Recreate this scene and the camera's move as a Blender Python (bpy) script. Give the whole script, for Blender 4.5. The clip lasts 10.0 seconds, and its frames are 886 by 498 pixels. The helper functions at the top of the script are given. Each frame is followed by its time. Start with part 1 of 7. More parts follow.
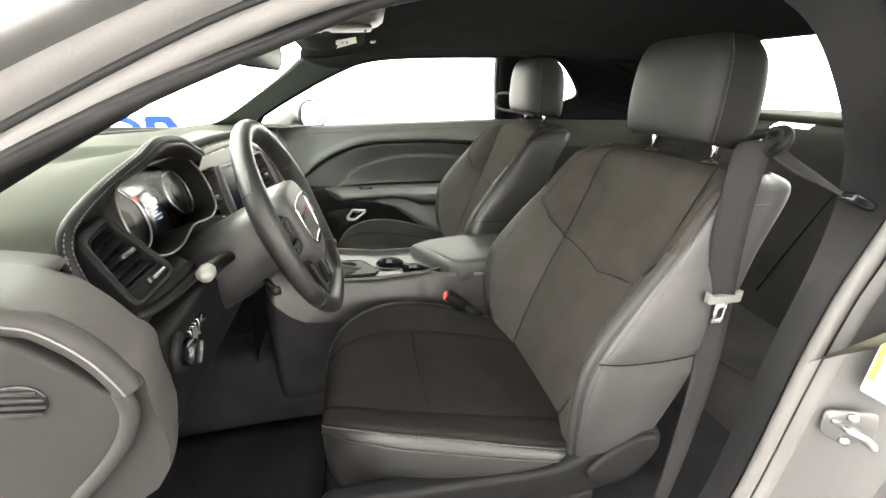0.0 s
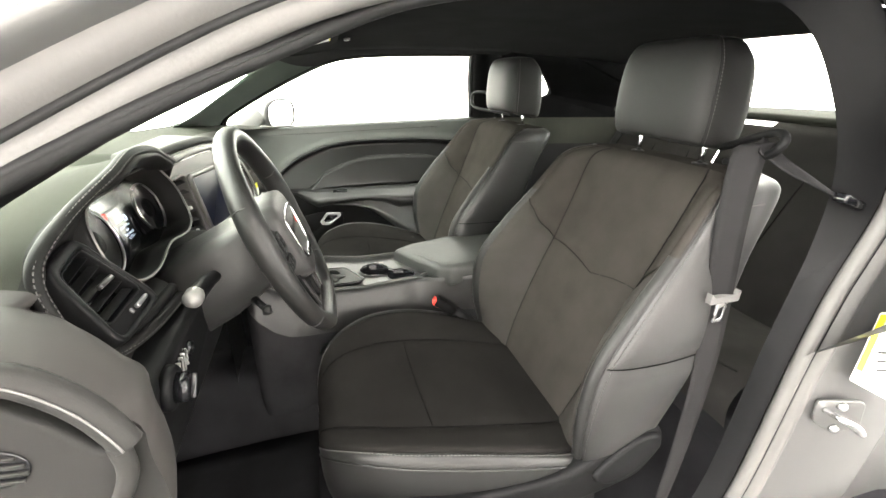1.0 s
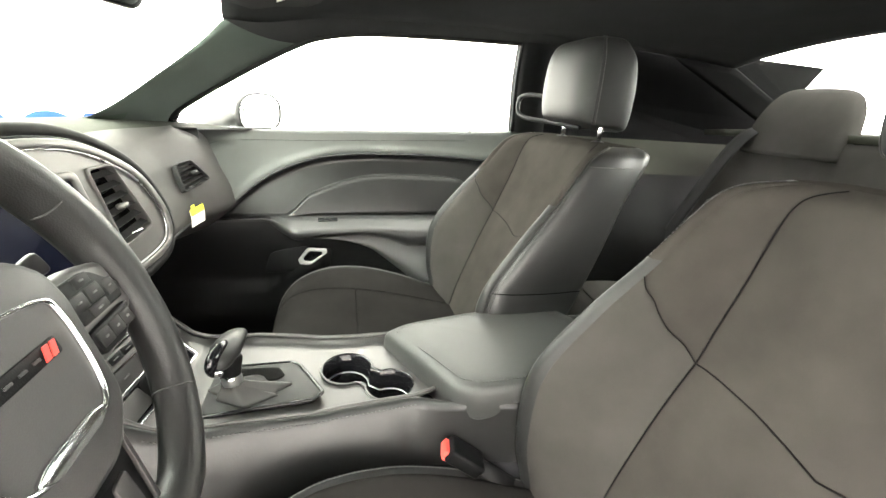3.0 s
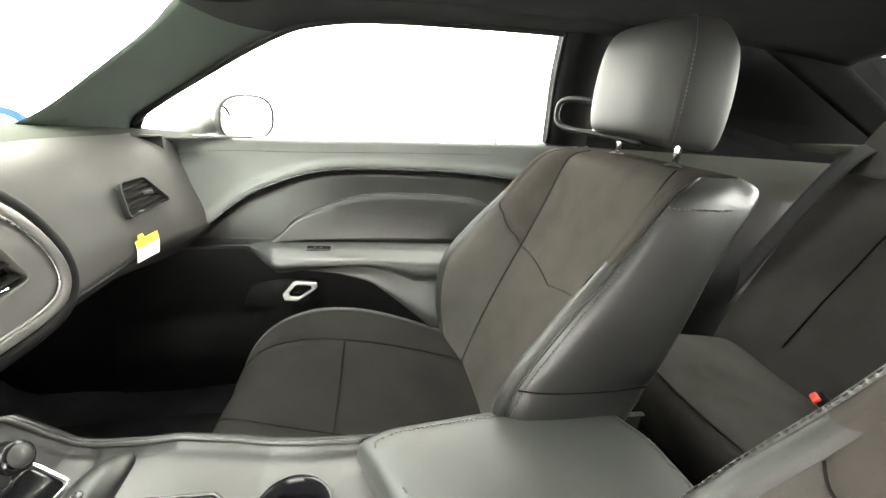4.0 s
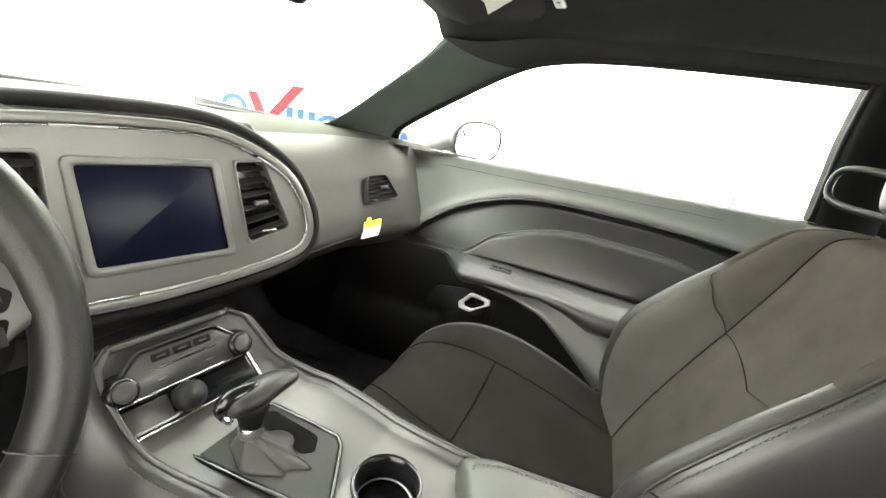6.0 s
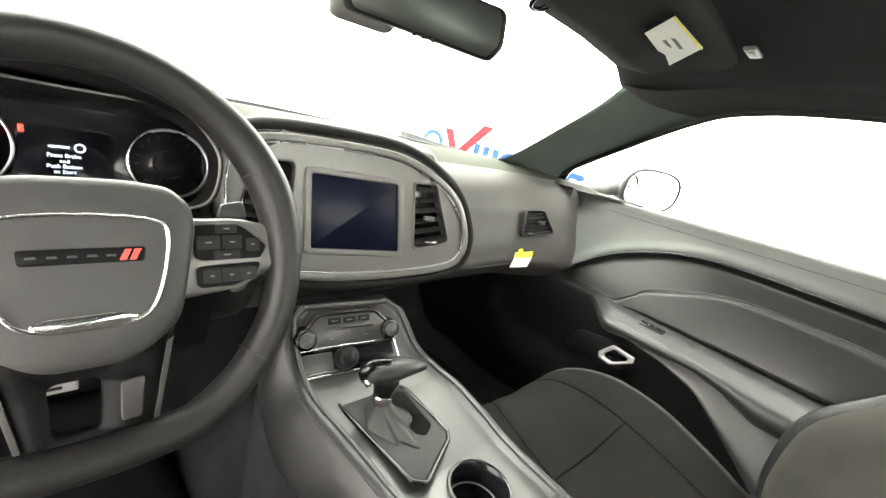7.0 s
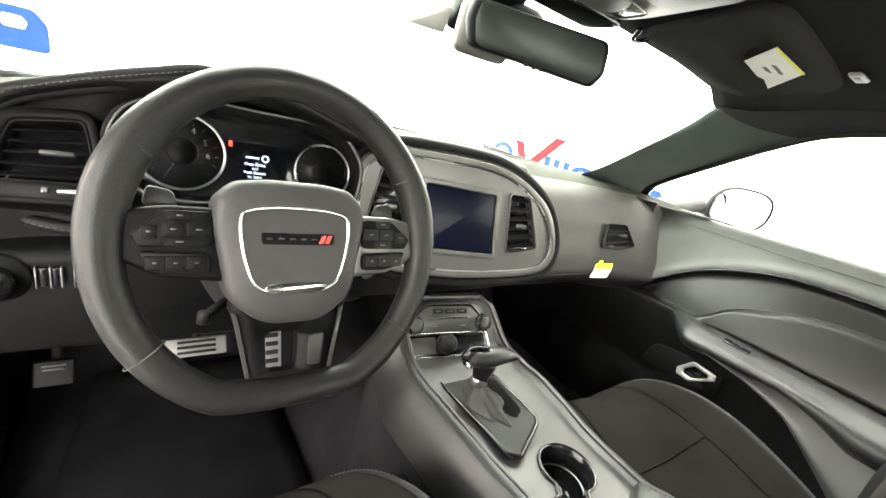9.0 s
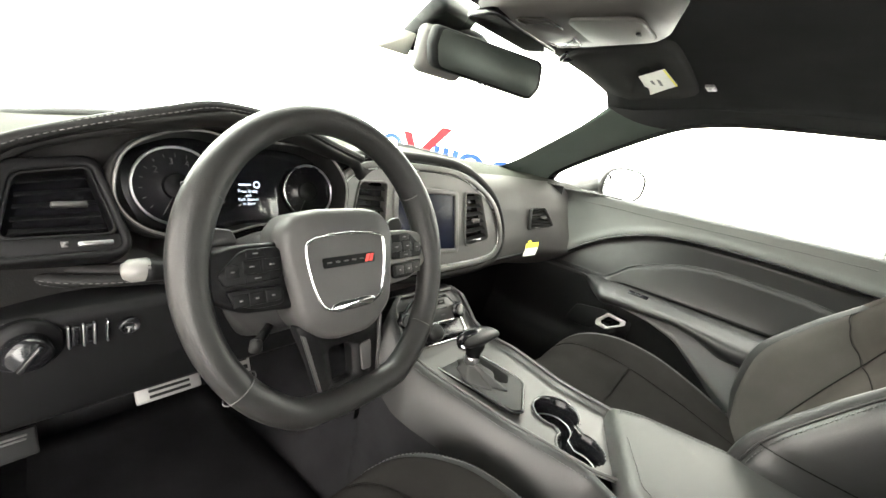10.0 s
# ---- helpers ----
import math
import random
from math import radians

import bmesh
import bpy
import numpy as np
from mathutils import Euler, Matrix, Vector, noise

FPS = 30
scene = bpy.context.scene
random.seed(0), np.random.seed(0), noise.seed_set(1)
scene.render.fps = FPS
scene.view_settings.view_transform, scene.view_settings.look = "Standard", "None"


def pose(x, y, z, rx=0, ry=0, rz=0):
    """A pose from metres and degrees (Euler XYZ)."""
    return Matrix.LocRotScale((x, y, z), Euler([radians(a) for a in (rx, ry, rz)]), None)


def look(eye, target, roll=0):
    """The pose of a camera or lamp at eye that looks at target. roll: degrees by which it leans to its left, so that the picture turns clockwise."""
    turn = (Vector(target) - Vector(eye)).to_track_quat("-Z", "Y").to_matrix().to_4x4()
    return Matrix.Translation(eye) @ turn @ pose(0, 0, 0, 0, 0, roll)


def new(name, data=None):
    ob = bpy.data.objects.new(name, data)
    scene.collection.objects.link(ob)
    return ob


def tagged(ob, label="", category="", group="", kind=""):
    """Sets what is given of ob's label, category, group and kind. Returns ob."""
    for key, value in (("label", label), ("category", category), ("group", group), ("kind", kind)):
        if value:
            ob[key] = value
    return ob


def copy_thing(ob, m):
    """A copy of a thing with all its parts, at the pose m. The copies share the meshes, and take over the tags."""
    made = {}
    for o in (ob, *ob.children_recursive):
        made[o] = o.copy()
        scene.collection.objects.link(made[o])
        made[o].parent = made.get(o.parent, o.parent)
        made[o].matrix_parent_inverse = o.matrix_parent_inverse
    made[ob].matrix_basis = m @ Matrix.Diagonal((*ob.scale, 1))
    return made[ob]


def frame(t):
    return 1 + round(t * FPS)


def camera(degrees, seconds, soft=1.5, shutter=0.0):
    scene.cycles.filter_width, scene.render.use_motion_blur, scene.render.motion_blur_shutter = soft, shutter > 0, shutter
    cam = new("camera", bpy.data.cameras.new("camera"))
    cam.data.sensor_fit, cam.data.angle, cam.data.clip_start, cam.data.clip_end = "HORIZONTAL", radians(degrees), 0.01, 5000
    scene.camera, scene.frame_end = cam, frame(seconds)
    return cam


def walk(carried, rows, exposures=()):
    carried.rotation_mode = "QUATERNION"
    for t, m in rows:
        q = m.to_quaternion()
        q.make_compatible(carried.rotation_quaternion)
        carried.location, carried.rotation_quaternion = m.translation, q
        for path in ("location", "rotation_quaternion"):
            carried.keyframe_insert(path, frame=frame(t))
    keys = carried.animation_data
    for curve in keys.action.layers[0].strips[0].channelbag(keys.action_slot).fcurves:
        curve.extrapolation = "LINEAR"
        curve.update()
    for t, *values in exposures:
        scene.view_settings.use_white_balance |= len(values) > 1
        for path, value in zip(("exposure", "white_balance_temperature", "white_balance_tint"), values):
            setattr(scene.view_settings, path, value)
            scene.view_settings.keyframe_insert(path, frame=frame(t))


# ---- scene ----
cam = camera(94.6, 10.0)
PATH = [
    (0, (0.215, -1.11, 1.141), (0.602, 0.706, 0.399), 1.4),
    (0.5, (0.176, -1.086, 1.15), (0.664, 0.701, 0.397), 1.2),
    (1, (0.165, -1.065, 1.152), (0.711, 0.704, 0.396), 1.3),
    (1.5, (0.182, -1.01, 1.142), (0.749, 0.754, 0.389), 1.7),
    (2, (0.22, -0.879, 1.108), (0.786, 0.896, 0.38), 2.4),
    (2.5, (0.26, -0.715, 1.083), (0.79, 1.08, 0.377), 3.1),
    (2.7, (0.271, -0.659, 1.075), (0.777, 1.153, 0.397), 3.6),
    (4, (0.379, -0.316, 1.083), (0.728, 1.539, 0.42), 4.7),
    (4.5, (0.385, -0.284, 1.086), (0.657, 1.584, 0.425), 4.9),
    (5, (0.395, -0.276, 1.083), (0.57, 1.604, 0.424), 5.2),
    (5.5, (0.405, -0.282, 1.087), (0.326, 1.608, 0.437), 6.7),
    (6, (0.436, -0.317, 1.076), (-0.192, 1.475, 0.449), 11.5),
    (7.3, (0.512, -0.355, 1.085), (-0.883, 0.932, 0.454), 14.3),
    (7.5, (0.518, -0.361, 1.084), (-0.916, 0.879, 0.447), 14.3),
    (8, (0.529, -0.374, 1.083), (-0.982, 0.764, 0.434), 14.0),
    (8.5, (0.531, -0.404, 1.079), (-0.994, 0.715, 0.429), 14.3),
    (9, (0.527, -0.458, 1.083), (-0.973, 0.694, 0.433), 14.6),
    (9.5, (0.506, -0.539, 1.078), (-0.898, 0.743, 0.458), 15.2),
    (10, (0.47, -0.635, 1.089), (-0.671, 0.903, 0.51), 12.2),
]
walk(cam, [(t, look(eye, target, roll)) for t, eye, target, roll in PATH], [(0.0, 2.14), (1.0, 2.16), (1.5, 2.18), (2.0, 2.58), (4.0, 2.83), (5.5, 2.74), (6.0, 2.64), (8.0, 2.56), (9.0, 2.5), (10.0, 2.46)])

# ---- light ----
world = bpy.data.worlds.new("studio_air")
scene.world = world
world.use_nodes = True
world.node_tree.nodes["Background"].inputs[0].default_value = (0.9, 0.95, 1.0, 1)
world.node_tree.nodes["Background"].inputs[1].default_value = 0.3


# ---- materials ----
def material(name, base, rough, metal=0.0, grain=0.0, scale=400.0, var=0.12, sheen=0.0, spec=0.5, coat=0.0, kind="noise", wear=0.08, broad=9.0):
    """A surface with colour variation at two scales and fine relief."""
    m = bpy.data.materials.new(name)
    m.use_nodes = True
    nt = m.node_tree
    b = nt.nodes["Principled BSDF"]
    b.inputs["Metallic"].default_value = metal
    b.inputs["Specular IOR Level"].default_value = spec
    b.inputs["Sheen Weight"].default_value = sheen
    b.inputs["Sheen Roughness"].default_value = 0.5
    b.inputs["Coat Weight"].default_value = coat
    tc = nt.nodes.new("ShaderNodeTexCoord")
    big = nt.nodes.new("ShaderNodeTexNoise")
    big.inputs["Scale"].default_value = broad
    big.inputs["Detail"].default_value = 4.0
    nt.links.new(tc.outputs["Object"], big.inputs["Vector"])
    fine = nt.nodes.new("ShaderNodeTexVoronoi" if kind == "cells" else "ShaderNodeTexNoise")
    fine.inputs["Scale"].default_value = scale
    nt.links.new(tc.outputs["Object"], fine.inputs["Vector"])
    fout = fine.outputs["Distance"] if kind == "cells" else fine.outputs["Fac"]
    mixv = nt.nodes.new("ShaderNodeMath")
    mixv.operation = "MULTIPLY_ADD"
    wide = nt.nodes.new("ShaderNodeMapRange")
    wide.inputs["From Min"].default_value = 0.3
    wide.inputs["From Max"].default_value = 0.7
    nt.links.new(big.outputs["Fac"], wide.inputs["Value"])
    nt.links.new(wide.outputs["Result"], mixv.inputs[0])
    mixv.inputs[1].default_value = 0.7
    half = nt.nodes.new("ShaderNodeMath")
    half.operation = "MULTIPLY"
    half.inputs[1].default_value = 0.3
    nt.links.new(fout, half.inputs[0])
    nt.links.new(half.outputs[0], mixv.inputs[2])
    ramp = nt.nodes.new("ShaderNodeMix")
    ramp.data_type = "RGBA"
    ramp.inputs["A"].default_value = (*[c * (1 - var) for c in base], 1)
    ramp.inputs["B"].default_value = (*[min(1, c * (1 + var)) for c in base], 1)
    nt.links.new(mixv.outputs[0], ramp.inputs["Factor"])
    nt.links.new(ramp.outputs["Result"], b.inputs["Base Color"])
    rr = nt.nodes.new("ShaderNodeMapRange")
    rr.inputs["To Min"].default_value = max(0.02, rough - wear)
    rr.inputs["To Max"].default_value = min(1, rough + wear)
    nt.links.new(big.outputs["Fac"], rr.inputs["Value"])
    nt.links.new(rr.outputs["Result"], b.inputs["Roughness"])
    if grain:
        bump = nt.nodes.new("ShaderNodeBump")
        bump.inputs["Strength"].default_value = grain
        bump.inputs["Distance"].default_value = 0.0006
        nt.links.new(fout, bump.inputs["Height"])
        nt.links.new(bump.outputs[0], b.inputs["Normal"])
    return m


def glass(name, tint, rough=0.0, gloss=1.0):
    """A thin tinted pane: clear straight through, with a Fresnel gloss."""
    m = bpy.data.materials.new(name)
    m.use_nodes = True
    nt = m.node_tree
    nt.nodes.remove(nt.nodes["Principled BSDF"])
    out = nt.nodes["Material Output"]
    tr = nt.nodes.new("ShaderNodeBsdfTransparent")
    tr.inputs[0].default_value = (*tint, 1)
    gl = nt.nodes.new("ShaderNodeBsdfGlossy")
    gl.inputs["Roughness"].default_value = rough
    lw = nt.nodes.new("ShaderNodeLayerWeight")
    pw = nt.nodes.new("ShaderNodeMath")
    pw.operation = "POWER"
    pw.inputs[1].default_value = 5.0
    nt.links.new(lw.outputs["Facing"], pw.inputs[0])
    fr = nt.nodes.new("ShaderNodeMath")
    fr.operation = "MULTIPLY_ADD"
    fr.inputs[1].default_value = 0.6 * gloss
    fr.inputs[2].default_value = 0.04 * gloss
    nt.links.new(pw.outputs[0], fr.inputs[0])
    mx = nt.nodes.new("ShaderNodeMixShader")
    nt.links.new(fr.outputs[0], mx.inputs[0])
    nt.links.new(tr.outputs[0], mx.inputs[1])
    nt.links.new(gl.outputs[0], mx.inputs[2])
    nt.links.new(mx.outputs[0], out.inputs[0])
    return m


def glow(name, colour, strength):
    m = bpy.data.materials.new(name)
    m.use_nodes = True
    b = m.node_tree.nodes["Principled BSDF"]
    b.inputs["Base Color"].default_value = (*colour, 1)
    b.inputs["Emission Color"].default_value = (*colour, 1)
    b.inputs["Emission Strength"].default_value = strength
    return m


VINYL = material("soft_touch_vinyl", (0.045, 0.049, 0.0446), 0.46, grain=0.12, scale=900, kind="cells", spec=0.5)
DASHTOP = material("dash_pad", (0.025, 0.0262, 0.0213), 0.9, grain=0.3, scale=800, kind="cells", spec=0.08)
HOOD = material("black_dash_leather", (0.0072, 0.007, 0.0067), 0.6, grain=0.12, scale=600, kind="cells", spec=0.15)
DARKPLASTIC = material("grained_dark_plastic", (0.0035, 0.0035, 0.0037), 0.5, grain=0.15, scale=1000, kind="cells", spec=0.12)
LEATHER = material("black_leather", (0.0095, 0.0095, 0.0093), 0.42, grain=0.15, scale=420, kind="cells", var=0.2, spec=0.36)
LEATHER_W = material("wheel_leather", (0.0105, 0.0102, 0.0099), 0.44, grain=0.15, scale=700, kind="cells", spec=0.32)
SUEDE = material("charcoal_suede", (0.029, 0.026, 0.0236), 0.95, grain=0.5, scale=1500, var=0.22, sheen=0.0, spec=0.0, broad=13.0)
SUEDE_WING = material("grey_suede", (0.034, 0.0313, 0.0288), 0.85, grain=0.4, scale=1500, var=0.25, sheen=0.0, spec=0.05)
SUEDE_REAR = material("dark_seat_cloth", (0.029, 0.0274, 0.026), 0.95, grain=0.5, scale=1200, var=0.35, sheen=0.0, spec=0.0, broad=6.0)
HEADLINER = material("headliner_knit", (0.027, 0.0268, 0.0268), 0.97, grain=0.5, scale=1600, spec=0.0)
PILLAR = material("pillar_knit", (0.053, 0.0645, 0.0555), 0.9, grain=0.3, scale=1400, spec=0.2)
CARPET = material("black_carpet", (0.02, 0.0196, 0.021), 1.0, grain=1.0, scale=700, var=0.4, spec=0.0)
RUBBER = material("black_rubber", (0.007, 0.007, 0.007), 0.6, grain=0.2, scale=300, spec=0.2)
GREYRUBBER = material("grey_rubber", (0.085, 0.083, 0.08), 0.6, grain=0.2, scale=300, spec=0.3)
SATIN = material("satin_graphite", (0.04, 0.0383, 0.0375), 0.38, metal=0.3, grain=0.05, scale=2500, var=0.08)
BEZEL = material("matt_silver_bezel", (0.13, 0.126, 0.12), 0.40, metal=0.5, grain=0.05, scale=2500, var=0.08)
CHROME = material("chrome", (0.75, 0.75, 0.75), 0.17, metal=1.0, var=0.02, wear=0.02)
STEEL = material("brushed_steel", (0.5, 0.5, 0.5), 0.28, metal=1.0, var=0.05)
GLOSSBLACK = material("gloss_black", (0.007, 0.007, 0.008), 0.16, var=0.05, wear=0.03, spec=0.35)
SCREEN = material("screen_glass", (0.004, 0.005, 0.014), 0.28, var=0.02, wear=0.01, spec=0.1)
GAUGEFACE = material("gauge_face", (0.008, 0.008, 0.009), 0.3)
PAINT = material("silver_car_paint", (0.095, 0.095, 0.0935), 0.36, metal=0.5, coat=0.2, var=0.03, grain=0.03, scale=3000)
WEBBING = material("grey_belt_webbing", (0.0085, 0.0081, 0.0084), 0.75, grain=0.6, scale=900, var=0.1, spec=0.15)
GREYPLASTIC = material("grey_plastic", (0.09, 0.088, 0.085), 0.5, grain=0.2, scale=900)
IVORY = material("pale_plastic", (0.11, 0.1085, 0.103), 0.45)
RED = material("red_plastic", (0.65, 0.05, 0.04), 0.4)
THREAD = material("grey_thread", (0.09, 0.088, 0.085), 0.8)
PAPER = material("white_label_paper", (0.72, 0.72, 0.66), 0.6)
YELLOW = material("yellow_label_print", (0.80, 0.72, 0.03), 0.6)
INK = material("label_ink", (0.05, 0.05, 0.05), 0.7)
BLUE = material("blue_sign_paint", (0.008, 0.028, 0.16), 0.7, spec=0.1)
SIGNRED = material("red_sign_paint", (0.16, 0.003, 0.006), 0.7, spec=0.1)
WOOD = material("tan_wood", (0.50, 0.33, 0.14), 0.6)
FLOORMAT = material("studio_floor", (0.08, 0.08, 0.078), 0.35, var=0.06)
# booth walls and ceiling glow by themselves, standing in for lamps
WHITEGLOW = glow("glowing_white_wall", (1.0, 0.972, 0.93), 1.3)
DIMGLOW = glow("dim_glowing_white_wall", (1.0, 0.965, 0.93), 0.36)
FRONTGLOW = glow("strong_glowing_white_wall", (1.0, 0.978, 0.945), 3.0)
SOFTGLOW = glow("glowing_white_ceiling", (1.0, 0.972, 0.94), 1.1)
ADDEDGLOW = glow("added_panel_glow", (1.0, 0.975, 0.945), 4.7)
PEDALMETAL = material("dull_pedal_metal", (0.26, 0.255, 0.25), 0.45, metal=0.4, var=0.05)
SHROUD = material("column_plastic", (0.018, 0.0177, 0.0174), 0.45, grain=0.2, scale=900, kind="cells", spec=0.4)
# backrest suede darkened for the cushions: shade put into the colour
CUSHION = material("shaded_suede", (0.0135, 0.0125, 0.0119), 0.95, grain=0.5, scale=1500, var=0.35, spec=0.0, broad=6.0)
DOORTRIM = material("door_leather", (0.009, 0.009, 0.0088), 0.36, grain=0.15, scale=420, kind="cells", var=0.2, spec=0.36)
ARMREST = material("armrest_vinyl", (0.024, 0.0242, 0.0238), 0.38, grain=0.15, scale=700, kind="cells", var=0.15, spec=0.42)
LID = material("armrest_lid_vinyl", (0.028, 0.0285, 0.0272), 0.5, grain=0.15, scale=700, kind="cells", var=0.15, spec=0.35)
QUARTER = material("black_pillar_cloth", (0.008, 0.008, 0.0082), 0.97, grain=0.4, scale=1600, spec=0.0)
CONSOLE_GREY = material("overhead_plastic", (0.05, 0.046, 0.042), 0.5, grain=0.2, scale=900)
HUB = material("padded_wheel_cover", (0.036, 0.0352, 0.0344), 0.52, grain=0.15, scale=900, kind="cells", spec=0.34)
DASHVINYL = material("dash_vinyl", (0.03, 0.0278, 0.0262), 0.62, grain=0.12, scale=900, kind="cells", spec=0.25, var=0.2)
DASHEND = material("hinge_panel_plastic", (0.012, 0.0117, 0.011), 0.6, grain=0.15, scale=900, kind="cells", spec=0.2)
PLATE = material("dark_grey_plastic", (0.014, 0.0138, 0.0134), 0.5, grain=0.2, scale=900, spec=0.2)
HANDLE = material("bright_handle_metal", (0.62, 0.61, 0.60), 0.25, metal=0.6, var=0.03)
VISOR = material("visor_cloth", (0.034, 0.0335, 0.0325), 0.95, grain=0.4, scale=1600, spec=0.0)
LEATHER_STRIP = material("grey_leather_strip", (0.011, 0.011, 0.0108), 0.5, grain=0.15, scale=420, kind="cells", var=0.2, spec=0.28)
# light painted into the pocket's tone, shade into the lower door's
POCKET = material("lit_pocket_plastic", (0.1, 0.101, 0.099), 0.45, grain=0.15, scale=900, kind="cells", spec=0.5)
DOORLOWER = material("shaded_door_plastic", (0.006, 0.006, 0.0062), 0.36, grain=0.15, scale=900, kind="cells", spec=0.14)
SEAL = material("grey_edge_seal", (0.022, 0.0215, 0.0205), 0.55, grain=0.15, scale=700, kind="cells", spec=0.12)
SMOKED = material("smoked_lamp_lens", (0.030, 0.027, 0.024), 0.22, var=0.1, spec=0.5)
MIRRORSHELL = material("silver_mirror_paint", (0.05, 0.05, 0.049), 0.36, metal=0.3, coat=0.2, var=0.03)
BOLSTER = material("black_bolster_leather", (0.0135, 0.0135, 0.0133), 0.42, grain=0.15, scale=420, kind="cells", var=0.2, spec=0.46)
HEADLEATHER = material("headrest_leather", (0.014, 0.0138, 0.0133), 0.55, grain=0.15, scale=420, kind="cells", var=0.2, spec=0.2)
# rear seat cloth in a lighter tone, for the cushions
REARCUSH = material("lighter_seat_cloth", (0.045, 0.043, 0.04), 0.95, grain=0.5, scale=1200, var=0.35, spec=0.0, broad=6.0)
MATPILE = material("black_mat_pile", (0.013, 0.0128, 0.0136), 1.0, grain=1.0, scale=600, var=0.4, spec=0.0)
BOOT = material("boot_leather", (0.030, 0.0295, 0.0285), 0.5, grain=0.15, scale=600, kind="cells", var=0.2, spec=0.3)
SEAM = material("black_seam", (0.0055, 0.0052, 0.005), 0.9, spec=0.06)
LCD = glow("lcd_white", (0.75, 0.85, 1.0), 0.35)
LCDRED = glow("lcd_red", (1.0, 0.05, 0.03), 0.45)
LCDBACK = material("lcd_dark_panel", (0.004, 0.004, 0.006), 0.12, spec=0.4)
LIT = material("pale_button_print", (0.10, 0.10, 0.10), 0.6)
WINDSHIELD = glass("windshield_glass", (0.84, 0.92, 0.85))
LENS = glass("clear_lens", (0.97, 0.97, 0.97), 0.03, 0.3)
SIDEGLASS = glass("side_glass", (0.88, 0.93, 0.89))
MIRROR = material("mirror_glass", (0.85, 0.87, 0.86), 0.02, metal=1.0, var=0.01, wear=0.01)
RVM = material("dimming_mirror_glass", (0.05, 0.055, 0.05), 0.38, metal=1.0, var=0.01, wear=0.01)


# ---- building tools ----
def thing(name, loc, label, category, group="", kind=""):
    """A top-level Empty at the base of a thing."""
    ob = new(name)
    ob.empty_display_size = 0.05
    ob.location = loc
    return tagged(ob, label, category, group, kind)


def part(name, bm, mat, parent=None, label="", smooth=True):
    """Links a bmesh, given in world coordinates, as one mesh object."""
    me = bpy.data.meshes.new(name)
    bmesh.ops.recalc_face_normals(bm, faces=bm.faces)
    bm.to_mesh(me)
    bm.free()
    me.materials.append(mat)
    if smooth:
        me.shade_smooth()
    ob = new(name, me)
    if parent is not None:
        ob.parent = parent
        if parent.type == "EMPTY":
            ob.matrix_parent_inverse = Matrix.Translation(-parent.location)
    if label:
        ob["label"] = label
    return ob


def spline(pts, n, closed=False):
    """n points per span along a Catmull-Rom curve through pts."""
    p = np.array([tuple(q) for q in pts], float)
    k = len(p)
    out = []
    for i in range(k if closed else k - 1):
        if closed:
            a, b, c, d = p[(i - 1) % k], p[i], p[(i + 1) % k], p[(i + 2) % k]
        else:
            a, b, c, d = p[max(i - 1, 0)], p[i], p[i + 1], p[min(i + 2, k - 1)]
        for j in range(n):
            t = j / n
            out.append(0.5 * (2 * b + (c - a) * t + (2 * a - 5 * b + 4 * c - d) * t * t + (3 * b - a - 3 * c + d) * t ** 3))
    if not closed:
        out.append(p[-1])
    return np.array(out)


def resample(table, n):
    """n rows along a table of section numbers."""
    t = np.array(table, float)
    s = spline(t, 16)
    return s[np.linspace(0, len(s) - 1, n).round().astype(int)]


def strip(rows, closed=False, cap=False):
    """A bmesh skin over rows of equal numbers of points."""
    bm = bmesh.new()
    vs = [[bm.verts.new(p) for p in row] for row in rows]
    n = len(vs[0])
    for i in range(len(vs) - 1):
        for j in range(n if closed else n - 1):
            a, b, c, d = vs[i][j], vs[i][(j + 1) % n], vs[i + 1][(j + 1) % n], vs[i + 1][j]
            if len({a, b, c, d}) == 4:
                bm.faces.new((a, b, c, d))
    if cap:
        bm.faces.new(vs[0])
        bm.faces.new(vs[-1])
    return bm


def thick(bm, t):
    """Gives an open skin a thickness."""
    bmesh.ops.recalc_face_normals(bm, faces=bm.faces)
    bmesh.ops.solidify(bm, geom=bm.faces[:], thickness=t)
    return bm


def tube(pts, r, seg=10, closed=False, flat=1.0):
    """A round or flattened tube along a path; r may be a list."""
    p = [Vector(q) for q in pts]
    n = len(p)
    rs = r if isinstance(r, (list, tuple, np.ndarray)) else [r] * n
    rows, ref = [], None
    for i in range(n):
        t = (p[(i + 1) % n] - p[(i - 1) % n]) if closed else (p[min(i + 1, n - 1)] - p[max(i - 1, 0)])
        t.normalize()
        if ref is None:
            ref = t.orthogonal().normalized()
        ref = (ref - t * ref.dot(t)).normalized()
        side = t.cross(ref)
        rows.append([p[i] + float(rs[i]) * (math.cos(a) * ref + flat * math.sin(a) * side) for a in np.linspace(0, 2 * math.pi, seg, endpoint=False)])
    bm = bmesh.new()
    vs = [[bm.verts.new(q) for q in row] for row in rows]
    for i in range(n if closed else n - 1):
        for j in range(seg):
            bm.faces.new((vs[i][j], vs[i][(j + 1) % seg], vs[(i + 1) % n][(j + 1) % seg], vs[(i + 1) % n][j]))
    if not closed:
        bm.faces.new(vs[0])
        bm.faces.new(vs[-1])
    return bm


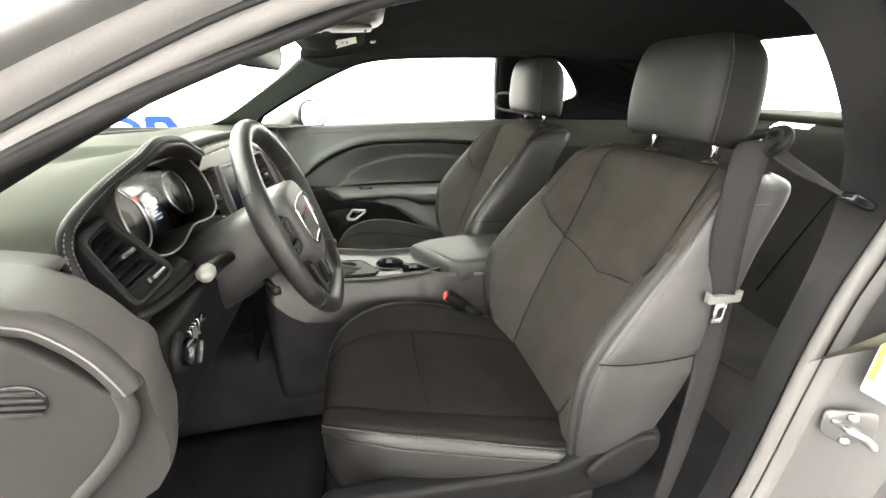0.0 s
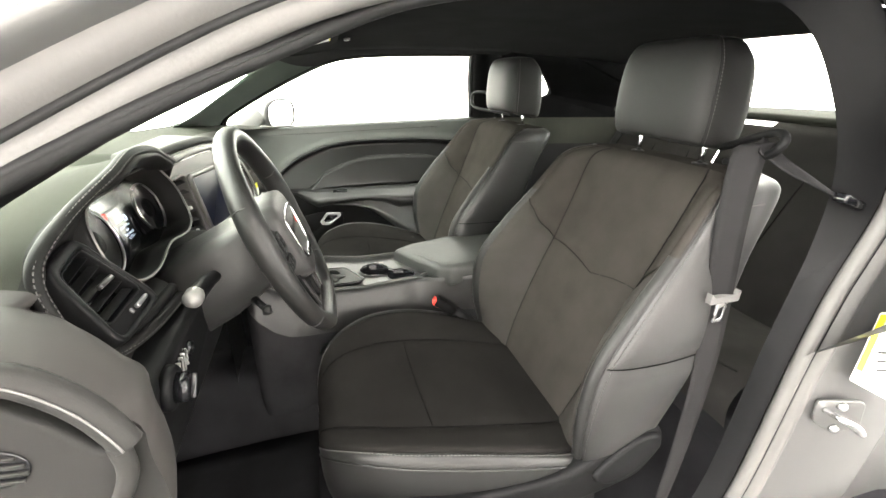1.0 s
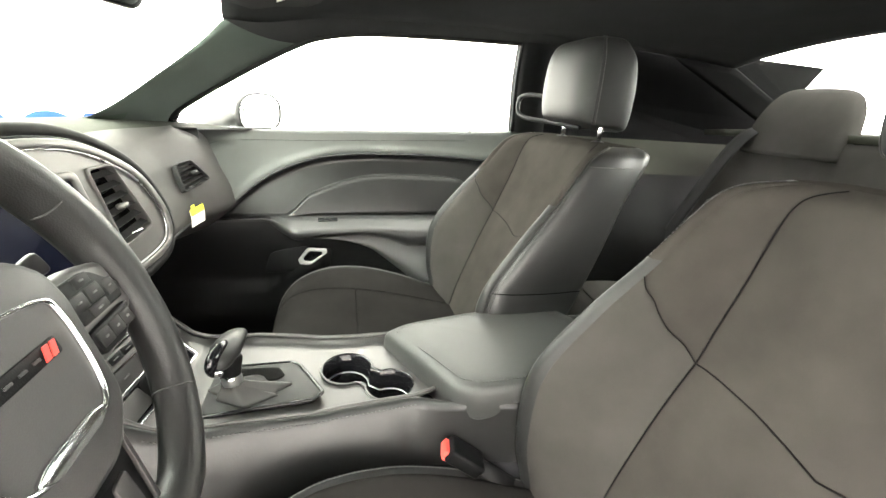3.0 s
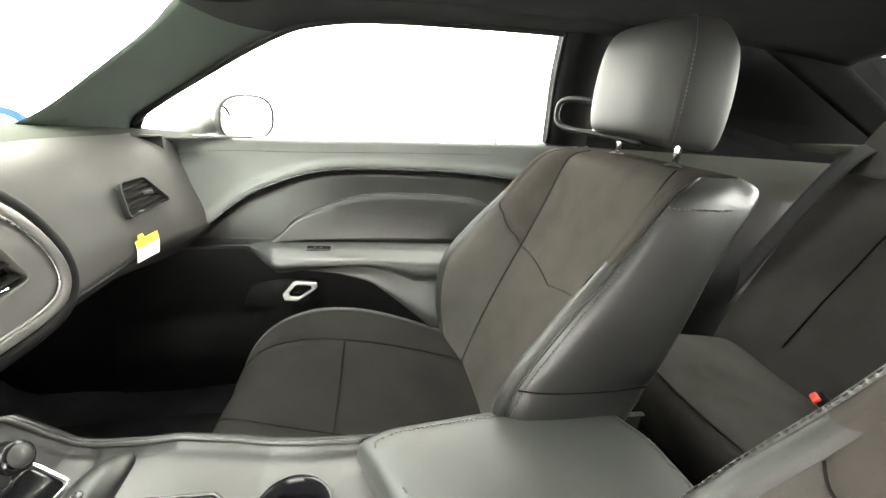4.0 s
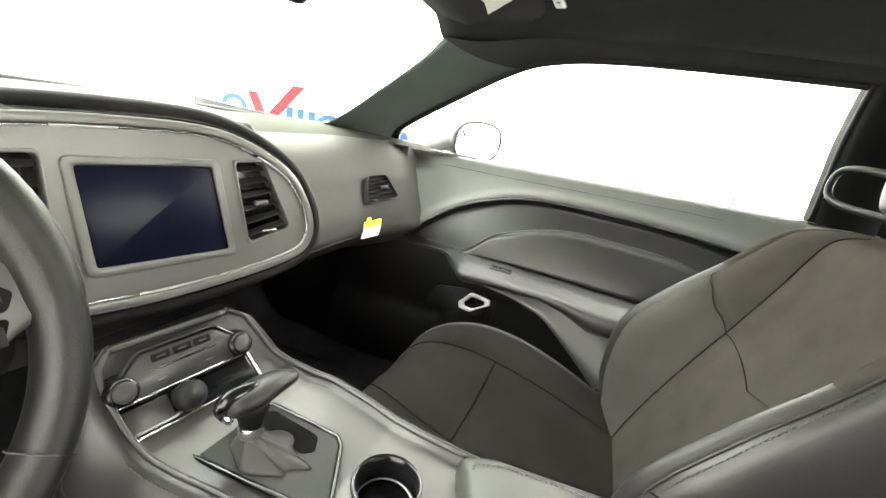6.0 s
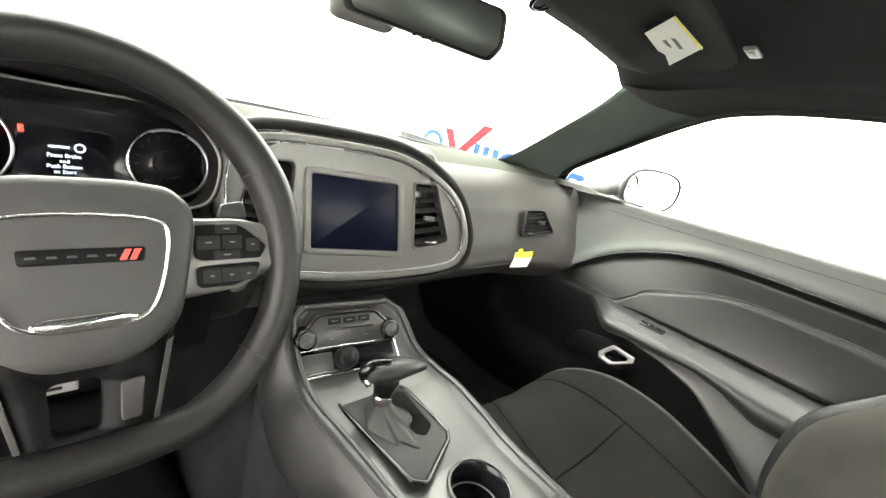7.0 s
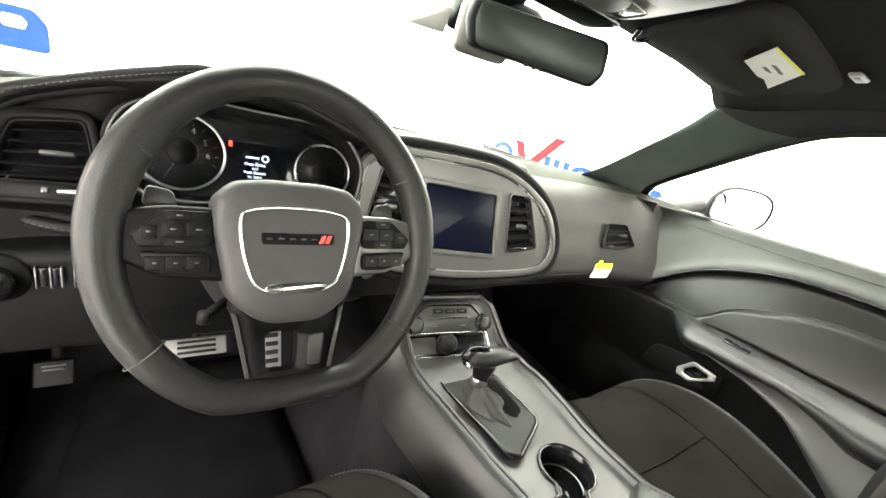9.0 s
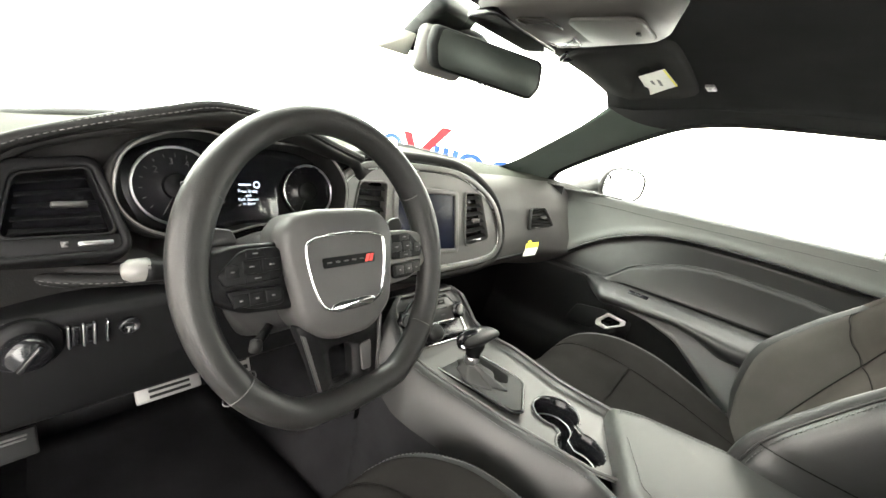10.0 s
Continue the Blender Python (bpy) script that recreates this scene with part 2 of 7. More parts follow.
def bevelled(bm, w, seg=2, angle=40):
    bmesh.ops.recalc_face_normals(bm, faces=bm.faces)
    es = [e for e in bm.edges if len(e.link_faces) == 2 and math.degrees(e.calc_face_angle(0)) > angle]
    if w:
        bmesh.ops.bevel(bm, geom=es, offset=w, segments=seg, affect="EDGES", profile=0.5, clamp_overlap=True)
    return bm


def box(m, sx, sy, sz, w=0.004, seg=2):
    """A bevelled box centred on the pose m."""
    bm = bmesh.new()
    bmesh.ops.create_cube(bm, size=1, matrix=m @ Matrix.Diagonal((sx, sy, sz, 1)))
    return bevelled(bm, w, seg)


def slab(outline, depth, m, w=0.003, seg=2, angle=40):
    """A flat outline in the local xy plane of m, from z = 0 down to -depth, with rounded edges."""
    bm = bmesh.new()
    top = [bm.verts.new((x, y, 0)) for x, y in outline]
    low = [bm.verts.new((x, y, -depth)) for x, y in outline]
    bm.faces.new(top)
    bm.faces.new(low[::-1])
    n = len(top)
    for i in range(n):
        bm.faces.new((top[i], low[i], low[(i + 1) % n], top[(i + 1) % n]))
    bevelled(bm, w, seg, angle)
    bm.transform(m)
    return bm


def holed(outline, holes, depth, m, lip=0.002):
    """A flat panel with openings cut through it, from z = 0 down to -depth."""
    bm = bmesh.new()
    loops, edges = [], []
    for k, pts in enumerate([outline, *holes]):
        vs = [bm.verts.new((x, y, 0)) for x, y in pts]
        loops.append(vs)
        edges += [bm.edges.new((vs[i], vs[(i + 1) % len(vs)])) for i in range(len(vs))]
    bmesh.ops.triangle_fill(bm, edges=edges, use_beauty=True)
    for k, (vs, pts) in enumerate(zip(loops, [outline, *holes])):
        c = np.mean(pts, 0)
        f = 1 + (lip if k == 0 else -lip) * 12
        mid = [bm.verts.new((c[0] + (x - c[0]) * f, c[1] + (y - c[1]) * f, -2 * lip)) for x, y in pts]
        low = [bm.verts.new((c[0] + (x - c[0]) * f, c[1] + (y - c[1]) * f, -depth)) for x, y in pts]
        for a, b in ((vs, mid), (mid, low)):
            for i in range(len(vs)):
                j = (i + 1) % len(vs)
                bm.faces.new((a[i], a[j], b[j], b[i]))
    bm.transform(m)
    return bm


def frame_ring(outer, inner, depth, m, w=0.002):
    """A flat frame between two outlines of equal count."""
    n = len(outer)
    bm = bmesh.new()
    o1 = [bm.verts.new((x, y, 0)) for x, y in outer]
    i1 = [bm.verts.new((x, y, 0)) for x, y in inner]
    o0 = [bm.verts.new((x, y, -depth)) for x, y in outer]
    i0 = [bm.verts.new((x, y, -depth)) for x, y in inner]
    for i in range(n):
        j = (i + 1) % n
        bm.faces.new((o1[i], o1[j], i1[j], i1[i]))
        bm.faces.new((o0[i], i0[i], i0[j], o0[j]))
        bm.faces.new((o1[i], o0[i], o0[j], o1[j]))
        bm.faces.new((i1[i], i1[j], i0[j], i0[i]))
    bevelled(bm, w, 2)
    bm.transform(m)
    return bm


def lathe(profile, m, seg=32):
    """Turns (radius, height) pairs about the local z axis of m."""
    rows = [[m @ Vector((r * math.cos(a), r * math.sin(a), z)) for a in np.linspace(0, 2 * math.pi, seg, endpoint=False)] for r, z in profile]
    return strip(rows, closed=True, cap=True)


def plane_frame(o, right, up):
    """A pose whose x runs to the right, y up and z out of a panel."""
    r = Vector(right).normalized()
    u = (Vector(up) - r * Vector(up).dot(r)).normalized()
    n = r.cross(u)
    return Matrix(((r.x, u.x, n.x, o[0]), (r.y, u.y, n.y, o[1]), (r.z, u.z, n.z, o[2]), (0, 0, 0, 1)))


def at(m, x, y, z=0.0):
    return m @ Matrix.Translation((x, y, z))


def rounded(pts, r=0.2, n=4):
    """An outline with its corners rounded by the share r of the shorter side."""
    out, k = [], len(pts)
    for i in range(k):
        a, b, c = (np.array(pts[(i + d) % k], float) for d in (-1, 0, 1))
        w = r * min(np.linalg.norm(a - b), np.linalg.norm(c - b))
        p = b + (a - b) / np.linalg.norm(a - b) * w
        q = b + (c - b) / np.linalg.norm(c - b) * w
        for j in range(n + 1):
            t = j / n
            out.append(tuple((1 - t) ** 2 * p + 2 * t * (1 - t) * b + t * t * q))
    return out


def inset(pts, d):
    """A closed outline moved inwards by d."""
    p = np.array(pts, float)
    t = np.roll(p, -1, 0) - np.roll(p, 1, 0)
    t /= np.linalg.norm(t, axis=1, keepdims=True)
    n = np.stack([-t[:, 1], t[:, 0]], 1)
    turn = np.sum(p[:, 0] * np.roll(p[:, 1], -1) - p[:, 1] * np.roll(p[:, 0], -1))
    return [tuple(q) for q in p + n * d * (1 if turn > 0 else -1)]


def lettering(text, size, m):
    """Raised characters in the built-in font, as a bmesh on the pose m."""
    cu = bpy.data.curves.new("letters", "FONT")
    cu.body, cu.size, cu.align_x, cu.align_y, cu.resolution_u = text, size, "CENTER", "CENTER", 2
    ob = bpy.data.objects.new("letters", cu)
    me = bpy.data.meshes.new_from_object(ob)
    bm = bmesh.new()
    bm.from_mesh(me)
    bm.transform(m)
    bpy.data.objects.remove(ob)
    bpy.data.curves.remove(cu)
    bpy.data.meshes.remove(me)
    return bm


def stitches(pts, parent, gap=0.006, r=0.0007, mat=None):
    """A row of short threads along a path."""
    p = [Vector(q) for q in pts]
    bm = bmesh.new()
    carry = 0.0
    for a, b in zip(p, p[1:]):
        d = b - a
        ln = d.length
        s = carry
        while s < ln and ln > 1e-6:
            c = a + d * (s / ln)
            m = d.to_track_quat("X", "Z").to_matrix().to_4x4()
            bmesh.ops.create_cube(bm, size=1, matrix=Matrix.Translation(c) @ m @ Matrix.Diagonal((gap * 0.6, 2 * r, 2 * r, 1)))
            s += gap
        carry = s - ln
    ob = part("stitching", bm, mat or THREAD, parent, "grey thread stitching")
    ob["kind"] = "stuff"
    return ob


def smooth01(x):
    x = np.clip(x, 0, 1)
    return x * x * (3 - 2 * x)


# ---- studio ----
def studio():
    bm = bmesh.new()
    bmesh.ops.create_grid(bm, x_segments=1, y_segments=1, size=7, matrix=Matrix.Translation((0.5, 0, -0.08)))
    tagged(part("studio_floor", bm, FLOORMAT), "pale grey painted studio floor", "floor", kind="structure")
    x0, x1, y0, y1, z1 = -4.45, 6.5, -5.0, 3.64, 3.4
    # each wall's own glow is set by side to balance light in the cabin
    for name, a, b in (("wall_north", (x0, y0), (x0, y1)), ("wall_east", (x0, y1), (x1, y1)), ("wall_south", (x1, y1), (x1, y0)), ("wall_west", (x1, y0), (x0, y0))):
        bm = bmesh.new()
        vs = [bm.verts.new((*a, -0.08)), bm.verts.new((*b, -0.08)), bm.verts.new((*b, z1)), bm.verts.new((*a, z1))]
        bm.faces.new(vs)
        tagged(part(name, thick(bm, 0.08), {"wall_west": DIMGLOW, "wall_north": FRONTGLOW, "wall_south": FRONTGLOW}.get(name, WHITEGLOW), smooth=False), "plain white photo booth wall that glows in place of lamps", "wall", kind="structure")
    bm = bmesh.new()
    bmesh.ops.create_cube(bm, size=1, matrix=Matrix.Translation(((x0 + x1) / 2, 0, z1 + 0.05)) @ Matrix.Diagonal((x1 - x0, y1 - y0, 0.1, 1)))
    tagged(part("ceiling", bm, SOFTGLOW, smooth=False), "plain white photo booth ceiling that glows in place of lamps", "ceiling", kind="structure")

    # unseen light panel, added to brighten dashboard and seat backs through the windshield
    bank = thing("added_light_panel", (-2.5, -0.2, 3.32), "large flat white light panel added unseen under the booth ceiling", "studio light")
    part("diffuser", box(pose(-2.5, -0.2, 3.32), 3.4, 4.8, 0.04, 0.01), ADDEDGLOW, bank, "glowing white diffuser", smooth=False)
    part("housing", box(pose(-2.5, -0.2, 3.37), 3.5, 4.9, 0.06, 0.01), GREYPLASTIC, bank, "grey housing", smooth=False)


studio()


# ---- car shell ----
def sill(x):
    return 0.9625 + 0.0425 * x


def wbase(y):
    """Where the windshield meets the dash."""
    return -0.76 + 0.44 * (abs(y) / 0.66) ** 2.2


def car_floor():
    ob = thing("car_floor", (0.3, 0, 0.0), "black carpeted car floor with a centre tunnel", "car floor", kind="structure")
    rows = []
    for x in np.linspace(-0.95, 2.0, 60):
        row = []
        for y in np.linspace(-0.80, 0.80, 52):
            z = 0.26 + 0.16 * math.exp(-((y / 0.14) ** 4)) + 0.5 * float(smooth01((-0.5 - x) / 0.42))
            z += 0.004 * noise.noise((x * 9, y * 9, 0))
            z += 0.12 * float(smooth01((x - 0.95) / 0.1))
            row.append((x, y, z))
        rows.append(row)
    part("carpet", thick(strip(rows), 0.02), CARPET, ob)
    for y in (-0.40, 0.40):
        rows = [[(x, y + (v - 0.5) * (0.44 - 0.10 * u * u), 0.285 + 0.42 * max(0, -0.44 - x)) for v in np.linspace(0, 1, 10)] for u, x in zip(np.linspace(1, 0, 14), np.linspace(-0.50, 0.10, 14))]
        tagged(part("floor_mat", thick(strip(rows), 0.008), MATPILE), "thick black carpet floor mat on the footwell floor", "floor mat", "floor mats")
    rows = [[(-0.86 - 0.1 * z, y, z) for y in np.linspace(-0.74, 0.74, 8)] for z in np.linspace(0.2, 0.90, 6)]
    tagged(part("bulkhead", thick(strip(rows), 0.02), CARPET), "black front bulkhead of the car under the dashboard", "bulkhead", kind="structure")
    # unseen panel added to keep booth light out of the footwells
    tagged(part("light_block_panel", box(pose(-0.745, 0, 0.612), 0.43, 1.62, 0.02, 0.004), CARPET), "unseen black panel added between dashboard and bulkhead to block light", "panel", kind="structure")
    return ob


GLASSLINE = [(-0.195, 0.830, 0.953), (-0.166, 0.800, 1.006), (0.024, 0.725, 1.117), (0.184, 0.650, 1.195), (0.268, 0.650, 1.224), (0.385, 0.655, 1.241), (0.59, 0.665, 1.253), (0.805, 0.675, 1.261)]
SCREENLINE = [(-0.37, 0.660, 0.963), (-0.25, 0.630, 1.020), (-0.125, 0.600, 1.102), (-0.03, 0.580, 1.170), (0.035, 0.552, 1.222), (0.055, 0.47, 1.243), (0.045, 0.33, 1.258), (0.02, 0.15, 1.270), (0.012, 0.0, 1.274)]


def side(p, s):
    return (p[0], s * p[1], p[2])


def pillar_trims(s):
    """The padded trim of one front pillar, between windshield and door glass."""
    ob = thing("pillar_trim", side((-0.15, 0.74, 0.95), s), "greenish grey padded windshield pillar trim", "pillar trim", "windshield pillar trims")
    a = spline(SCREENLINE[:5], 8)
    b = spline(GLASSLINE[:4], 11)[np.linspace(0, 33, len(a)).round().astype(int)]
    rows = []
    for p, q in zip(a, b):
        p, q = Vector(p), Vector(q)
        out = Vector((0.35, -0.75, 0.2)).normalized()
        row = []
        for t in np.linspace(-0.12, 1.1, 16):
            lift = 0.024 * max(0, 1 - (2 * t - 1) ** 2) ** 0.6 if 0 <= t <= 1 else -0.02
            row.append(side(p.lerp(q, min(max(t, 0), 1)) + out * lift, s))
        rows.append(row)
    part("pad", strip(rows), PILLAR, ob)
    g = spline(GLASSLINE, 6)
    part("glass_seal", tube([side(Vector(p) + Vector((0, 0.006, -0.002)), s) for p in g], 0.008, 8), RUBBER, ob)
    # roof rail from the pillar to the rear quarter
    h = spline([(0.035, 0.545, 1.222), (0.16, 0.545, 1.255), (0.3, 0.55, 1.272), (0.5, 0.555, 1.285), (0.96, 0.565, 1.29)], 8)
    g2 = spline(GLASSLINE[3:] + [(0.93, 0.685, 1.262)], 8)
    g2 = g2[np.linspace(0, len(g2) - 1, len(h)).round().astype(int)]
    rows = []
    for p, q in zip(h, g2):
        p, q = Vector(p), Vector(q)
        rows.append([side(p.lerp(q, t) + Vector((0, -0.012, -0.012)) * math.sin(math.pi * t), s) for t in np.linspace(0, 1.0, 10)])
    part("roof_rail", strip(rows), HEADLINER, ob, "dark cloth roof rail trim")
    return ob


def headliner():
    ob = thing("headliner", (0.8, 0, 1.30), "dark grey knit headliner of the car roof", "headliner", kind="structure")
    rows = []
    for u in np.linspace(0, 1, 40):
        row = []
        for v in np.linspace(-1, 1, 36):
            y = 0.56 * v
            x0 = float(np.interp(abs(y), [0, 0.15, 0.33, 0.47, 0.545, 0.56], [0.012, 0.02, 0.045, 0.055, 0.035, 0.035]))
            z0 = float(np.interp(abs(y), [0, 0.15, 0.33, 0.47, 0.545, 0.56], [1.274, 1.270, 1.258, 1.243, 1.222, 1.218]))
            x = x0 + (1.46 - x0) * u
            zr = float(np.interp(x, [0, 0.2, 0.5, 0.9, 1.3, 1.75], [1.285, 1.298, 1.318, 1.322, 1.305, 1.27])) - 0.055 * abs(v) ** 3
            row.append((x, y, z0 + (zr - z0) * float(smooth01(u * 6))))
        rows.append(row)
    bm = strip(rows)
    part("lining", thick(bm, -0.012), HEADLINER, ob)
    # outer roof skin
    rows = [[(x, y, 1.37 - 0.02 * abs(y / 0.62) ** 3 * 3 - 0.05 * ((x - 0.7) / 1.0) ** 2) for y in np.linspace(-0.64, 0.64, 20)] for x in np.linspace(0.0, 1.5, 20)]
    part("roof_skin", strip(rows), PAINT, ob, "silver painted roof skin")
    return ob


def rear_body():
    """Side trim with the quarter windows, parcel shelf, rear window and tail."""
    ob = thing("rear_interior_trim", (1.5, 0, 0.4), "black rear side trim of the cabin with small quarter windows", "trim panel", kind="structure")
    for s in (1, -1):
        inner = spline([(0.955, 1.055), (1.02, 1.235), (1.10, 1.25), (1.24, 1.13), (1.20, 1.09), (1.08, 1.06)], 4, True)
        c = inner.mean(0)
        outer = []
        for x, z in inner:
            d = np.array([x, z]) - c
            k = min((1.95 - c[0]) / d[0] if d[0] > 0 else (0.87 - c[0]) / d[0] if d[0] < 0 else 9, (1.29 - c[1]) / d[1] if d[1] > 0 else (0.94 - c[1]) / d[1] if d[1] < 0 else 9)
            outer.append(c + d * k)
        yy = lambda z: s * (0.84 - (z - 1.0) * 0.62)
        rows = [[(x, yy(z), z) for x, z in outer] + [(outer[0][0], yy(outer[0][1]), outer[0][1])],
                [(x, yy(z) - s * 0.01, z) for x, z in inner] + [(inner[0][0], yy(inner[0][1]) - s * 0.01, inner[0][1])],
                [(x, yy(z) + s * 0.03, z) for x, z in inner] + [(inner[0][0], yy(inner[0][1]) + s * 0.03, inner[0][1])]]
        part("quarter_trim", strip(rows), QUARTER, ob)
        bm = bmesh.new()
        bm.faces.new([bm.verts.new((x, yy(z) + s * 0.02, z)) for x, z in inner])
        part("quarter_glass", bm, SIDEGLASS, ob, "tinted quarter window glass", smooth=False)
        # pillar behind the door glass
        b0 = [(0.81, 0.672, 1.262), (0.83, 0.735, 1.17), (0.855, 0.79, 1.085), (0.88, 0.845, 1.0)]
        rows = []
        for p in spline(b0, 6):
            rows.append([(p[0] + dx, s * (p[1] + dy), p[2]) for dx, dy in ((-0.006, 0.03), (0.0, 0.002), (0.012, -0.02), (0.05, -0.03), (0.095, -0.024), (0.13, 0.0))])
        if s > 0:
            part("pillar_cover", strip(rows), DARKPLASTIC, ob, "dark plastic middle pillar cover")
            part("glass_channel", tube([(p[0], s * (p[1] + 0.004), p[2]) for p in spline(b0, 6)], 0.006, 8), RUBBER, ob)
        # lower side panel beside the rear seat
        zs = np.linspace(0.25, 1.0, 26)
        rows = []
        for z in zs:
            rows.append([(x, s * (0.66 + 0.17 * float(smooth01((z - 0.62) / 0.36)) - 0.10 * float(smooth01((x - 1.05) / 0.4)) * (1 - float(smooth01((z - 0.7) / 0.3)))), z) for x in np.linspace(0.87, 1.95, 24)])
        part("side_panel", strip(rows[:22]), DARKPLASTIC, ob, "black moulded side panel")
        part("side_ledge", strip(rows[21:]), DASHTOP, ob, "soft greenish grey band along the top of the side panel")
        # rear roof pillar
        rows = [[(1.45 + 0.62 * t - 0.25 * w, s * (0.57 + 0.12 * t), 1.255 - 0.2 * t + 0.02 * w) for w in np.linspace(0, 1, 6)] for t in np.linspace(0, 1, 8)]
        part("rear_pillar_trim", thick(strip(rows), 0.02), QUARTER, ob)
    rows = [[(x, y, 1.055 + 0.02 * (1 - (y / 0.75) ** 2) + 0.012 * math.sin((x - 1.6) * 5)) for y in np.linspace(-0.75, 0.75, 20)] for x in np.linspace(1.60, 2.12, 10)]
    part("parcel_shelf", thick(strip(rows), 0.02), DASHTOP, ob, "grey cloth parcel shelf under the rear window")
    rows = [[(1.45 + 0.63 * t, y, 1.290 - 0.215 * t - 0.03 * (y / 0.6) ** 2) for y in np.linspace(-0.6, 0.6, 12)] for t in np.linspace(0, 1, 6)]
    part("rear_glass", strip(rows), SIDEGLASS, ob, "raked rear window glass")
    rows = [[(2.12 + 0.5 * t, y, 1.06 - 0.06 * t - 0.02 * (y / 0.8) ** 2) for y in np.linspace(-0.85, 0.85, 14)] for t in np.linspace(0, 1, 6)]
    part("boot_lid", thick(strip(rows), 0.01), PAINT, ob, "silver painted boot lid")
    return ob


def windshield():
    rows = []
    for v in np.linspace(-1, 1, 28):
        y0 = 0.70 * v
        top = np.array([float(np.interp(abs(v), [0, 0.6, 1], [0.0, 0.03, 0.02])), 0.58 * v, 1.285 - 0.07 * abs(v) ** 3])
        bot = np.array([wbase(y0) - 0.02, y0, 0.955])
        rows.append([tuple(bot + (top - bot) * t + np.array([-0.06 * math.sin(math.pi * t) * (1 - v * v), 0, 0.02 * math.sin(math.pi * t)])) for t in np.linspace(0, 1, 10)])
    ob = tagged(part("windshield", strip(rows), WINDSHIELD), "clear green-tinted raked windshield glass", "windshield", kind="structure")
    return ob


def jamb():
    """The silver door frame on the open side: front pillar, roof edge, rear jamb and rocker."""
    ob = thing("door_frame", (0.3, -0.78, 0.2), "silver painted door opening of the car with black rubber seals", "door frame", kind="structure")
    ln = spline([(-0.30, -0.86, 0.90), (-0.205, -0.82, 0.955), (-0.01, -0.725, 1.092), (0.182, -0.655, 1.197), (0.385, -0.655, 1.241), (0.63, -0.668, 1.268), (0.742, -0.688, 1.236), (0.828, -0.70, 1.140), (0.880, -0.70, 1.045), (0.890, -0.70, 0.93), (0.868, -0.70, 0.75), (0.84, -0.70, 0.45), (0.78, -0.70, 0.34), (0.60, -0.70, 0.30), (0.0, -0.70, 0.30), (-0.30, -0.70, 0.36)], 8)
    n = len(ln)
    c = np.array([0.35, 0, 0.75])

    def ring(k0, k1, dy0, dy1, m, wide=0, out=True):
        rows = []
        for i, p in enumerate(ln):
            t = ln[min(i + 1, n - 1)] - ln[max(i - 1, 0)]
            o = np.array([t[2], 0, -t[0]])
            o /= np.linalg.norm(o) + 1e-9
            if o @ (p - c) < 0:
                o = -o
            b = float(smooth01((i - 44) / 12) * smooth01((96 - i) / 8)) * wide
            fr = wide * (1 - float(smooth01((i - 22) / 14)))
            up = 0.034 * float(smooth01((i - 34) / 10) * smooth01((76 - i) / 10)) if out else 0.0
            rows.append([tuple(p + o * (up + k0 + (k1 + 0.16 * b - 0.026 * fr - k0) * w) + np.array([0, dy0 + (dy1 * (1 - 0.45 * b - 0.55 * fr) - dy0) * w - 0.006 * math.sin(math.pi * w) * m, 0])) for w in np.linspace(0, 1, 6)])
        return rows
    wide_trim, slim_trim = ring(-0.012, 0.004, 0.030, -0.004, 1), ring(-0.003, 0.004, 0.014, -0.004, 1)
    part("pillar_trim", strip([[r[0], q[0]] for r, q in zip(ring(-0.012, 0.0, 0.030, 0.0, 0, 0, False)[34:78], ring(0.004, 0.0, -0.004, 0.0, 0)[34:78])]), DARKPLASTIC, ob, "black upper pillar trim")
    blend = [float(smooth01((i - 26) / 12)) for i in range(n)]
    part("inner_trim", strip([[tuple(np.array(b) * f + np.array(a) * (1 - f)) for a, b in zip(ra, rb)] for ra, rb, f in zip(slim_trim, wide_trim, blend)]), DARKPLASTIC, ob)
    part("rubber_seal", tube([tuple(r[0]) for r in ring(0.012, 0.03, -0.014, -0.03, 0)], 0.011, 10), GREYRUBBER, ob, "grey rubber door seal")
    part("seal_groove", tube([tuple(r[0]) for r in ring(0.0245, 0.03, -0.018, -0.03, 0)], 0.004, 8), RUBBER, ob)
    part("seal_band", strip(ring(0.026, 0.050, -0.018, -0.030, 1)), GREYRUBBER, ob, "grey inner band of the jamb")
    part("painted_jamb", strip(ring(0.050, 0.095, -0.030, -0.105, 1, 1)), PAINT, ob)
    part("outer_skin", strip(ring(0.255, 0.60, -0.058, -0.16, -8)[8 * 7:8 * 12]), PAINT, ob, "silver outer body skin")
    part("roof_edge", strip(ring(0.095, 0.17, -0.105, -0.05, -2)[8 * 4:8 * 6]), PAINT, ob, "silver outer roof edge")
    return ob


def kick_panel(s):
    rows = [[(x, s * ((0.745 if s > 0 else 0.68) + 0.05 * float(smooth01((x + 0.25) / 0.2)) + 0.02 * math.sin(4 * z)), z) for z in np.linspace(0.15, 0.965 if s > 0 else 0.72, 14)] for x in np.linspace(-0.92, -0.11 if s > 0 else -0.06, 16)]
    tagged(part("kick_panel", thick(strip(rows), 0.01), DARKPLASTIC), "black plastic kick panel beside the footwell", "trim panel", "kick panels", "structure")


kick_panel(1)
kick_panel(-1)
car_floor()
pillar_trims(1)
pillar_trims(-1)
headliner()
rear_body()
windshield()
jamb()


# ---- dashboard ----
BZ = plane_frame((-0.083, 0.033, 0.881), (0.19, 0.98, 0), (-0.18, 0, 0.98))
CL = plane_frame((-0.14, -0.333, 0.93), (0, 1, 0), (-0.3, 0, 0.95))
LV = plane_frame((-0.084, -0.56, 0.922), (0.0, 1, 0), (-0.55, 0, 0.83))
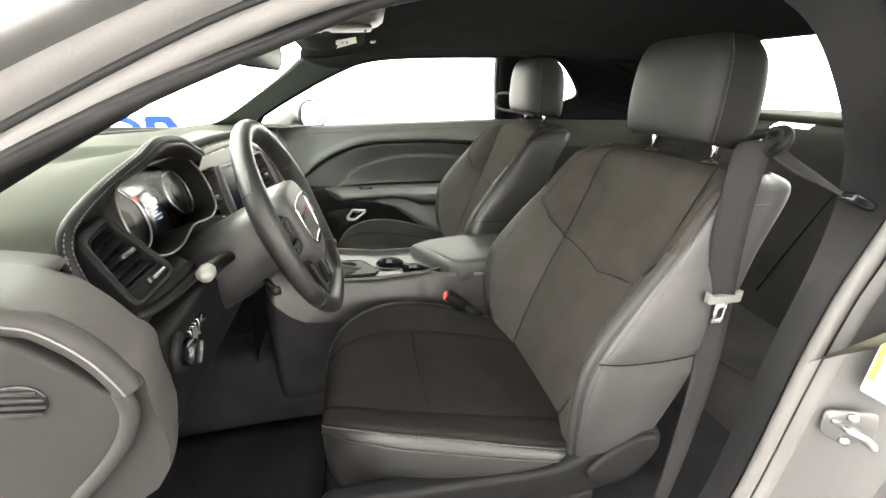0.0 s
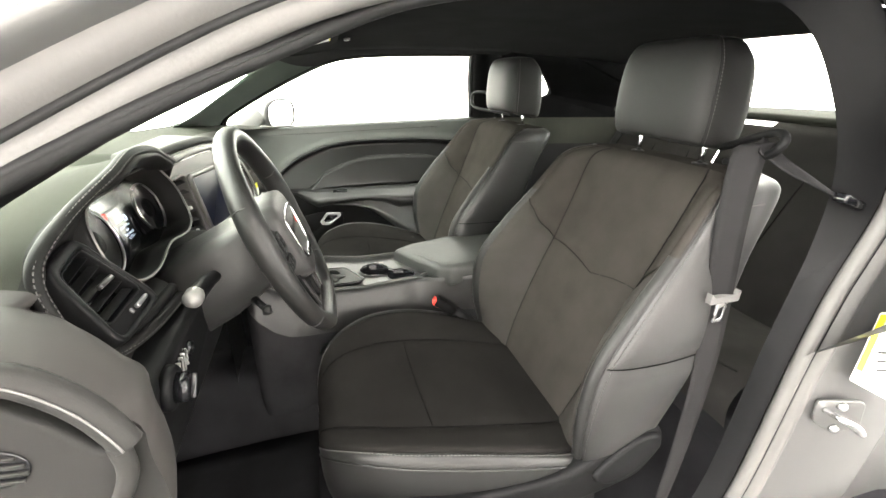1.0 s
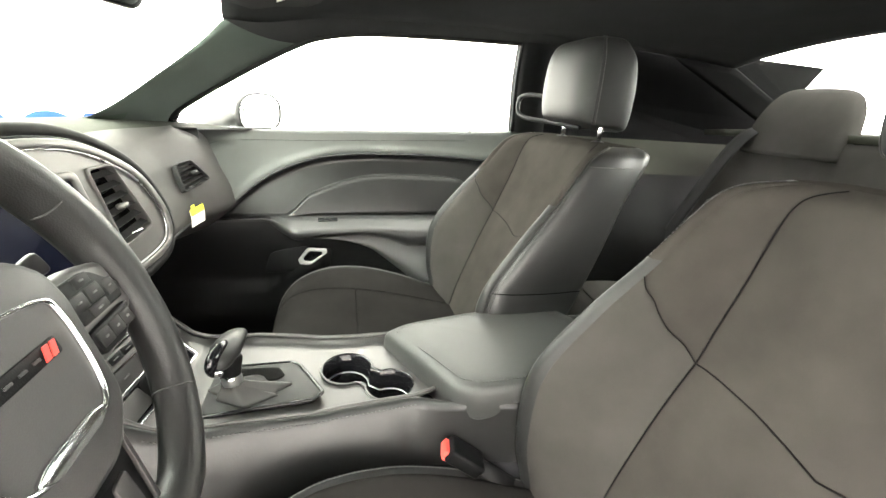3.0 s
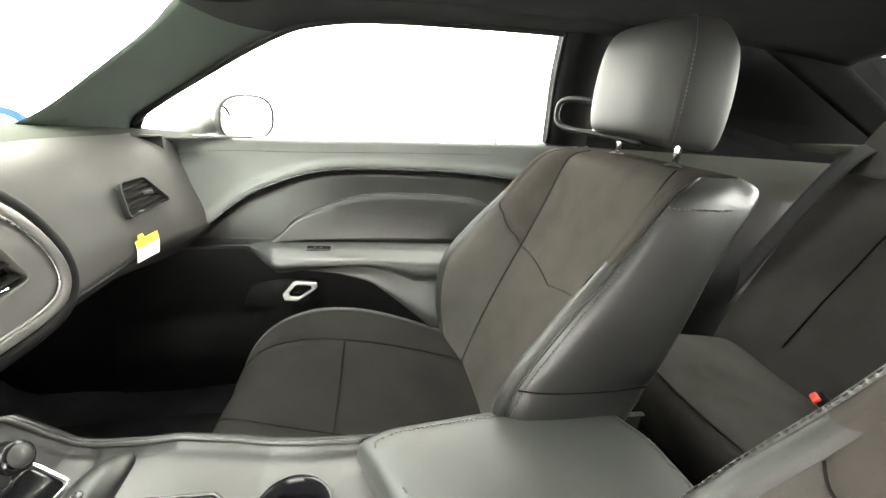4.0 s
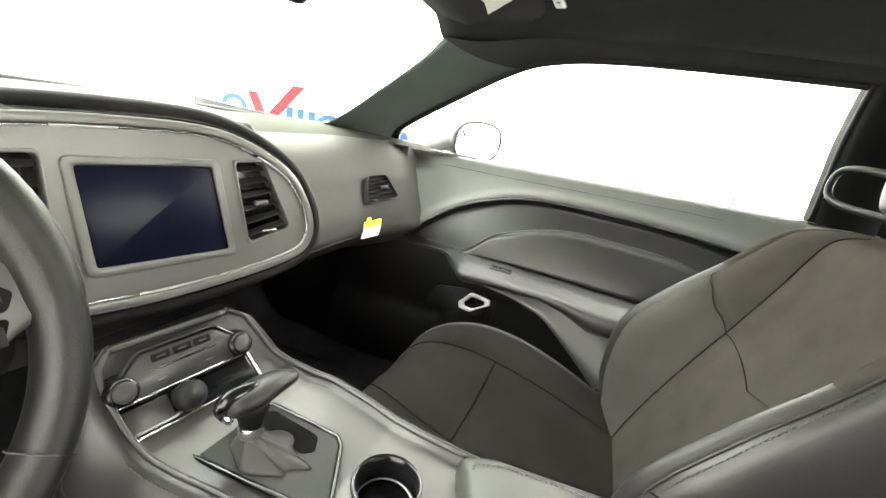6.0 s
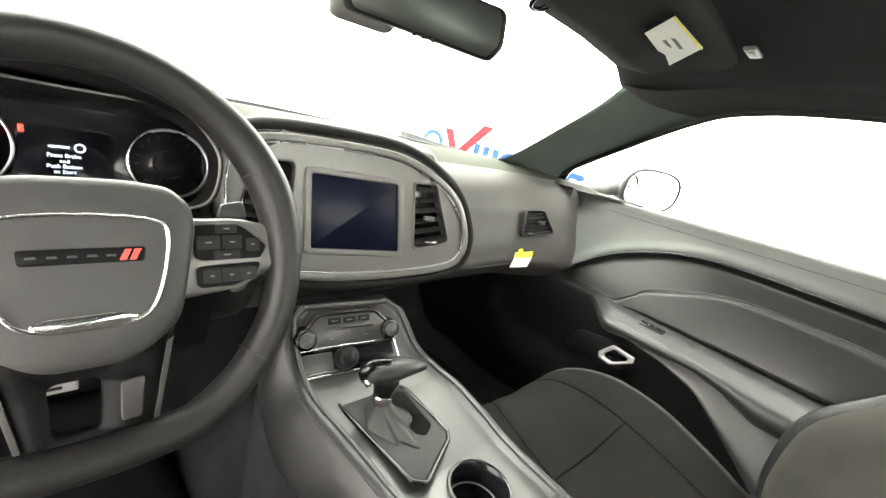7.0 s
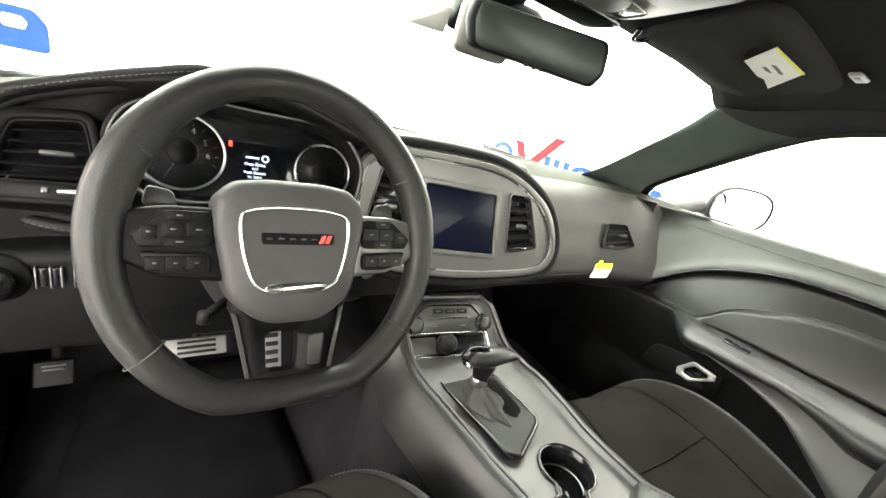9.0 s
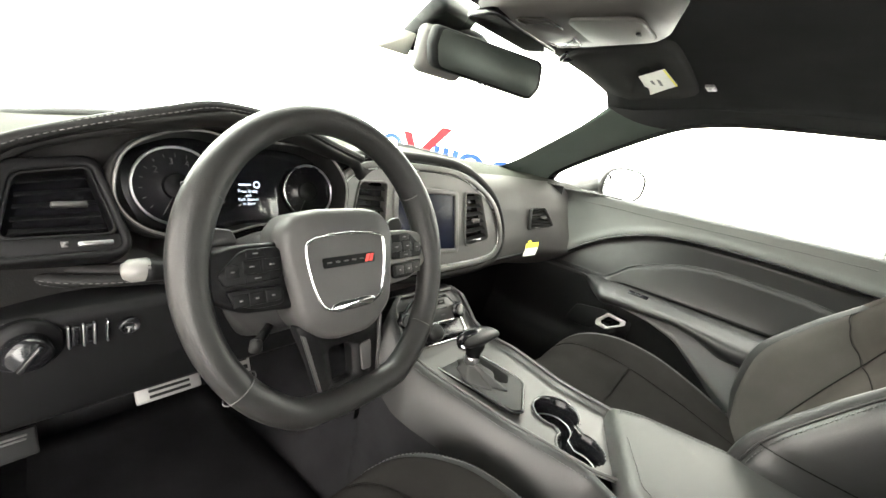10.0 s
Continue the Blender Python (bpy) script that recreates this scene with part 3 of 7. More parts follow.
HV = plane_frame((0.0, 0.0, 0.70), (0.12, 0.99, 0), (-0.45, 0, 0.89))


def dash_profile(y):
    """Weights of the driver's, the middle and the passenger's section at y."""
    d = float(smooth01((-0.10 - y) / 0.06))
    c = float(smooth01((y + 0.15) / 0.06) * smooth01((0.27 - y) / 0.06))
    p = max(0.0, 1 - d - c)
    xw = wbase(y)
    e = -0.055 * float(smooth01((abs(y) - 0.54) / 0.20))
    hump = math.exp(-(((y + 0.34) / 0.24) ** 4))
    pas = [(xw, 0.962), (-0.40, 0.982), (-0.26, 0.975), (-0.175, 0.945), (-0.135, 0.895), (-0.115, 0.85), (-0.085, 0.785), (-0.09, 0.735), (-0.22, 0.66), (-0.55, 0.62)]
    mid = [(xw, 0.968), (-0.42, 0.998), (-0.28, 1.006), (-0.13, 1.000), (-0.135, 0.965), (-0.15, 0.90), (-0.115, 0.80), (-0.10, 0.75), (-0.20, 0.66), (-0.55, 0.62)]
    top = float(np.interp(y, (-0.70, -0.63, -0.61, -0.59, -0.53, -0.46, -0.40, -0.30, -0.215, -0.15), (0.940, 0.950, 0.966, 0.984, 1.009, 1.034, 1.049, 1.040, 1.014, 1.000)))
    xr = float(np.interp(y, (-0.63, -0.59, -0.53, -0.46, -0.40, -0.30, -0.215, -0.15), (-0.126, -0.120, -0.104, -0.088, -0.085, -0.092, -0.100, -0.115)))
    drv = [(xw, 0.965), (-0.42, 0.968 + 0.01 * hump), (-0.24, 0.968 + 0.040 * hump), (xr, top), (xr - 0.006, top - 0.020), (-0.205, 0.992), (-0.13, 0.87), (-0.060, 0.845), (-0.105, 0.70), (-0.55, 0.62)]
    lz = float(smooth01((-0.455 - y) / 0.05))
    out = [drv[0], drv[1], drv[2], (xr, top), (xr - 0.012, top - 0.018), (-0.128, 0.935), (-0.108, 0.892), (-0.080, 0.852), drv[8], drv[9]]
    drv = [tuple(np.array(a) * (1 - lz) + np.array(b) * lz) for a, b in zip(drv, out)]
    # smooth outer end beside the instrument pod
    sl = float(smooth01((-0.616 - y) / 0.030))
    end = [drv[0], drv[1], (-0.26, 0.966), (-0.165, 0.960), (-0.128, 0.948), (-0.100, 0.928), (-0.074, 0.893), (-0.056, 0.850), drv[8], drv[9]]
    drv = [tuple(np.array(a) * (1 - sl) + np.array(b) * sl) for a, b in zip(drv, end)]
    return [tuple(np.array(a) * p + np.array(b) * c + np.array(q) * d - np.array((e, 0))) for a, b, q in zip(pas, mid, drv)]


def vent(m, quad, parent, name="air_vent", slats=5, tab=True, rim=None):
    """A louvred outlet in the panel m: rim, dark well, slats, tab and thumb wheel."""
    v = part(name, slab(rounded([tuple(np.array(q) * 0.98 + np.mean(quad, 0) * 0.02) for q in quad], 0.12), 0.01, at(m, 0, 0, -0.020), 0.001), GLOSSBLACK, parent, "black louvred air vent")
    o = rounded(quad, 0.14)
    c = np.mean(quad, 0)
    o = [tuple(c + (np.array(p) - c) * 1.02) for p in o]
    i = [tuple(c + (np.array(p) - c) * 0.93) for p in o]
    part("rim", frame_ring(o, i, 0.024, at(m, 0, 0, 0.004)), rim or BEZEL, v, "slim rim round the louvres")
    q = np.array(quad, float)
    for k in range(slats):
        t = (k + 0.7) / (slats + 0.4)
        a, b = q[0] + (q[3] - q[0]) * t, q[1] + (q[2] - q[1]) * t
        a, b = a + (b - a) * 0.08, a + (b - a) * 0.92
        bm = bmesh.new()
        h = (q[0] - q[3]) / np.linalg.norm(q[0] - q[3])
        vs = []
        for pt in (a, b):
            vs.append([bm.verts.new(m @ Vector((*(pt + h * hh), zz))) for hh, zz in ((0.0035, -0.009), (0.0045, -0.008), (-0.0025, 0.002), (-0.0035, 0.001))])
        for j in range(4):
            bm.faces.new((vs[0][j], vs[0][(j + 1) % 4], vs[1][(j + 1) % 4], vs[1][j]))
        bm.faces.new(vs[0])
        bm.faces.new(vs[1])
        part("slat", bm, rim or PLATE, v, smooth=False)
    if tab:
        cc = c + (q[3] - q[0]) * 0.04
        part("tab", box(at(m, cc[0], cc[1], 0.003), 0.022, 0.008, 0.008, 0.002), BEZEL, v, "satin grey adjuster tab")
        b0 = (q[2] + q[3]) / 2 * 0.86 + c * 0.14
        part("thumb_wheel", box(at(m, b0[0], b0[1], 0.001), 0.026, 0.005, 0.006, 0.002), STEEL, v, "bright thumb wheel")
    return v


def writing(m, w, h, mat, parent, n=3, name="marking"):
    """Unreadable print as plain bars."""
    for k in range(n):
        part(name, box(at(m, 0, h * (0.5 - (k + 0.5) / n), 0.0004), w * (0.9 if k % 2 else 1.0), h / n * 0.5, 0.0008, 0), mat, parent)


def dashboard():
    ob = thing("dashboard", (-0.2, 0, 0.62), "dark grey soft-touch dashboard with a stitched instrument hood", "dashboard")
    ys = np.concatenate([np.linspace(-0.735, -0.52, 18), np.linspace(-0.50, -0.18, 10), np.linspace(-0.17, -0.04, 14), np.linspace(-0.03, 0.2, 8), np.linspace(0.21, 0.30, 8), np.linspace(0.32, 0.835, 22)])
    prof = [spline(dash_profile(y), 6) for y in ys]
    cut = 14
    part("top_pad", strip([[(p[0], y, p[1]) for p in pr[:cut + 1]] for y, pr in zip(ys, prof)]), DASHTOP, ob, "grey soft dash pad under the windshield")
    k = int(np.argmin(abs(ys + 0.125)))
    j = int(np.argmin(abs(ys + 0.617)))
    zp = list(zip(ys, prof))
    part("side_fascia", strip([[(p[0], y, p[1]) for p in pr[cut:]] for y, pr in zp[:j + 1]]), DASHVINYL, ob, "grey soft outer fascia")
    part("hood_pad", strip([[(p[0], y, p[1]) for p in pr[cut:18]] for y, pr in zp[j:k + 1]]), DASHTOP, ob, "grey soft pad over the instruments")
    part("driver_fascia", strip([[(p[0], y, p[1]) for p in pr[17:]] for y, pr in zp[j:k + 1]]), HOOD, ob, "black stitched instrument hood and fascia")
    # stitched roll round the opening of the instrument pod
    edge = spline([(-0.108, -0.150, 0.999), (-0.098, -0.215, 1.016), (-0.090, -0.30, 1.042), (-0.083, -0.40, 1.051), (-0.086, -0.46, 1.036), (-0.102, -0.53, 1.011), (-0.110, -0.590, 0.985), (-0.110, -0.612, 0.962), (-0.103, -0.619, 0.930), (-0.098, -0.613, 0.890), (-0.090, -0.597, 0.860), (-0.074, -0.560, 0.848), (-0.060, -0.50, 0.845), (-0.052, -0.43, 0.845)], 8)
    mid = np.array((-0.12, -0.39, 0.935))
    part("hood_roll", tube([tuple(p) for p in edge], 0.0075, 12), HOOD, ob, "rolled stitched edge of the instrument pod")
    into = mid - edge
    into[:, 0] = 0
    into /= np.linalg.norm(into, axis=1, keepdims=True)
    part("inner_roll", tube([tuple(p + d * 0.014 + np.array((-0.010, 0, 0))) for p, d in zip(edge, into)], 0.0075, 12), HOOD, ob, "second padded roll inside the pod opening")
    part("pod_wall", strip([[tuple(p + d * 0.018 + np.array((-0.012, 0, 0))) for p, d in zip(edge, into)], [tuple(p + d * 0.030 + np.array((-0.030, 0, 0))) for p, d in zip(edge, into)], [tuple(p + d * 0.034 + np.array((-0.075, 0, 0))) for p, d in zip(edge, into)]]), HOOD, ob, "black inner wall of the pod")
    stitches([tuple(p - d * 0.0072 + np.array((0.0035, 0, 0))) for p, d in zip(edge, into)], ob, 0.0065, 0.0005)
    stitches([tuple(p + np.array((0.0076, 0, 0))) for p in edge], ob, 0.0065, 0.0004)
    part("passenger_fascia", strip([[(p[0], y, p[1]) for p in pr[cut:]] for y, pr in list(zip(ys, prof))[k:]]), DASHVINYL, ob, "grey soft passenger fascia")
    bm = bmesh.new()
    bm.faces.new([bm.verts.new((p[0], ys[0], p[1])) for p in prof[0]])
    part("end_cap", bm, DASHEND, ob, smooth=False)
    part("cowl_strip", tube([(wbase(y) + 0.012, y, 0.968) for y in np.linspace(-0.64, 0.64, 50)], 0.011, 8), RUBBER, ob, "black strip along the windshield base")
    # centre stack bezel
    out = spline([(-0.215, 0.06), (-0.19, 0.098), (-0.13, 0.116), (0.02, 0.119), (0.10, 0.108), (0.17, 0.075), (0.215, 0.035), (0.242, -0.025), (0.236, -0.072), (0.195, -0.098), (0.08, -0.113), (-0.04, -0.116), (-0.16, -0.100), (-0.21, -0.03)], 5, True)
    big = [tuple(p) for p in out]
    rv = [(0.103, 0.069), (0.152, 0.070), (0.198, -0.043), (0.118, -0.060)]
    lv = [(-0.170, 0.076), (-0.108, 0.078), (-0.108, -0.058), (-0.190, -0.040)]
    st = part("stack_bezel", holed(inset(big, 0.006), [rounded(rv, 0.14), rounded(lv, 0.14)], 0.09, BZ), BEZEL, ob, "satin grey centre stack bezel", smooth=False)
    part("bezel_frame", frame_ring(big, inset(big, 0.0125), 0.02, at(BZ, 0, 0, 0.007), 0.0025), BEZEL, st, "raised satin outer frame")
    part("frame_step", tube([BZ @ Vector((*p, 0.0030)) for p in inset(big, 0.0140)], 0.0016, 6, True), STEEL, st, "bright step inside the frame")
    c = np.array((0.015, 0.0))
    part("bezel_rim", tube([BZ @ Vector((*p, -0.002)) for p in inset(big, -0.002)], 0.0030, 8, True), GLOSSBLACK, st, "polished bezel edge")
    part("stack_gasket", tube([BZ @ Vector((*p, -0.010)) for p in inset(big, -0.012)], 0.011, 10, True), HOOD, ob, "padded surround of the centre stack")
    stitches([BZ @ Vector((*(c + (np.array(p) - c) * 1.075), -0.004)) for p in spline(out[5:60], 2)], ob, 0.006, 0.0006, INK)
    scr = [(-0.083, 0.062), (0.070, 0.059), (0.086, -0.062), (-0.075, -0.060)]
    o = rounded([(-0.094, 0.073), (0.080, 0.070), (0.097, -0.073), (-0.086, -0.071)], 0.08)
    i = rounded(scr, 0.04)
    part("screen_frame", frame_ring(o, i, 0.01, at(BZ, 0, 0, 0.006)), BEZEL, st, "grey screen surround")
    part("touch_screen", slab(rounded([tuple(np.array(p) * 1.02) for p in scr], 0.03), 0.006, at(BZ, 0, 0, 0.002), 0.0005), SCREEN, st, "dark glossy touch screen, switched off")
    vent(at(BZ, 0, 0, 0.001), rv, ob, slats=6)
    vent(at(BZ, 0, 0, 0.001), lv, ob, slats=6)
    # passenger vent
    pv = plane_frame((-0.080, 0.612, 0.862), (0.38, 0.92, 0), (-0.42, 0.12, 0.9))
    vent(at(pv, 0, 0, -0.004), [(-0.046, 0.030), (0.010, 0.037), (0.046, -0.022), (-0.060, -0.041)], ob, slats=6, tab=False, rim=PLATE)
    part("vent_tab", box(at(pv, -0.002, 0.002, 0.001), 0.024, 0.010, 0.008, 0.003), PLATE, ob, "dark adjuster tab")
    part("vent_mark", box(at(pv, -0.034, -0.031, -0.001), 0.012, 0.004, 0.004, 0.001), GREYPLASTIC, ob)
    # driver's outer vent
    vent(LV, [(-0.027, 0.040), (0.034, 0.050), (0.049, -0.028), (-0.045, -0.028)], ob, slats=5, tab=False, rim=DARKPLASTIC)
    outer = rounded([(-0.038, 0.054), (0.042, 0.064), (0.064, -0.054), (-0.060, -0.052)], 0.22, 6)
    vf = part("vent_frame", frame_ring(outer, rounded([(-0.028, 0.041), (0.035, 0.051), (0.053, -0.046), (-0.049, -0.045)], 0.16, 6), 0.040, at(LV, 0, 0, 0.006), 0.004), DARKPLASTIC, ob, "dark plastic frame round the outer vent")
    part("vent_ledge", slab(rounded([(-0.046, -0.027), (0.050, -0.027), (0.053, -0.046), (-0.049, -0.045)], 0.1), 0.006, at(LV, 0, 0, 0.001), 0.001), DARKPLASTIC, vf)
    part("vent_tab", box(at(LV, 0.012, 0.006, 0.004), 0.030, 0.006, 0.008, 0.002), SATIN, vf, "satin adjuster tab")
    part("vent_switch", box(at(LV, 0.028, -0.037, 0.003), 0.030, 0.005, 0.006, 0.0015), STEEL, ob, "bright vent thumb wheel")
    part("vent_mark", box(at(LV, 0.003, -0.036, 0.002), 0.006, 0.006, 0.001, 0), GREYPLASTIC, ob)
    # lower column panel with lamp switch
    lp = plane_frame((-0.034, -0.5, 0.795), (0, 1, 0), (0.08, 0, 1))
    part("lower_panel", slab(rounded([(-0.14, 0.035), (0.32, 0.035), (0.30, -0.10), (-0.13, -0.10)], 0.12), 0.06, lp, 0.015, 3), DARKPLASTIC, ob, "black lower steering column panel")
    lamp_sw = part("lamp_switch_bezel", lathe([(0.0, 0.004), (0.024, 0.004), (0.028, 0.0), (0.028, -0.008)], at(lp, -0.095, 0.008, 0.006)), DARKPLASTIC, ob, "round black headlamp switch")
    part("lamp_switch_knob", lathe([(0.0, 0.018), (0.015, 0.018), (0.018, 0.014), (0.019, 0.002)], at(lp, -0.095, 0.008, 0.008)), GLOSSBLACK, lamp_sw)
    part("grip_bar", box(at(lp, -0.095, 0.008, 0.026) @ pose(0, 0, 0, 0, 0, 55), 0.030, 0.006, 0.010, 0.002), GLOSSBLACK, lamp_sw)
    for dx in (-0.064, -0.052, -0.043, -0.032):
        part("dimmer_bar", box(at(lp, dx, 0.008, 0.004), 0.0018, 0.026, 0.006, 0.0006), STEEL, ob, "thin bright bar beside a dimmer wheel")
    for dx in (-0.058, -0.0475):
        part("dimmer_wheel", box(at(lp, dx, 0.008, 0.003), 0.008, 0.024, 0.006, 0.002), GLOSSBLACK, ob)
    part("lid_button", lathe([(0.0, 0.004), (0.007, 0.004), (0.0085, 0.006), (0.010, 0.004), (0.011, 0.0)], at(lp, -0.012, 0.008, 0.002), 24), GLOSSBLACK, ob, "round black lid button")
    part("button_mark", box(at(lp, -0.012, 0.008, 0.0065), 0.007, 0.002, 0.001, 0), LIT, ob)
    # instrument cluster
    cl = part("cluster_panel", slab(rounded([(-0.175, 0.075), (0.185, 0.078), (0.195, 0.02), (0.165, -0.065), (-0.165, -0.065), (-0.19, 0.02)], 0.3), 0.02, at(CL, 0, 0, -0.006), 0.004), GLOSSBLACK, ob, "gloss black instrument panel")
    lipc = spline([(-0.176, 0.0), (-0.160, 0.045), (-0.115, 0.070), (-0.077, 0.076), (-0.05, 0.0725), (-0.007, 0.0705), (0.059, 0.0695), (0.084, 0.067), (0.110, 0.061), (0.131, 0.046), (0.151, 0.008), (0.139, -0.045), (0.10, -0.060), (0.06, -0.058), (0.0, -0.050), (-0.07, -0.062), (-0.13, -0.056), (-0.165, -0.034)], 5, True)
    part("cluster_surround", strip([[CL @ Vector((x * k, y * k, z)) for x, y in np.vstack([lipc, lipc[:1]])] for k, z in ((0.955, -0.008), (0.97, 0.016), (0.99, 0.040), (1.005, 0.046), (1.03, 0.044), (1.05, 0.0))]), HOOD, ob, "deep black surround of the instruments")
    part("hood_lip", tube([CL @ Vector((x * 0.993, y * 0.993, 0.046)) for x, y in lipc], 0.0018, 8, True), BEZEL, ob, "thin grey lip round the instruments")
    bm = bmesh.new()
    bm.faces.new([bm.verts.new(CL @ Vector((x * 0.972, y * 0.972, 0.018))) for x, y in lipc])
    part("cluster_lens", bm, LENS, cl, "clear lens over the instruments", smooth=False)
    for gx, gy, gr, nums in ((-0.096, 0.006, 0.053, ((4, 65), (5, 28), (6, -4), (3, 100), (2, 140))), (0.101, 0.0, 0.045, ())):
        g = part("gauge", lathe([(0.0, 0.0), (gr - 0.004, 0.0), (gr - 0.002, 0.003)], at(CL, gx, gy, 0.0)), GAUGEFACE, cl, "round dark gauge")
        part("gauge_ring", tube([CL @ Vector((gx + gr * math.cos(a), gy + gr * 0.97 * math.sin(a), 0.006)) for a in np.linspace(0, 2 * math.pi, 48, endpoint=False)], 0.0019, 8, True), STEEL, g, "bright gauge ring")
        for a in np.linspace(-0.7, math.pi + 0.7, 15):
            part("tick", box(at(CL, gx + 0.80 * gr * math.cos(a), gy + 0.78 * gr * math.sin(a), 0.0040) @ pose(0, 0, 0, 0, 0, math.degrees(a)), 0.004, 0.0009, 0.0006, 0), GREYPLASTIC, g, smooth=False)
        for num, deg in nums:
            a = math.radians(deg)
            part("numeral", lettering(str(num), 0.012, at(CL, gx + 0.60 * gr * math.cos(a), gy + 0.62 * gr * math.sin(a), 0.0042)), GREYPLASTIC, g, "grey gauge numeral", smooth=False)
        part("needle", box(at(CL, gx - 0.014, gy - 0.026, 0.0045) @ pose(0, 0, 0, 0, 0, 60), 0.026, 0.0008, 0.001, 0), GREYPLASTIC, g, smooth=False)
        part("gauge_hub", lathe([(0.0, 0.008), (0.016, 0.007), (0.019, 0.003)], at(CL, gx, gy, 0)), DARKPLASTIC, g)
    part("display", slab(rounded([(-0.040, 0.030), (0.042, 0.030), (0.046, -0.045), (-0.046, -0.045)], 0.1), 0.004, at(CL, 0.0, 0.0, 0.002), 0.0005), LCDBACK, cl, "dark driver display, lit with small print")
    part("warning_lamp", box(at(CL, -0.036, 0.027, 0.003), 0.0045, 0.008, 0.001, 0), LCDRED, cl, "small red warning light")
    part("display_print", box(at(CL, -0.006, 0.010, 0.003), 0.018, 0.0022, 0.001, 0), LCD, cl)
    for k, words in enumerate(("Press Brake", "and", "Push Button", "to Start")):
        part("display_words", lettering(words, 0.0062, at(CL, -0.002, 0.000 - 0.0062 * k, 0.0031)), LCD, cl, "small lit words", smooth=False)
    part("display_badge", tube([CL @ Vector((0.012 + 0.0045 * math.cos(a), 0.010 + 0.0045 * math.sin(a), 0.003)) for a in np.linspace(0, 2 * math.pi, 16, endpoint=False)], 0.0008, 6, True), LCD, cl)
    # glovebox seam, hang tag and latch
    part("glovebox_lip", tube([(-0.075 - 0.02 * (y - 0.3) ** 2, y, 0.752) for y in np.linspace(0.24, 0.60, 12)], 0.003, 6), DARKPLASTIC, ob)
    part("glovebox_latch", box(pose(-0.066, 0.295, 0.765, 0, 0, 10), 0.012, 0.05, 0.016, 0.003), GLOSSBLACK, ob)
    return ob


dashboard()


def hang_tag():
    ob = thing("hang_tag", (-0.062, 0.56, 0.77), "small white paper tag with a yellow top on the glovebox", "tag")
    m = plane_frame((-0.075, 0.560, 0.780), (0.22, 0.97, 0), (-0.25, 0, 0.96))
    part("paper", slab([(-0.029, 0.001), (0.032, 0.006), (0.030, -0.014), (0.018, -0.036), (-0.043, -0.039), (-0.032, -0.018)], 0.0008, at(m, 0, 0, 0.004), 0), PAPER, ob, smooth=False)
    part("yellow_band", slab([(-0.0292, 0.0015), (0.0322, 0.0065), (0.0305, -0.010), (-0.0305, -0.014)], 0.0006, at(m, 0, 0, 0.0049), 0), YELLOW, ob, smooth=False)
    part("hook", slab([(-0.020, 0.0), (-0.002, 0.001), (-0.004, 0.012), (-0.017, 0.011)], 0.0008, at(m, 0, 0, 0.004), 0), YELLOW, ob, smooth=False)


hang_tag()


# ---- steering wheel ----
SW = plane_frame((0.096, -0.333, 0.90), (0, 1, 0), (-0.371, 0, 0.928))


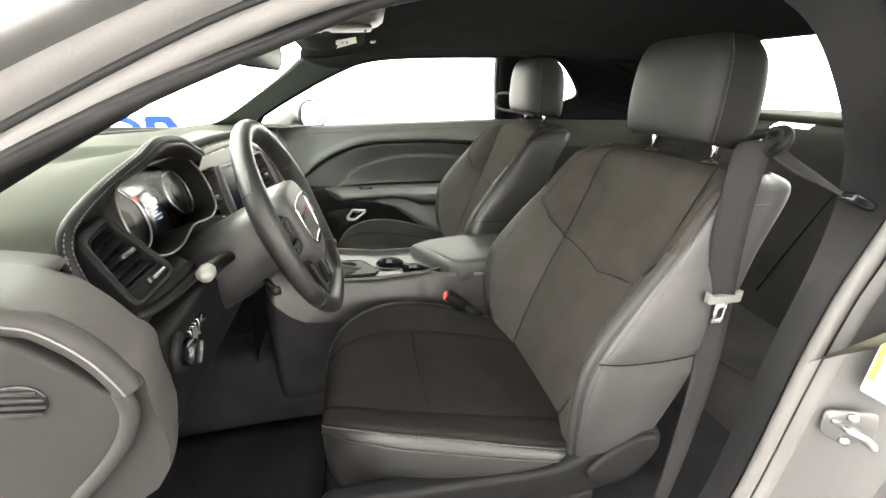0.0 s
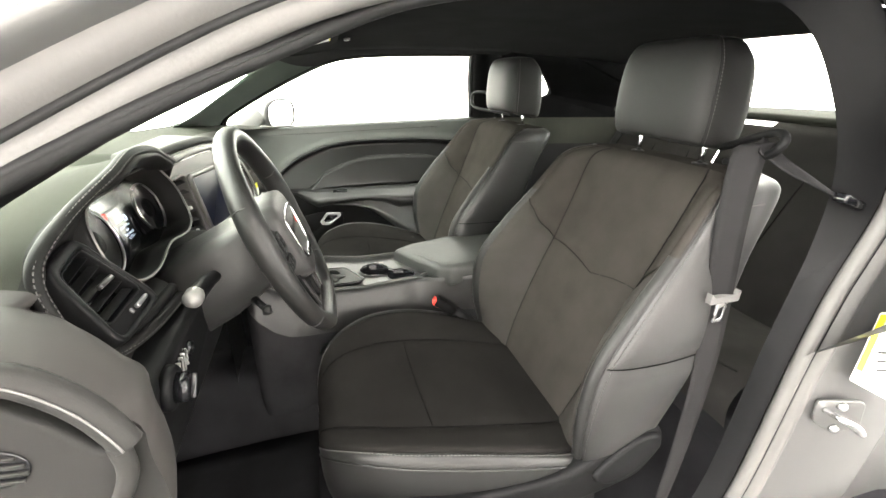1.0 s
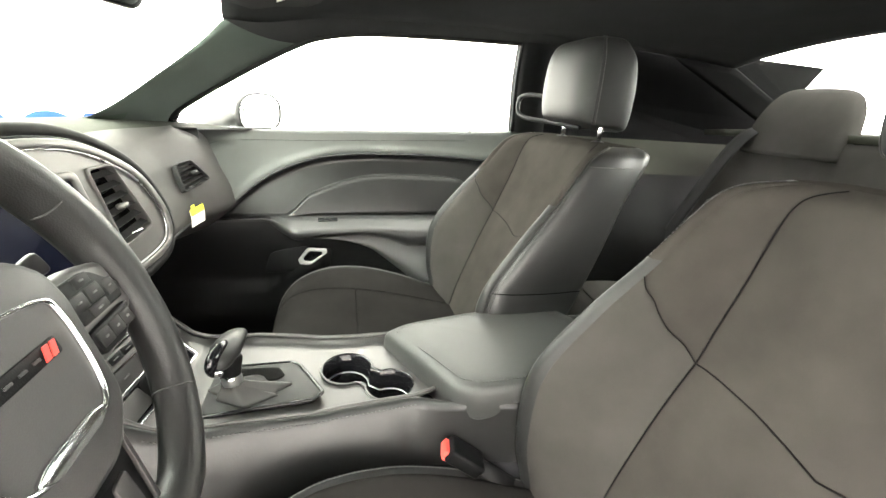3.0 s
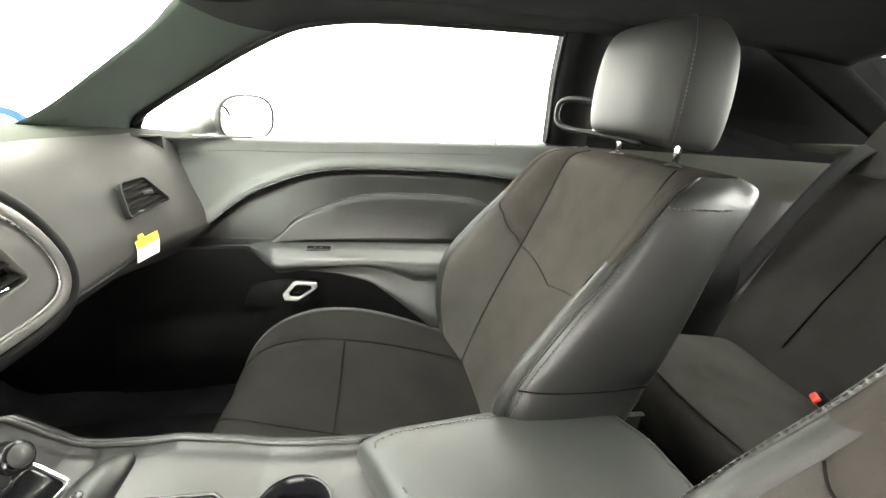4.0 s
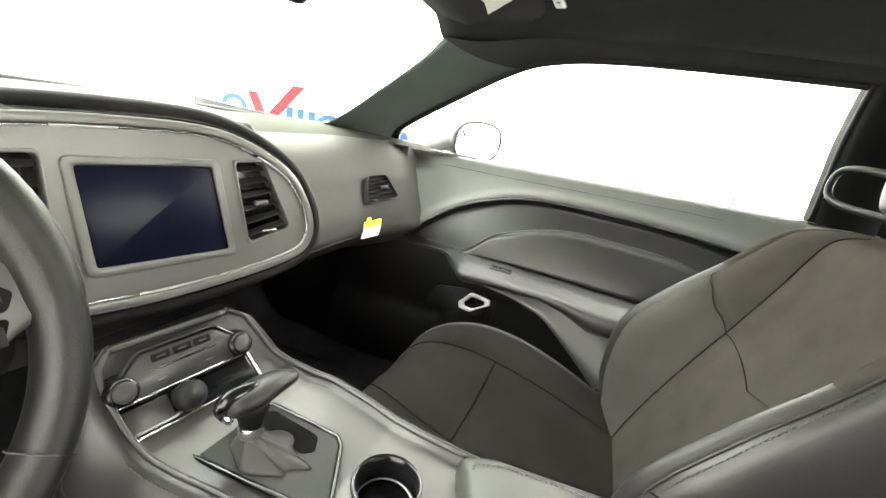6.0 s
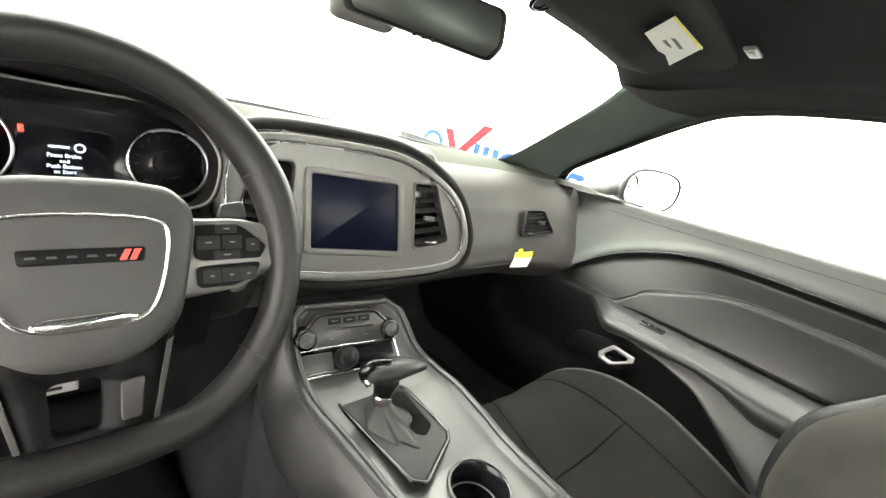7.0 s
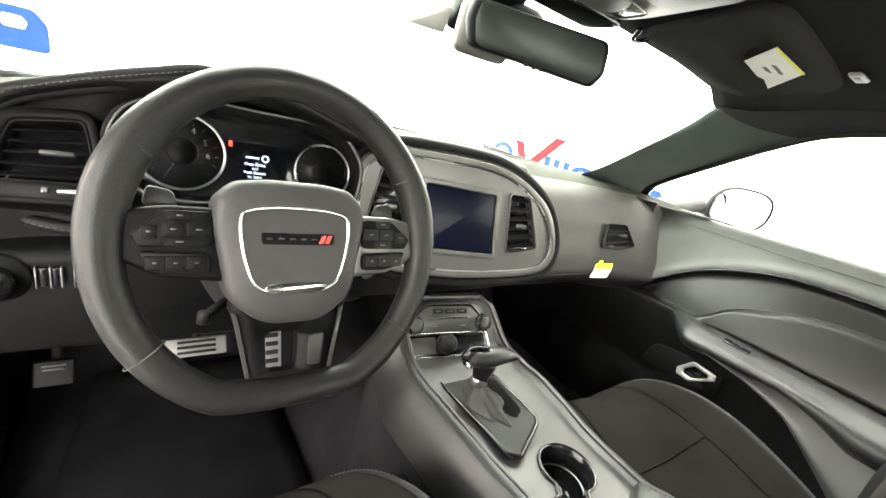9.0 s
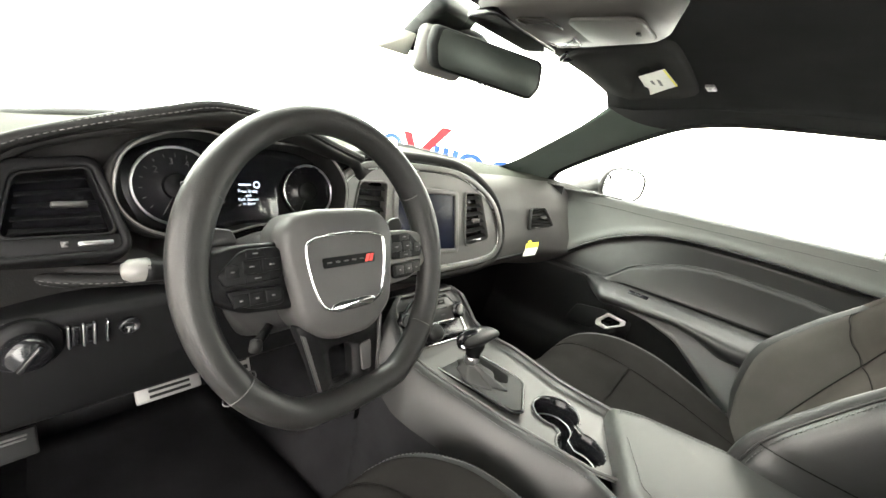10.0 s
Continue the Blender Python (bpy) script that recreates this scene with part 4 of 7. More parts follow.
def steering_wheel():
    ob = thing("steering_wheel", (0.096, -0.333, 0.90), "black leather steering wheel with a flat bottom and chrome badge frame", "steering wheel")
    n = 96
    pts, ra = [], []
    for a in np.linspace(0, 2 * math.pi, n, endpoint=False):
        x, y = 0.1655 * math.cos(a), 0.175 * math.sin(a)
        y = max(y, -0.150 - 0.013 * (1 - (x / 0.115) ** 2)) if abs(x) < 0.115 else y
        pts.append(SW @ Vector((x, y, 0)))
        ra.append(0.0182 + 0.003 * math.exp(-(((math.degrees(a) - 160) / 25) ** 2)) + 0.003 * math.exp(-(((math.degrees(a) - 20) / 25) ** 2)))
    part("rim", tube(pts, ra, 16, True, 0.86), LEATHER_W, ob, "thick black leather rim")
    for deg in (30, 150, 217, 323):
        a = math.radians(deg)
        c = Vector((0.1655 * math.cos(a), 0.175 * math.sin(a), 0))
        rr = 0.0196
        part("rim_seam", tube([SW @ (c + rr * (math.cos(b) * Vector((math.cos(a), math.sin(a), 0)) + 0.87 * math.sin(b) * Vector((0, 0, 1)))) for b in np.linspace(0, 2 * math.pi, 20, endpoint=False)], 0.0007, 5, True), INK, ob)
    # airbag cover
    o = rounded([(-0.062, 0.064), (-0.030, 0.069), (0.030, 0.069), (0.062, 0.064), (0.078, 0.048), (0.081, 0.026), (0.066, -0.058), (0.030, -0.086), (-0.030, -0.086), (-0.066, -0.058), (-0.081, 0.026), (-0.078, 0.048)], 0.35, 5)
    rows = []
    for sc, z in ((1.0, -0.03), (1.0, 0.0), (0.985, 0.010), (0.95, 0.016), (0.88, 0.0195), (0.6, 0.021), (0.2, 0.0215)):
        rows.append([SW @ Vector((x * sc, (y + 0.005) * sc - 0.005, z)) for x, y in o])
    hub = part("airbag_cover", strip(rows, True, True), HUB, ob, "padded black airbag cover")
    fr = spline([(-0.046, 0.034), (0.0, 0.038), (0.046, 0.034), (0.056, 0.020), (0.050, -0.022), (0.036, -0.046), (0.0, -0.051), (-0.036, -0.046), (-0.050, -0.022), (-0.056, 0.020)], 5, True)
    part("chrome_frame", tube([SW @ Vector((x, y, 0.0215)) for x, y in fr], 0.0025, 8, True, 0.7), CHROME, hub, "chrome badge frame")
    part("chrome_chin", slab(rounded([(-0.034, -0.044), (-0.022, -0.040), (0.022, -0.040), (0.034, -0.044), (0.024, -0.052), (-0.024, -0.052)], 0.3), 0.004, at(SW, 0, 0, 0.0245), 0.001), CHROME, hub, "chrome chin of the badge frame")
    part("badge_slot", slab(rounded([(-0.037, 0.012), (0.040, 0.012), (0.039, 0.000), (-0.036, 0.000)], 0.25), 0.003, at(SW, 0, 0, 0.0225), 0.0006), DARKPLASTIC, hub, "recessed badge strip")
    for k in range(5):
        part("badge_bar", box(at(SW, -0.029 + 0.0115 * k, 0.006, 0.0236), 0.006, 0.0018, 0.001, 0.0003), SATIN, hub, "plain bright badge bar")
    for k in range(2):
        part("badge_slash", slab([(-0.004, -0.0045), (0.0005, -0.0045), (0.0045, 0.0045), (0.0, 0.0045)], 0.001, at(SW, 0.026 + 0.0065 * k, 0.006, 0.0240), 0), RED, hub, "red slanted badge bar", smooth=False)
    # side spokes with switch pads; right spoke and buttons lighter than the left
    for s in (-1, 1):
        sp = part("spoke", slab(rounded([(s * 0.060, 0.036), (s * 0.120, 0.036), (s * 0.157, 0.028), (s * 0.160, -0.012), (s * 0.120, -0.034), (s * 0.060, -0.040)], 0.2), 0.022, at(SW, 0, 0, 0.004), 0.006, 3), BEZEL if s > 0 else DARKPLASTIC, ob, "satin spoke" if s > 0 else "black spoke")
        up = part("switch_pad", slab(rounded([(s * 0.078, 0.031), (s * 0.118, 0.031), (s * 0.144, 0.008), (s * 0.138, -0.004), (s * 0.078, -0.004)], 0.25), 0.006, at(SW, 0, 0, 0.010), 0.002), DARKPLASTIC, sp, "black switch pad")
        for bx, by, bw, bh in ((0.090, 0.013, 0.018, 0.012), (0.111, 0.013, 0.016, 0.012), (0.130, 0.010, 0.012, 0.012), (0.106, 0.026, 0.018, 0.008), (0.106, 0.001, 0.022, 0.008)):
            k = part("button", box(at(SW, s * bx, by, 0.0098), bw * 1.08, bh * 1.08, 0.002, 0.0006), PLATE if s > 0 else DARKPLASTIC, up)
            part("button_mark", box(at(SW, s * bx, by, 0.0110), bw * 0.3, 0.0014, 0.0005, 0), LIT, k)
        lo = part("switch_pad", slab(rounded([(s * 0.080, -0.010), (s * 0.138, -0.008), (s * 0.132, -0.022), (s * 0.112, -0.030), (s * 0.080, -0.030)], 0.3), 0.006, at(SW, 0, 0, 0.010), 0.002), DARKPLASTIC, sp, "black switch pad")
        for bx in (0.092, 0.109, 0.125):
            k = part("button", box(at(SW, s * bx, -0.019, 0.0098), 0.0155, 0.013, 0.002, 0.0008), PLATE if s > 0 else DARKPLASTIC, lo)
            part("button_mark", box(at(SW, s * bx, -0.019, 0.0110), 0.0035, 0.0018, 0.0005, 0), LIT, k)
        # shift paddle behind the spoke
        part("shift_paddle", slab(rounded([(s * 0.106, 0.036), (s * 0.111, 0.052), (s * 0.133, 0.056), (s * 0.137, 0.036)], 0.3), 0.006, at(SW, 0, 0, -0.022), 0.002), SATIN, ob, "satin metal shift paddle")
    # lower forked spoke
    lo = part("lower_spoke", holed(rounded([(-0.062, -0.062), (0.062, -0.062), (0.048, -0.110), (0.040, -0.150), (-0.040, -0.150), (-0.048, -0.110)], 0.12), [rounded([(-0.027, -0.096), (0.009, -0.096), (0.007, -0.141), (-0.025, -0.141)], 0.25)], 0.016, at(SW, 0, 0, -0.002)), DARKPLASTIC, ob, "black lower spoke")
    for s in (-1, 1):
        part("spoke_strip", slab(rounded([(s * 0.055, -0.075), (s * 0.060, -0.072), (s * 0.046, -0.143), (s * 0.042, -0.143)], 0.2), 0.004, at(SW, 0, 0, 0.001), 0.001), SATIN, lo, "satin spoke strip")
    part("spoke_pad", slab(rounded([(0.020, -0.104), (0.038, -0.102), (0.034, -0.138), (0.019, -0.138)], 0.25), 0.004, at(SW, 0, 0, 0.0005), 0.001), SATIN, lo, "satin pad on the lower spoke")
    # column shroud, stalk and ignition knob
    part("column_shroud", strip([[SW @ Vector((x * k, y * k - dz, z)) for x, y in rounded([(-0.062, 0.048), (0.062, 0.048), (0.066, -0.02), (0.040, -0.062), (-0.040, -0.062), (-0.066, -0.02)], 0.35)] for k, z, dz in ((0.95, -0.034, 0), (1.06, -0.042, 0), (1.18, -0.09, 0.006), (1.24, -0.13, 0.014), (1.26, -0.20, 0.022))], True, True), SHROUD, ob, "dark grey steering column shroud")
    st = part("stalk", tube(spline([SW @ Vector((-0.06, 0.0, -0.110)), SW @ Vector((-0.11, 0.010, -0.110)), SW @ Vector((-0.170, 0.018, -0.108))], 6), [0.009 + 0.004 * t for t in np.linspace(0, 1, 13)], 12), DARKPLASTIC, ob, "black indicator stalk")
    part("stalk_end", lathe([(0.0, 0.014), (0.008, 0.012), (0.0125, 0.005), (0.0125, -0.010), (0.010, -0.014)], Matrix.Translation(SW @ Vector((-0.177, 0.019, -0.108))) @ pose(0, 0, 0, 90, 0, 0), 24), IVORY, st, "pale grey stalk end knob")
    tl = part("tilt_lever", tube([SW @ Vector((-0.05, -0.07, -0.09)), SW @ Vector((-0.075, -0.085, -0.075))], 0.006, 10), DARKPLASTIC, ob)
    part("lever_tip", lathe([(0.0, 0.008), (0.007, 0.006), (0.008, -0.006), (0.0, -0.008)], Matrix.Translation(SW @ Vector((-0.078, -0.087, -0.073)))), PLATE, tl)
    part("start_button", lathe([(0.0, 0.004), (0.012, 0.004), (0.016, 0.002), (0.017, -0.006)], plane_frame((-0.038, -0.170, 0.800), (0, 1, 0), (-0.2, 0, 1))), STEEL, ob, "round engine start button")
    return ob


steering_wheel()


# ---- pedals ----
def pedal(name, m, w, h, label, holes):
    ob = thing(name, m.translation, label, "pedal", "foot pedals")
    part("plate", box(m, w, h, 0.008, 0.004), PEDALMETAL, ob)
    for k in range(holes):
        part("rubber_stud", box(at(m, 0, h * (-0.42 + 0.84 * (k + 0.5) / holes), 0.005), w * 0.62, h / holes * 0.42, 0.005, 0.001), RUBBER, ob)
    part("arm", tube([m @ Vector((0, h * 0.2, -0.004)), m @ Vector((0, h * 0.7 + 0.06, -0.05)), m @ Vector((0, h * 0.7 + 0.2, -0.06))], 0.008, 8), RUBBER, ob)


pedal("brake_pedal", plane_frame((-0.30, -0.385, 0.497), (0, 1, 0), (-0.6, 0, 0.8)), 0.112, 0.038, "bright metal brake pedal with black rubber studs", 3)
pedal("accelerator_pedal", plane_frame((-0.33, -0.226, 0.437), (0, 1, 0), (-0.45, 0, 0.9)), 0.045, 0.12, "bright metal accelerator pedal with black rubber studs", 5)
pb = thing("parking_brake_pedal", (-0.30, -0.60, 0.47), "black parking brake pedal with a worn white marking", "pedal", "foot pedals")
pm = plane_frame((-0.28, -0.60, 0.49), (0, 1, 0), (-0.4, 0, 0.9))
part("plate", box(pm, 0.055, 0.045, 0.012, 0.004), RUBBER, pb)
writing(at(pm, 0, 0.010, 0.0066), 0.032, 0.012, GREYPLASTIC, pb, 2)
part("arm", tube([pm @ Vector((0, 0, -0.006)), pm @ Vector((0, 0.1, -0.06)), pm @ Vector((0, 0.2, -0.06))], 0.008, 8), RUBBER, pb)


# ---- centre console ----
def ctop(x):
    return float(np.interp(x, [-0.10, -0.045, -0.02, 0.0, 0.03, 0.055, 0.10, 0.25, 0.40, 0.48], [0.765, 0.752, 0.730, 0.700, 0.662, 0.645, 0.636, 0.624, 0.632, 0.640]))


def cedge(x):
    """The two edges of the console's top at x."""
    a = float(np.interp(x, [-0.026, -0.015, 0.0, 0.07, 0.15, 0.29, 0.40, 0.47], [-0.066, -0.088, -0.094, -0.092, -0.078, -0.062, -0.058, -0.040]))
    b = float(np.interp(x, [-0.026, -0.015, 0.0, 0.06, 0.135, 0.21, 0.30, 0.40], [0.078, 0.104, 0.114, 0.142, 0.158, 0.154, 0.142, 0.136]))
    return a, b


def cskew(x, y):
    """The front end stands aslant, turned towards the driver."""
    return x + 0.12 * y * (1 - float(smooth01((x + 0.02) / 0.09)))


CUPS = ((0.297, 0.050, 0.041), (0.367, -0.004, 0.039))


def in_cups(x, y, more=0.0):
    """Inside the joined outline of the two cup holders."""
    (ax, ay, ar), (bx, by, br) = CUPS
    if math.hypot(x - ax, y - ay) < ar + more or math.hypot(x - bx, y - by) < br + more:
        return True
    t = ((x - ax) * (bx - ax) + (y - ay) * (by - ay)) / ((bx - ax) ** 2 + (by - ay) ** 2)
    return 0 < t < 1 and abs((x - ax) * (by - ay) - (y - ay) * (bx - ax)) / math.hypot(bx - ax, by - ay) < 0.017 + more


def cup_outline():
    """The closed outline of two round wells joined by a neck."""
    (ax, ay, ar), (bx, by, br) = CUPS
    d = math.atan2(by - ay, bx - ax)
    out = []
    for cx, cy, r, turn in ((ax, ay, ar, d), (bx, by, br, d + math.pi)):
        h = math.asin(0.017 / r) + 0.12
        out += [(cx + r * math.cos(turn + a), cy + r * math.sin(turn + a)) for a in np.linspace(h, 2 * math.pi - h, 30)]
    return out


def console():
    ob = thing("centre_console", (0.3, 0, 0.28), "satin graphite centre console with two cup holders", "console")
    xs = np.linspace(-0.026, 0.47, 150)
    bm = bmesh.new()
    vs = []
    for x in xs:
        a, b = cedge(x)
        row = []
        for t in np.linspace(0, 1, 64):
            y = a + (b - a) * t
            e = min(t, 1 - t)
            z = ctop(x) + 0.010 * (1 - float(smooth01(e / 0.07)))
            row.append(bm.verts.new((cskew(x, y), y, z)))
        vs.append(row)
    for i in range(len(xs) - 1):
        for j in range(63):
            q = (vs[i][j], vs[i][j + 1], vs[i + 1][j + 1], vs[i + 1][j])
            c = sum((v.co for v in q), Vector()) / 4
            if in_cups(c.x, c.y) or c.x > 0.375 + (0.136 - c.y) * 0.47:
                continue
            bm.faces.new(q)
    for v in [v for v in bm.verts if not v.link_faces]:
        bm.verts.remove(v)
    part("top_plate", bm, SATIN, ob, "satin graphite top plate")
    for s, k in ((-1, 0), (1, 1)):
        rows = []
        for x in np.linspace(-0.026, 0.80, 60):
            y = cedge(min(x, 0.40))[k]
            if s < 0:
                y = float(np.interp(x, (0.40, 0.47, 0.55, 0.80), (y, -0.092, -0.108, -0.110)))
            zt = ctop(min(x, 0.42)) + 0.010 + 0.012 * float(smooth01((x - 0.42) / 0.08))
            f = (1.0 if s < 0 else 0.35) * (1 - 0.6 * float(smooth01((x - 0.35) / 0.15)))
            xx = cskew(x, y)
            rows.append([(xx, y - s * 0.004, zt), (xx, y, zt + 0.003), (xx, y + s * 0.006, zt), (xx, y + s * 0.014 * f, zt - 0.012), (xx, y + s * 0.030 * f, zt - 0.055), (xx, y + s * 0.040 * f, zt - 0.10), (xx, y + s * 0.046 * f, zt - 0.17), (xx, y + s * 0.046 * f, 0.25)])
        part("side_panel", strip([r[:6] for r in rows]), DOORTRIM, ob, "black padded console side")
        part("lower_side", strip([r[5:] for r in rows]), CARPET, ob, "black carpeted lower console side")
        part("edge_strip", tube([(cskew(x, cedge(x)[k]), cedge(x)[k] - s * 0.006, ctop(x) + 0.0115) for x in np.linspace(-0.022, 0.44 if k == 0 else 0.375, 50)], 0.0032, 8), SATIN, ob, "bright edge strip")
        stitches([(cskew(x, cedge(x)[k]), cedge(x)[k] + s * 0.010, ctop(x) + 0.006) for x in np.linspace(0.05, 0.42, 60)], ob, 0.006, 0.0005, INK)
    part("front_edge", tube([(cskew(-0.026, y), y, ctop(-0.026) + 0.005) for y in np.linspace(-0.066, 0.078, 14)], 0.005, 8), SATIN, ob)
    bmx = strip([[(cskew(-0.026, y), y, ctop(-0.026) + 0.006), (-0.05, y, 0.735), (-0.09, y, 0.70), (-0.09, y, 0.30)] for y in np.linspace(-0.080, 0.095, 6)])
    part("front_panel", bmx, DARKPLASTIC, ob)
    # two cup holders joined by a neck
    o = cup_outline()
    zc = ctop(0.33)
    well = [(inset(o, d), zc + dz) for d, dz in ((-0.005, 0.001), (-0.002, 0.003), (0.001, 0.001), (0.003, -0.03), (0.005, -0.062), (0.012, -0.066))]
    cup = part("cup_holder", strip([[(x, y, z) for x, y in ring] for ring, z in well], True), GLOSSBLACK, ob, "black joined cup holder well")
    bm = bmesh.new()
    bm.faces.new([bm.verts.new((x, y, zc - 0.066)) for x, y in inset(o, 0.011)])
    part("cup_floor", bm, RUBBER, cup, "black rubber cup holder floor")
    part("cup_ring", tube([(x, y, zc - 0.034) for x, y in inset(o, 0.0042)], 0.0011, 6, True), STEEL, cup, "thin bright ring in the well")
    part("cup_rim", tube([(x, y, zc + 0.002) for x, y in inset(o, -0.003)], 0.0016, 6, True), SATIN, cup, "satin rim of the well")
    # climate controls
    hv = at(HV, 0, 0, 0.002)
    cp = part("climate_panel", slab(rounded([(-0.078, 0.006), (-0.050, 0.034), (0.046, 0.034), (0.076, 0.006), (0.060, -0.019), (-0.062, -0.019)], 0.2), 0.016, at(hv, 0, 0.0, 0.010), 0.003), SATIN, ob, "grey climate control panel")
    part("panel_rim", tube([at(hv, 0, 0, 0.008) @ Vector((x, y, 0)) for x, y in rounded([(-0.080, 0.007), (-0.051, 0.036), (0.047, 0.036), (0.078, 0.007), (0.061, -0.021), (-0.063, -0.021)], 0.2)], 0.0030, 6, True), GLOSSBLACK, cp)
    for k in range(3):
        part("climate_button", box(at(hv, -0.026 + 0.026 * k, 0.024, 0.0106), 0.022, 0.010, 0.002, 0.0006), DARKPLASTIC, cp)
        part("button_mark", box(at(hv, -0.026 + 0.026 * k, 0.024, 0.0118), 0.010, 0.0014, 0.001, 0), LIT, cp)
    part("slot_line", box(at(hv, 0.0, 0.011, 0.0104), 0.085, 0.003, 0.002, 0.0006), GLOSSBLACK, cp)
    for k in range(2):
        part("button_mark", box(at(hv, -0.03 + 0.06 * k, -0.004, 0.0103), 0.010, 0.0016, 0.001, 0), LIT, cp)
    for kx in (-0.074, 0.074):
        kn = part("climate_knob", lathe([(0.0, 0.020), (0.013, 0.020), (0.0165, 0.017), (0.0175, 0.004), (0.020, 0.0)], at(hv, kx, 0, 0.0), 32), GLOSSBLACK, ob, "round black climate knob")
        part("knob_face", lathe([(0.0, 0.0212), (0.010, 0.0212), (0.0125, 0.0202)], at(hv, kx, 0, 0.0), 24), SATIN, kn)
    sl = plane_frame((0.027, 0.0, 0.668), (0.12, 0.99, 0), (-0.66, 0, 0.75))
    tr = part("storage_slot", slab(rounded([(-0.090, 0.020), (0.078, 0.020), (0.084, -0.018), (-0.088, -0.018)], 0.15), 0.012, at(sl, 0, 0, 0.006), 0.002), GLOSSBLACK, ob, "gloss black storage slot")
    part("slot_rim", tube([at(sl, 0, 0, 0.007) @ Vector((x, y, 0)) for x, y in rounded([(-0.092, 0.022), (0.080, 0.022), (0.086, -0.020), (-0.090, -0.020)], 0.15)], 0.0022, 6, True), CHROME, tr)
    part("slot_lid", slab(rounded([(-0.084, 0.015), (-0.034, 0.015), (-0.034, -0.013), (-0.082, -0.013)], 0.1), 0.003, at(sl, 0, 0, 0.0085), 0.001), SATIN, tr)
    part("power_socket", lathe([(0.0, 0.026), (0.012, 0.025), (0.017, 0.020), (0.019, 0.0)], at(sl, -0.014, 0.002, 0.004), 24), RUBBER, ob, "round black socket cap")
    # shift boot plate
    bp = part("boot_plate", slab(rounded([(0.064, -0.050), (0.060, -0.030), (0.080, 0.048), (0.098, 0.066), (0.204, 0.068), (0.217, 0.058), (0.257, -0.016), (0.245, -0.030)], 0.18), 0.012, Matrix.Translation((0, 0, ctop(0.15) + 0.006)), 0.003, 3), PLATE, ob, "dark grey shift gate plate")
    part("gate_slot", slab(rounded([(0.100, 0.048), (0.108, 0.058), (0.186, 0.054), (0.198, 0.032), (0.186, 0.020), (0.11, 0.028)], 0.3), 0.003, Matrix.Translation((0, 0, ctop(0.15) + 0.0075)), 0.001), SEAM, bp)
    part("plate_rim", tube([(x, y, ctop(0.15) + 0.004) for x, y in inset(rounded([(0.064, -0.050), (0.060, -0.030), (0.080, 0.048), (0.098, 0.066), (0.204, 0.068), (0.217, 0.058), (0.257, -0.016), (0.245, -0.030)], 0.18), -0.002)], 0.0034, 8, True), GLOSSBLACK, bp)
    return ob


console()


def shifter():
    ob = thing("gear_lever", (0.14, 0, 0.63), "black T-shaped gear lever with chrome trim and leather boot", "gear lever")
    rows = []
    for t in np.linspace(0, 1, 14):
        z = 0.638 + 0.026 * t ** 0.8
        r = 0.030 * (1 - t) ** 1.6 + 0.012
        cx, cy = 0.150 - 0.02 * t, 0.0 - 0.006 * t
        rows.append([(cx + r * 1.25 * (1 + 0.24 * math.sin(5 * a + 3 * t)) * math.cos(a), cy + r * 0.75 * (1 + 0.24 * math.cos(4 * a + 2 * t)) * math.sin(a), z) for a in np.linspace(0, 2 * math.pi, 40, endpoint=False)])
    part("boot", strip(rows, True, True), BOOT, ob, "creased dark grey leather boot")
    part("collar", lathe([(0.0135, -0.008), (0.0145, -0.004), (0.0145, 0.006), (0.013, 0.009)], Matrix.Translation((0.129, -0.007, 0.669)) @ pose(0, 0, 0, 0, -6, 0), 24), STEEL, ob, "bright collar")
    part("stem", tube(spline([(0.130, -0.007, 0.672), (0.128, -0.006, 0.685), (0.125, -0.002, 0.704)], 5), [0.0125, 0.013, 0.0135, 0.014, 0.015, 0.016, 0.0175, 0.019, 0.020, 0.019, 0.016], 18), DARKPLASTIC, ob, "tapered dark stem")
    rows = []
    for y, w, h, z in resample([(-0.034, 0.003, 0.003, 0.708), (-0.030, 0.012, 0.010, 0.708), (-0.018, 0.018, 0.014, 0.709), (0.0, 0.021, 0.015, 0.710), (0.022, 0.020, 0.013, 0.712), (0.044, 0.017, 0.010, 0.711), (0.060, 0.012, 0.007, 0.708), (0.068, 0.004, 0.003, 0.706)], 22):
        rows.append([(0.122 + 0.10 * y + w * math.copysign(abs(math.cos(a)) ** 0.8, math.cos(a)), y, z + h * math.sin(a)) for a in np.linspace(0, 2 * math.pi, 24, endpoint=False)])
    part("grip", strip(rows, True, True), LEATHER_W, ob, "black leather grip")
    part("chrome_cap", tube(spline([(0.116, -0.031, 0.694), (0.113, -0.035, 0.708), (0.116, -0.027, 0.719), (0.122, -0.008, 0.722), (0.124, 0.006, 0.722)], 5), [0.006 + 0.005 * math.sin(math.pi * k / 20) for k in range(21)], 12, flat=0.6), GLOSSBLACK, ob, "gloss black cap of the grip")
    part("release_button", box(pose(0.121, -0.034, 0.698, 0, 0, 12), 0.012, 0.008, 0.010, 0.003, 3), CHROME, ob, "small chrome release button")
    part("mark", box(pose(0.118, -0.008, 0.724), 0.012, 0.016, 0.001, 0), PAPER, ob)
    return ob


shifter()


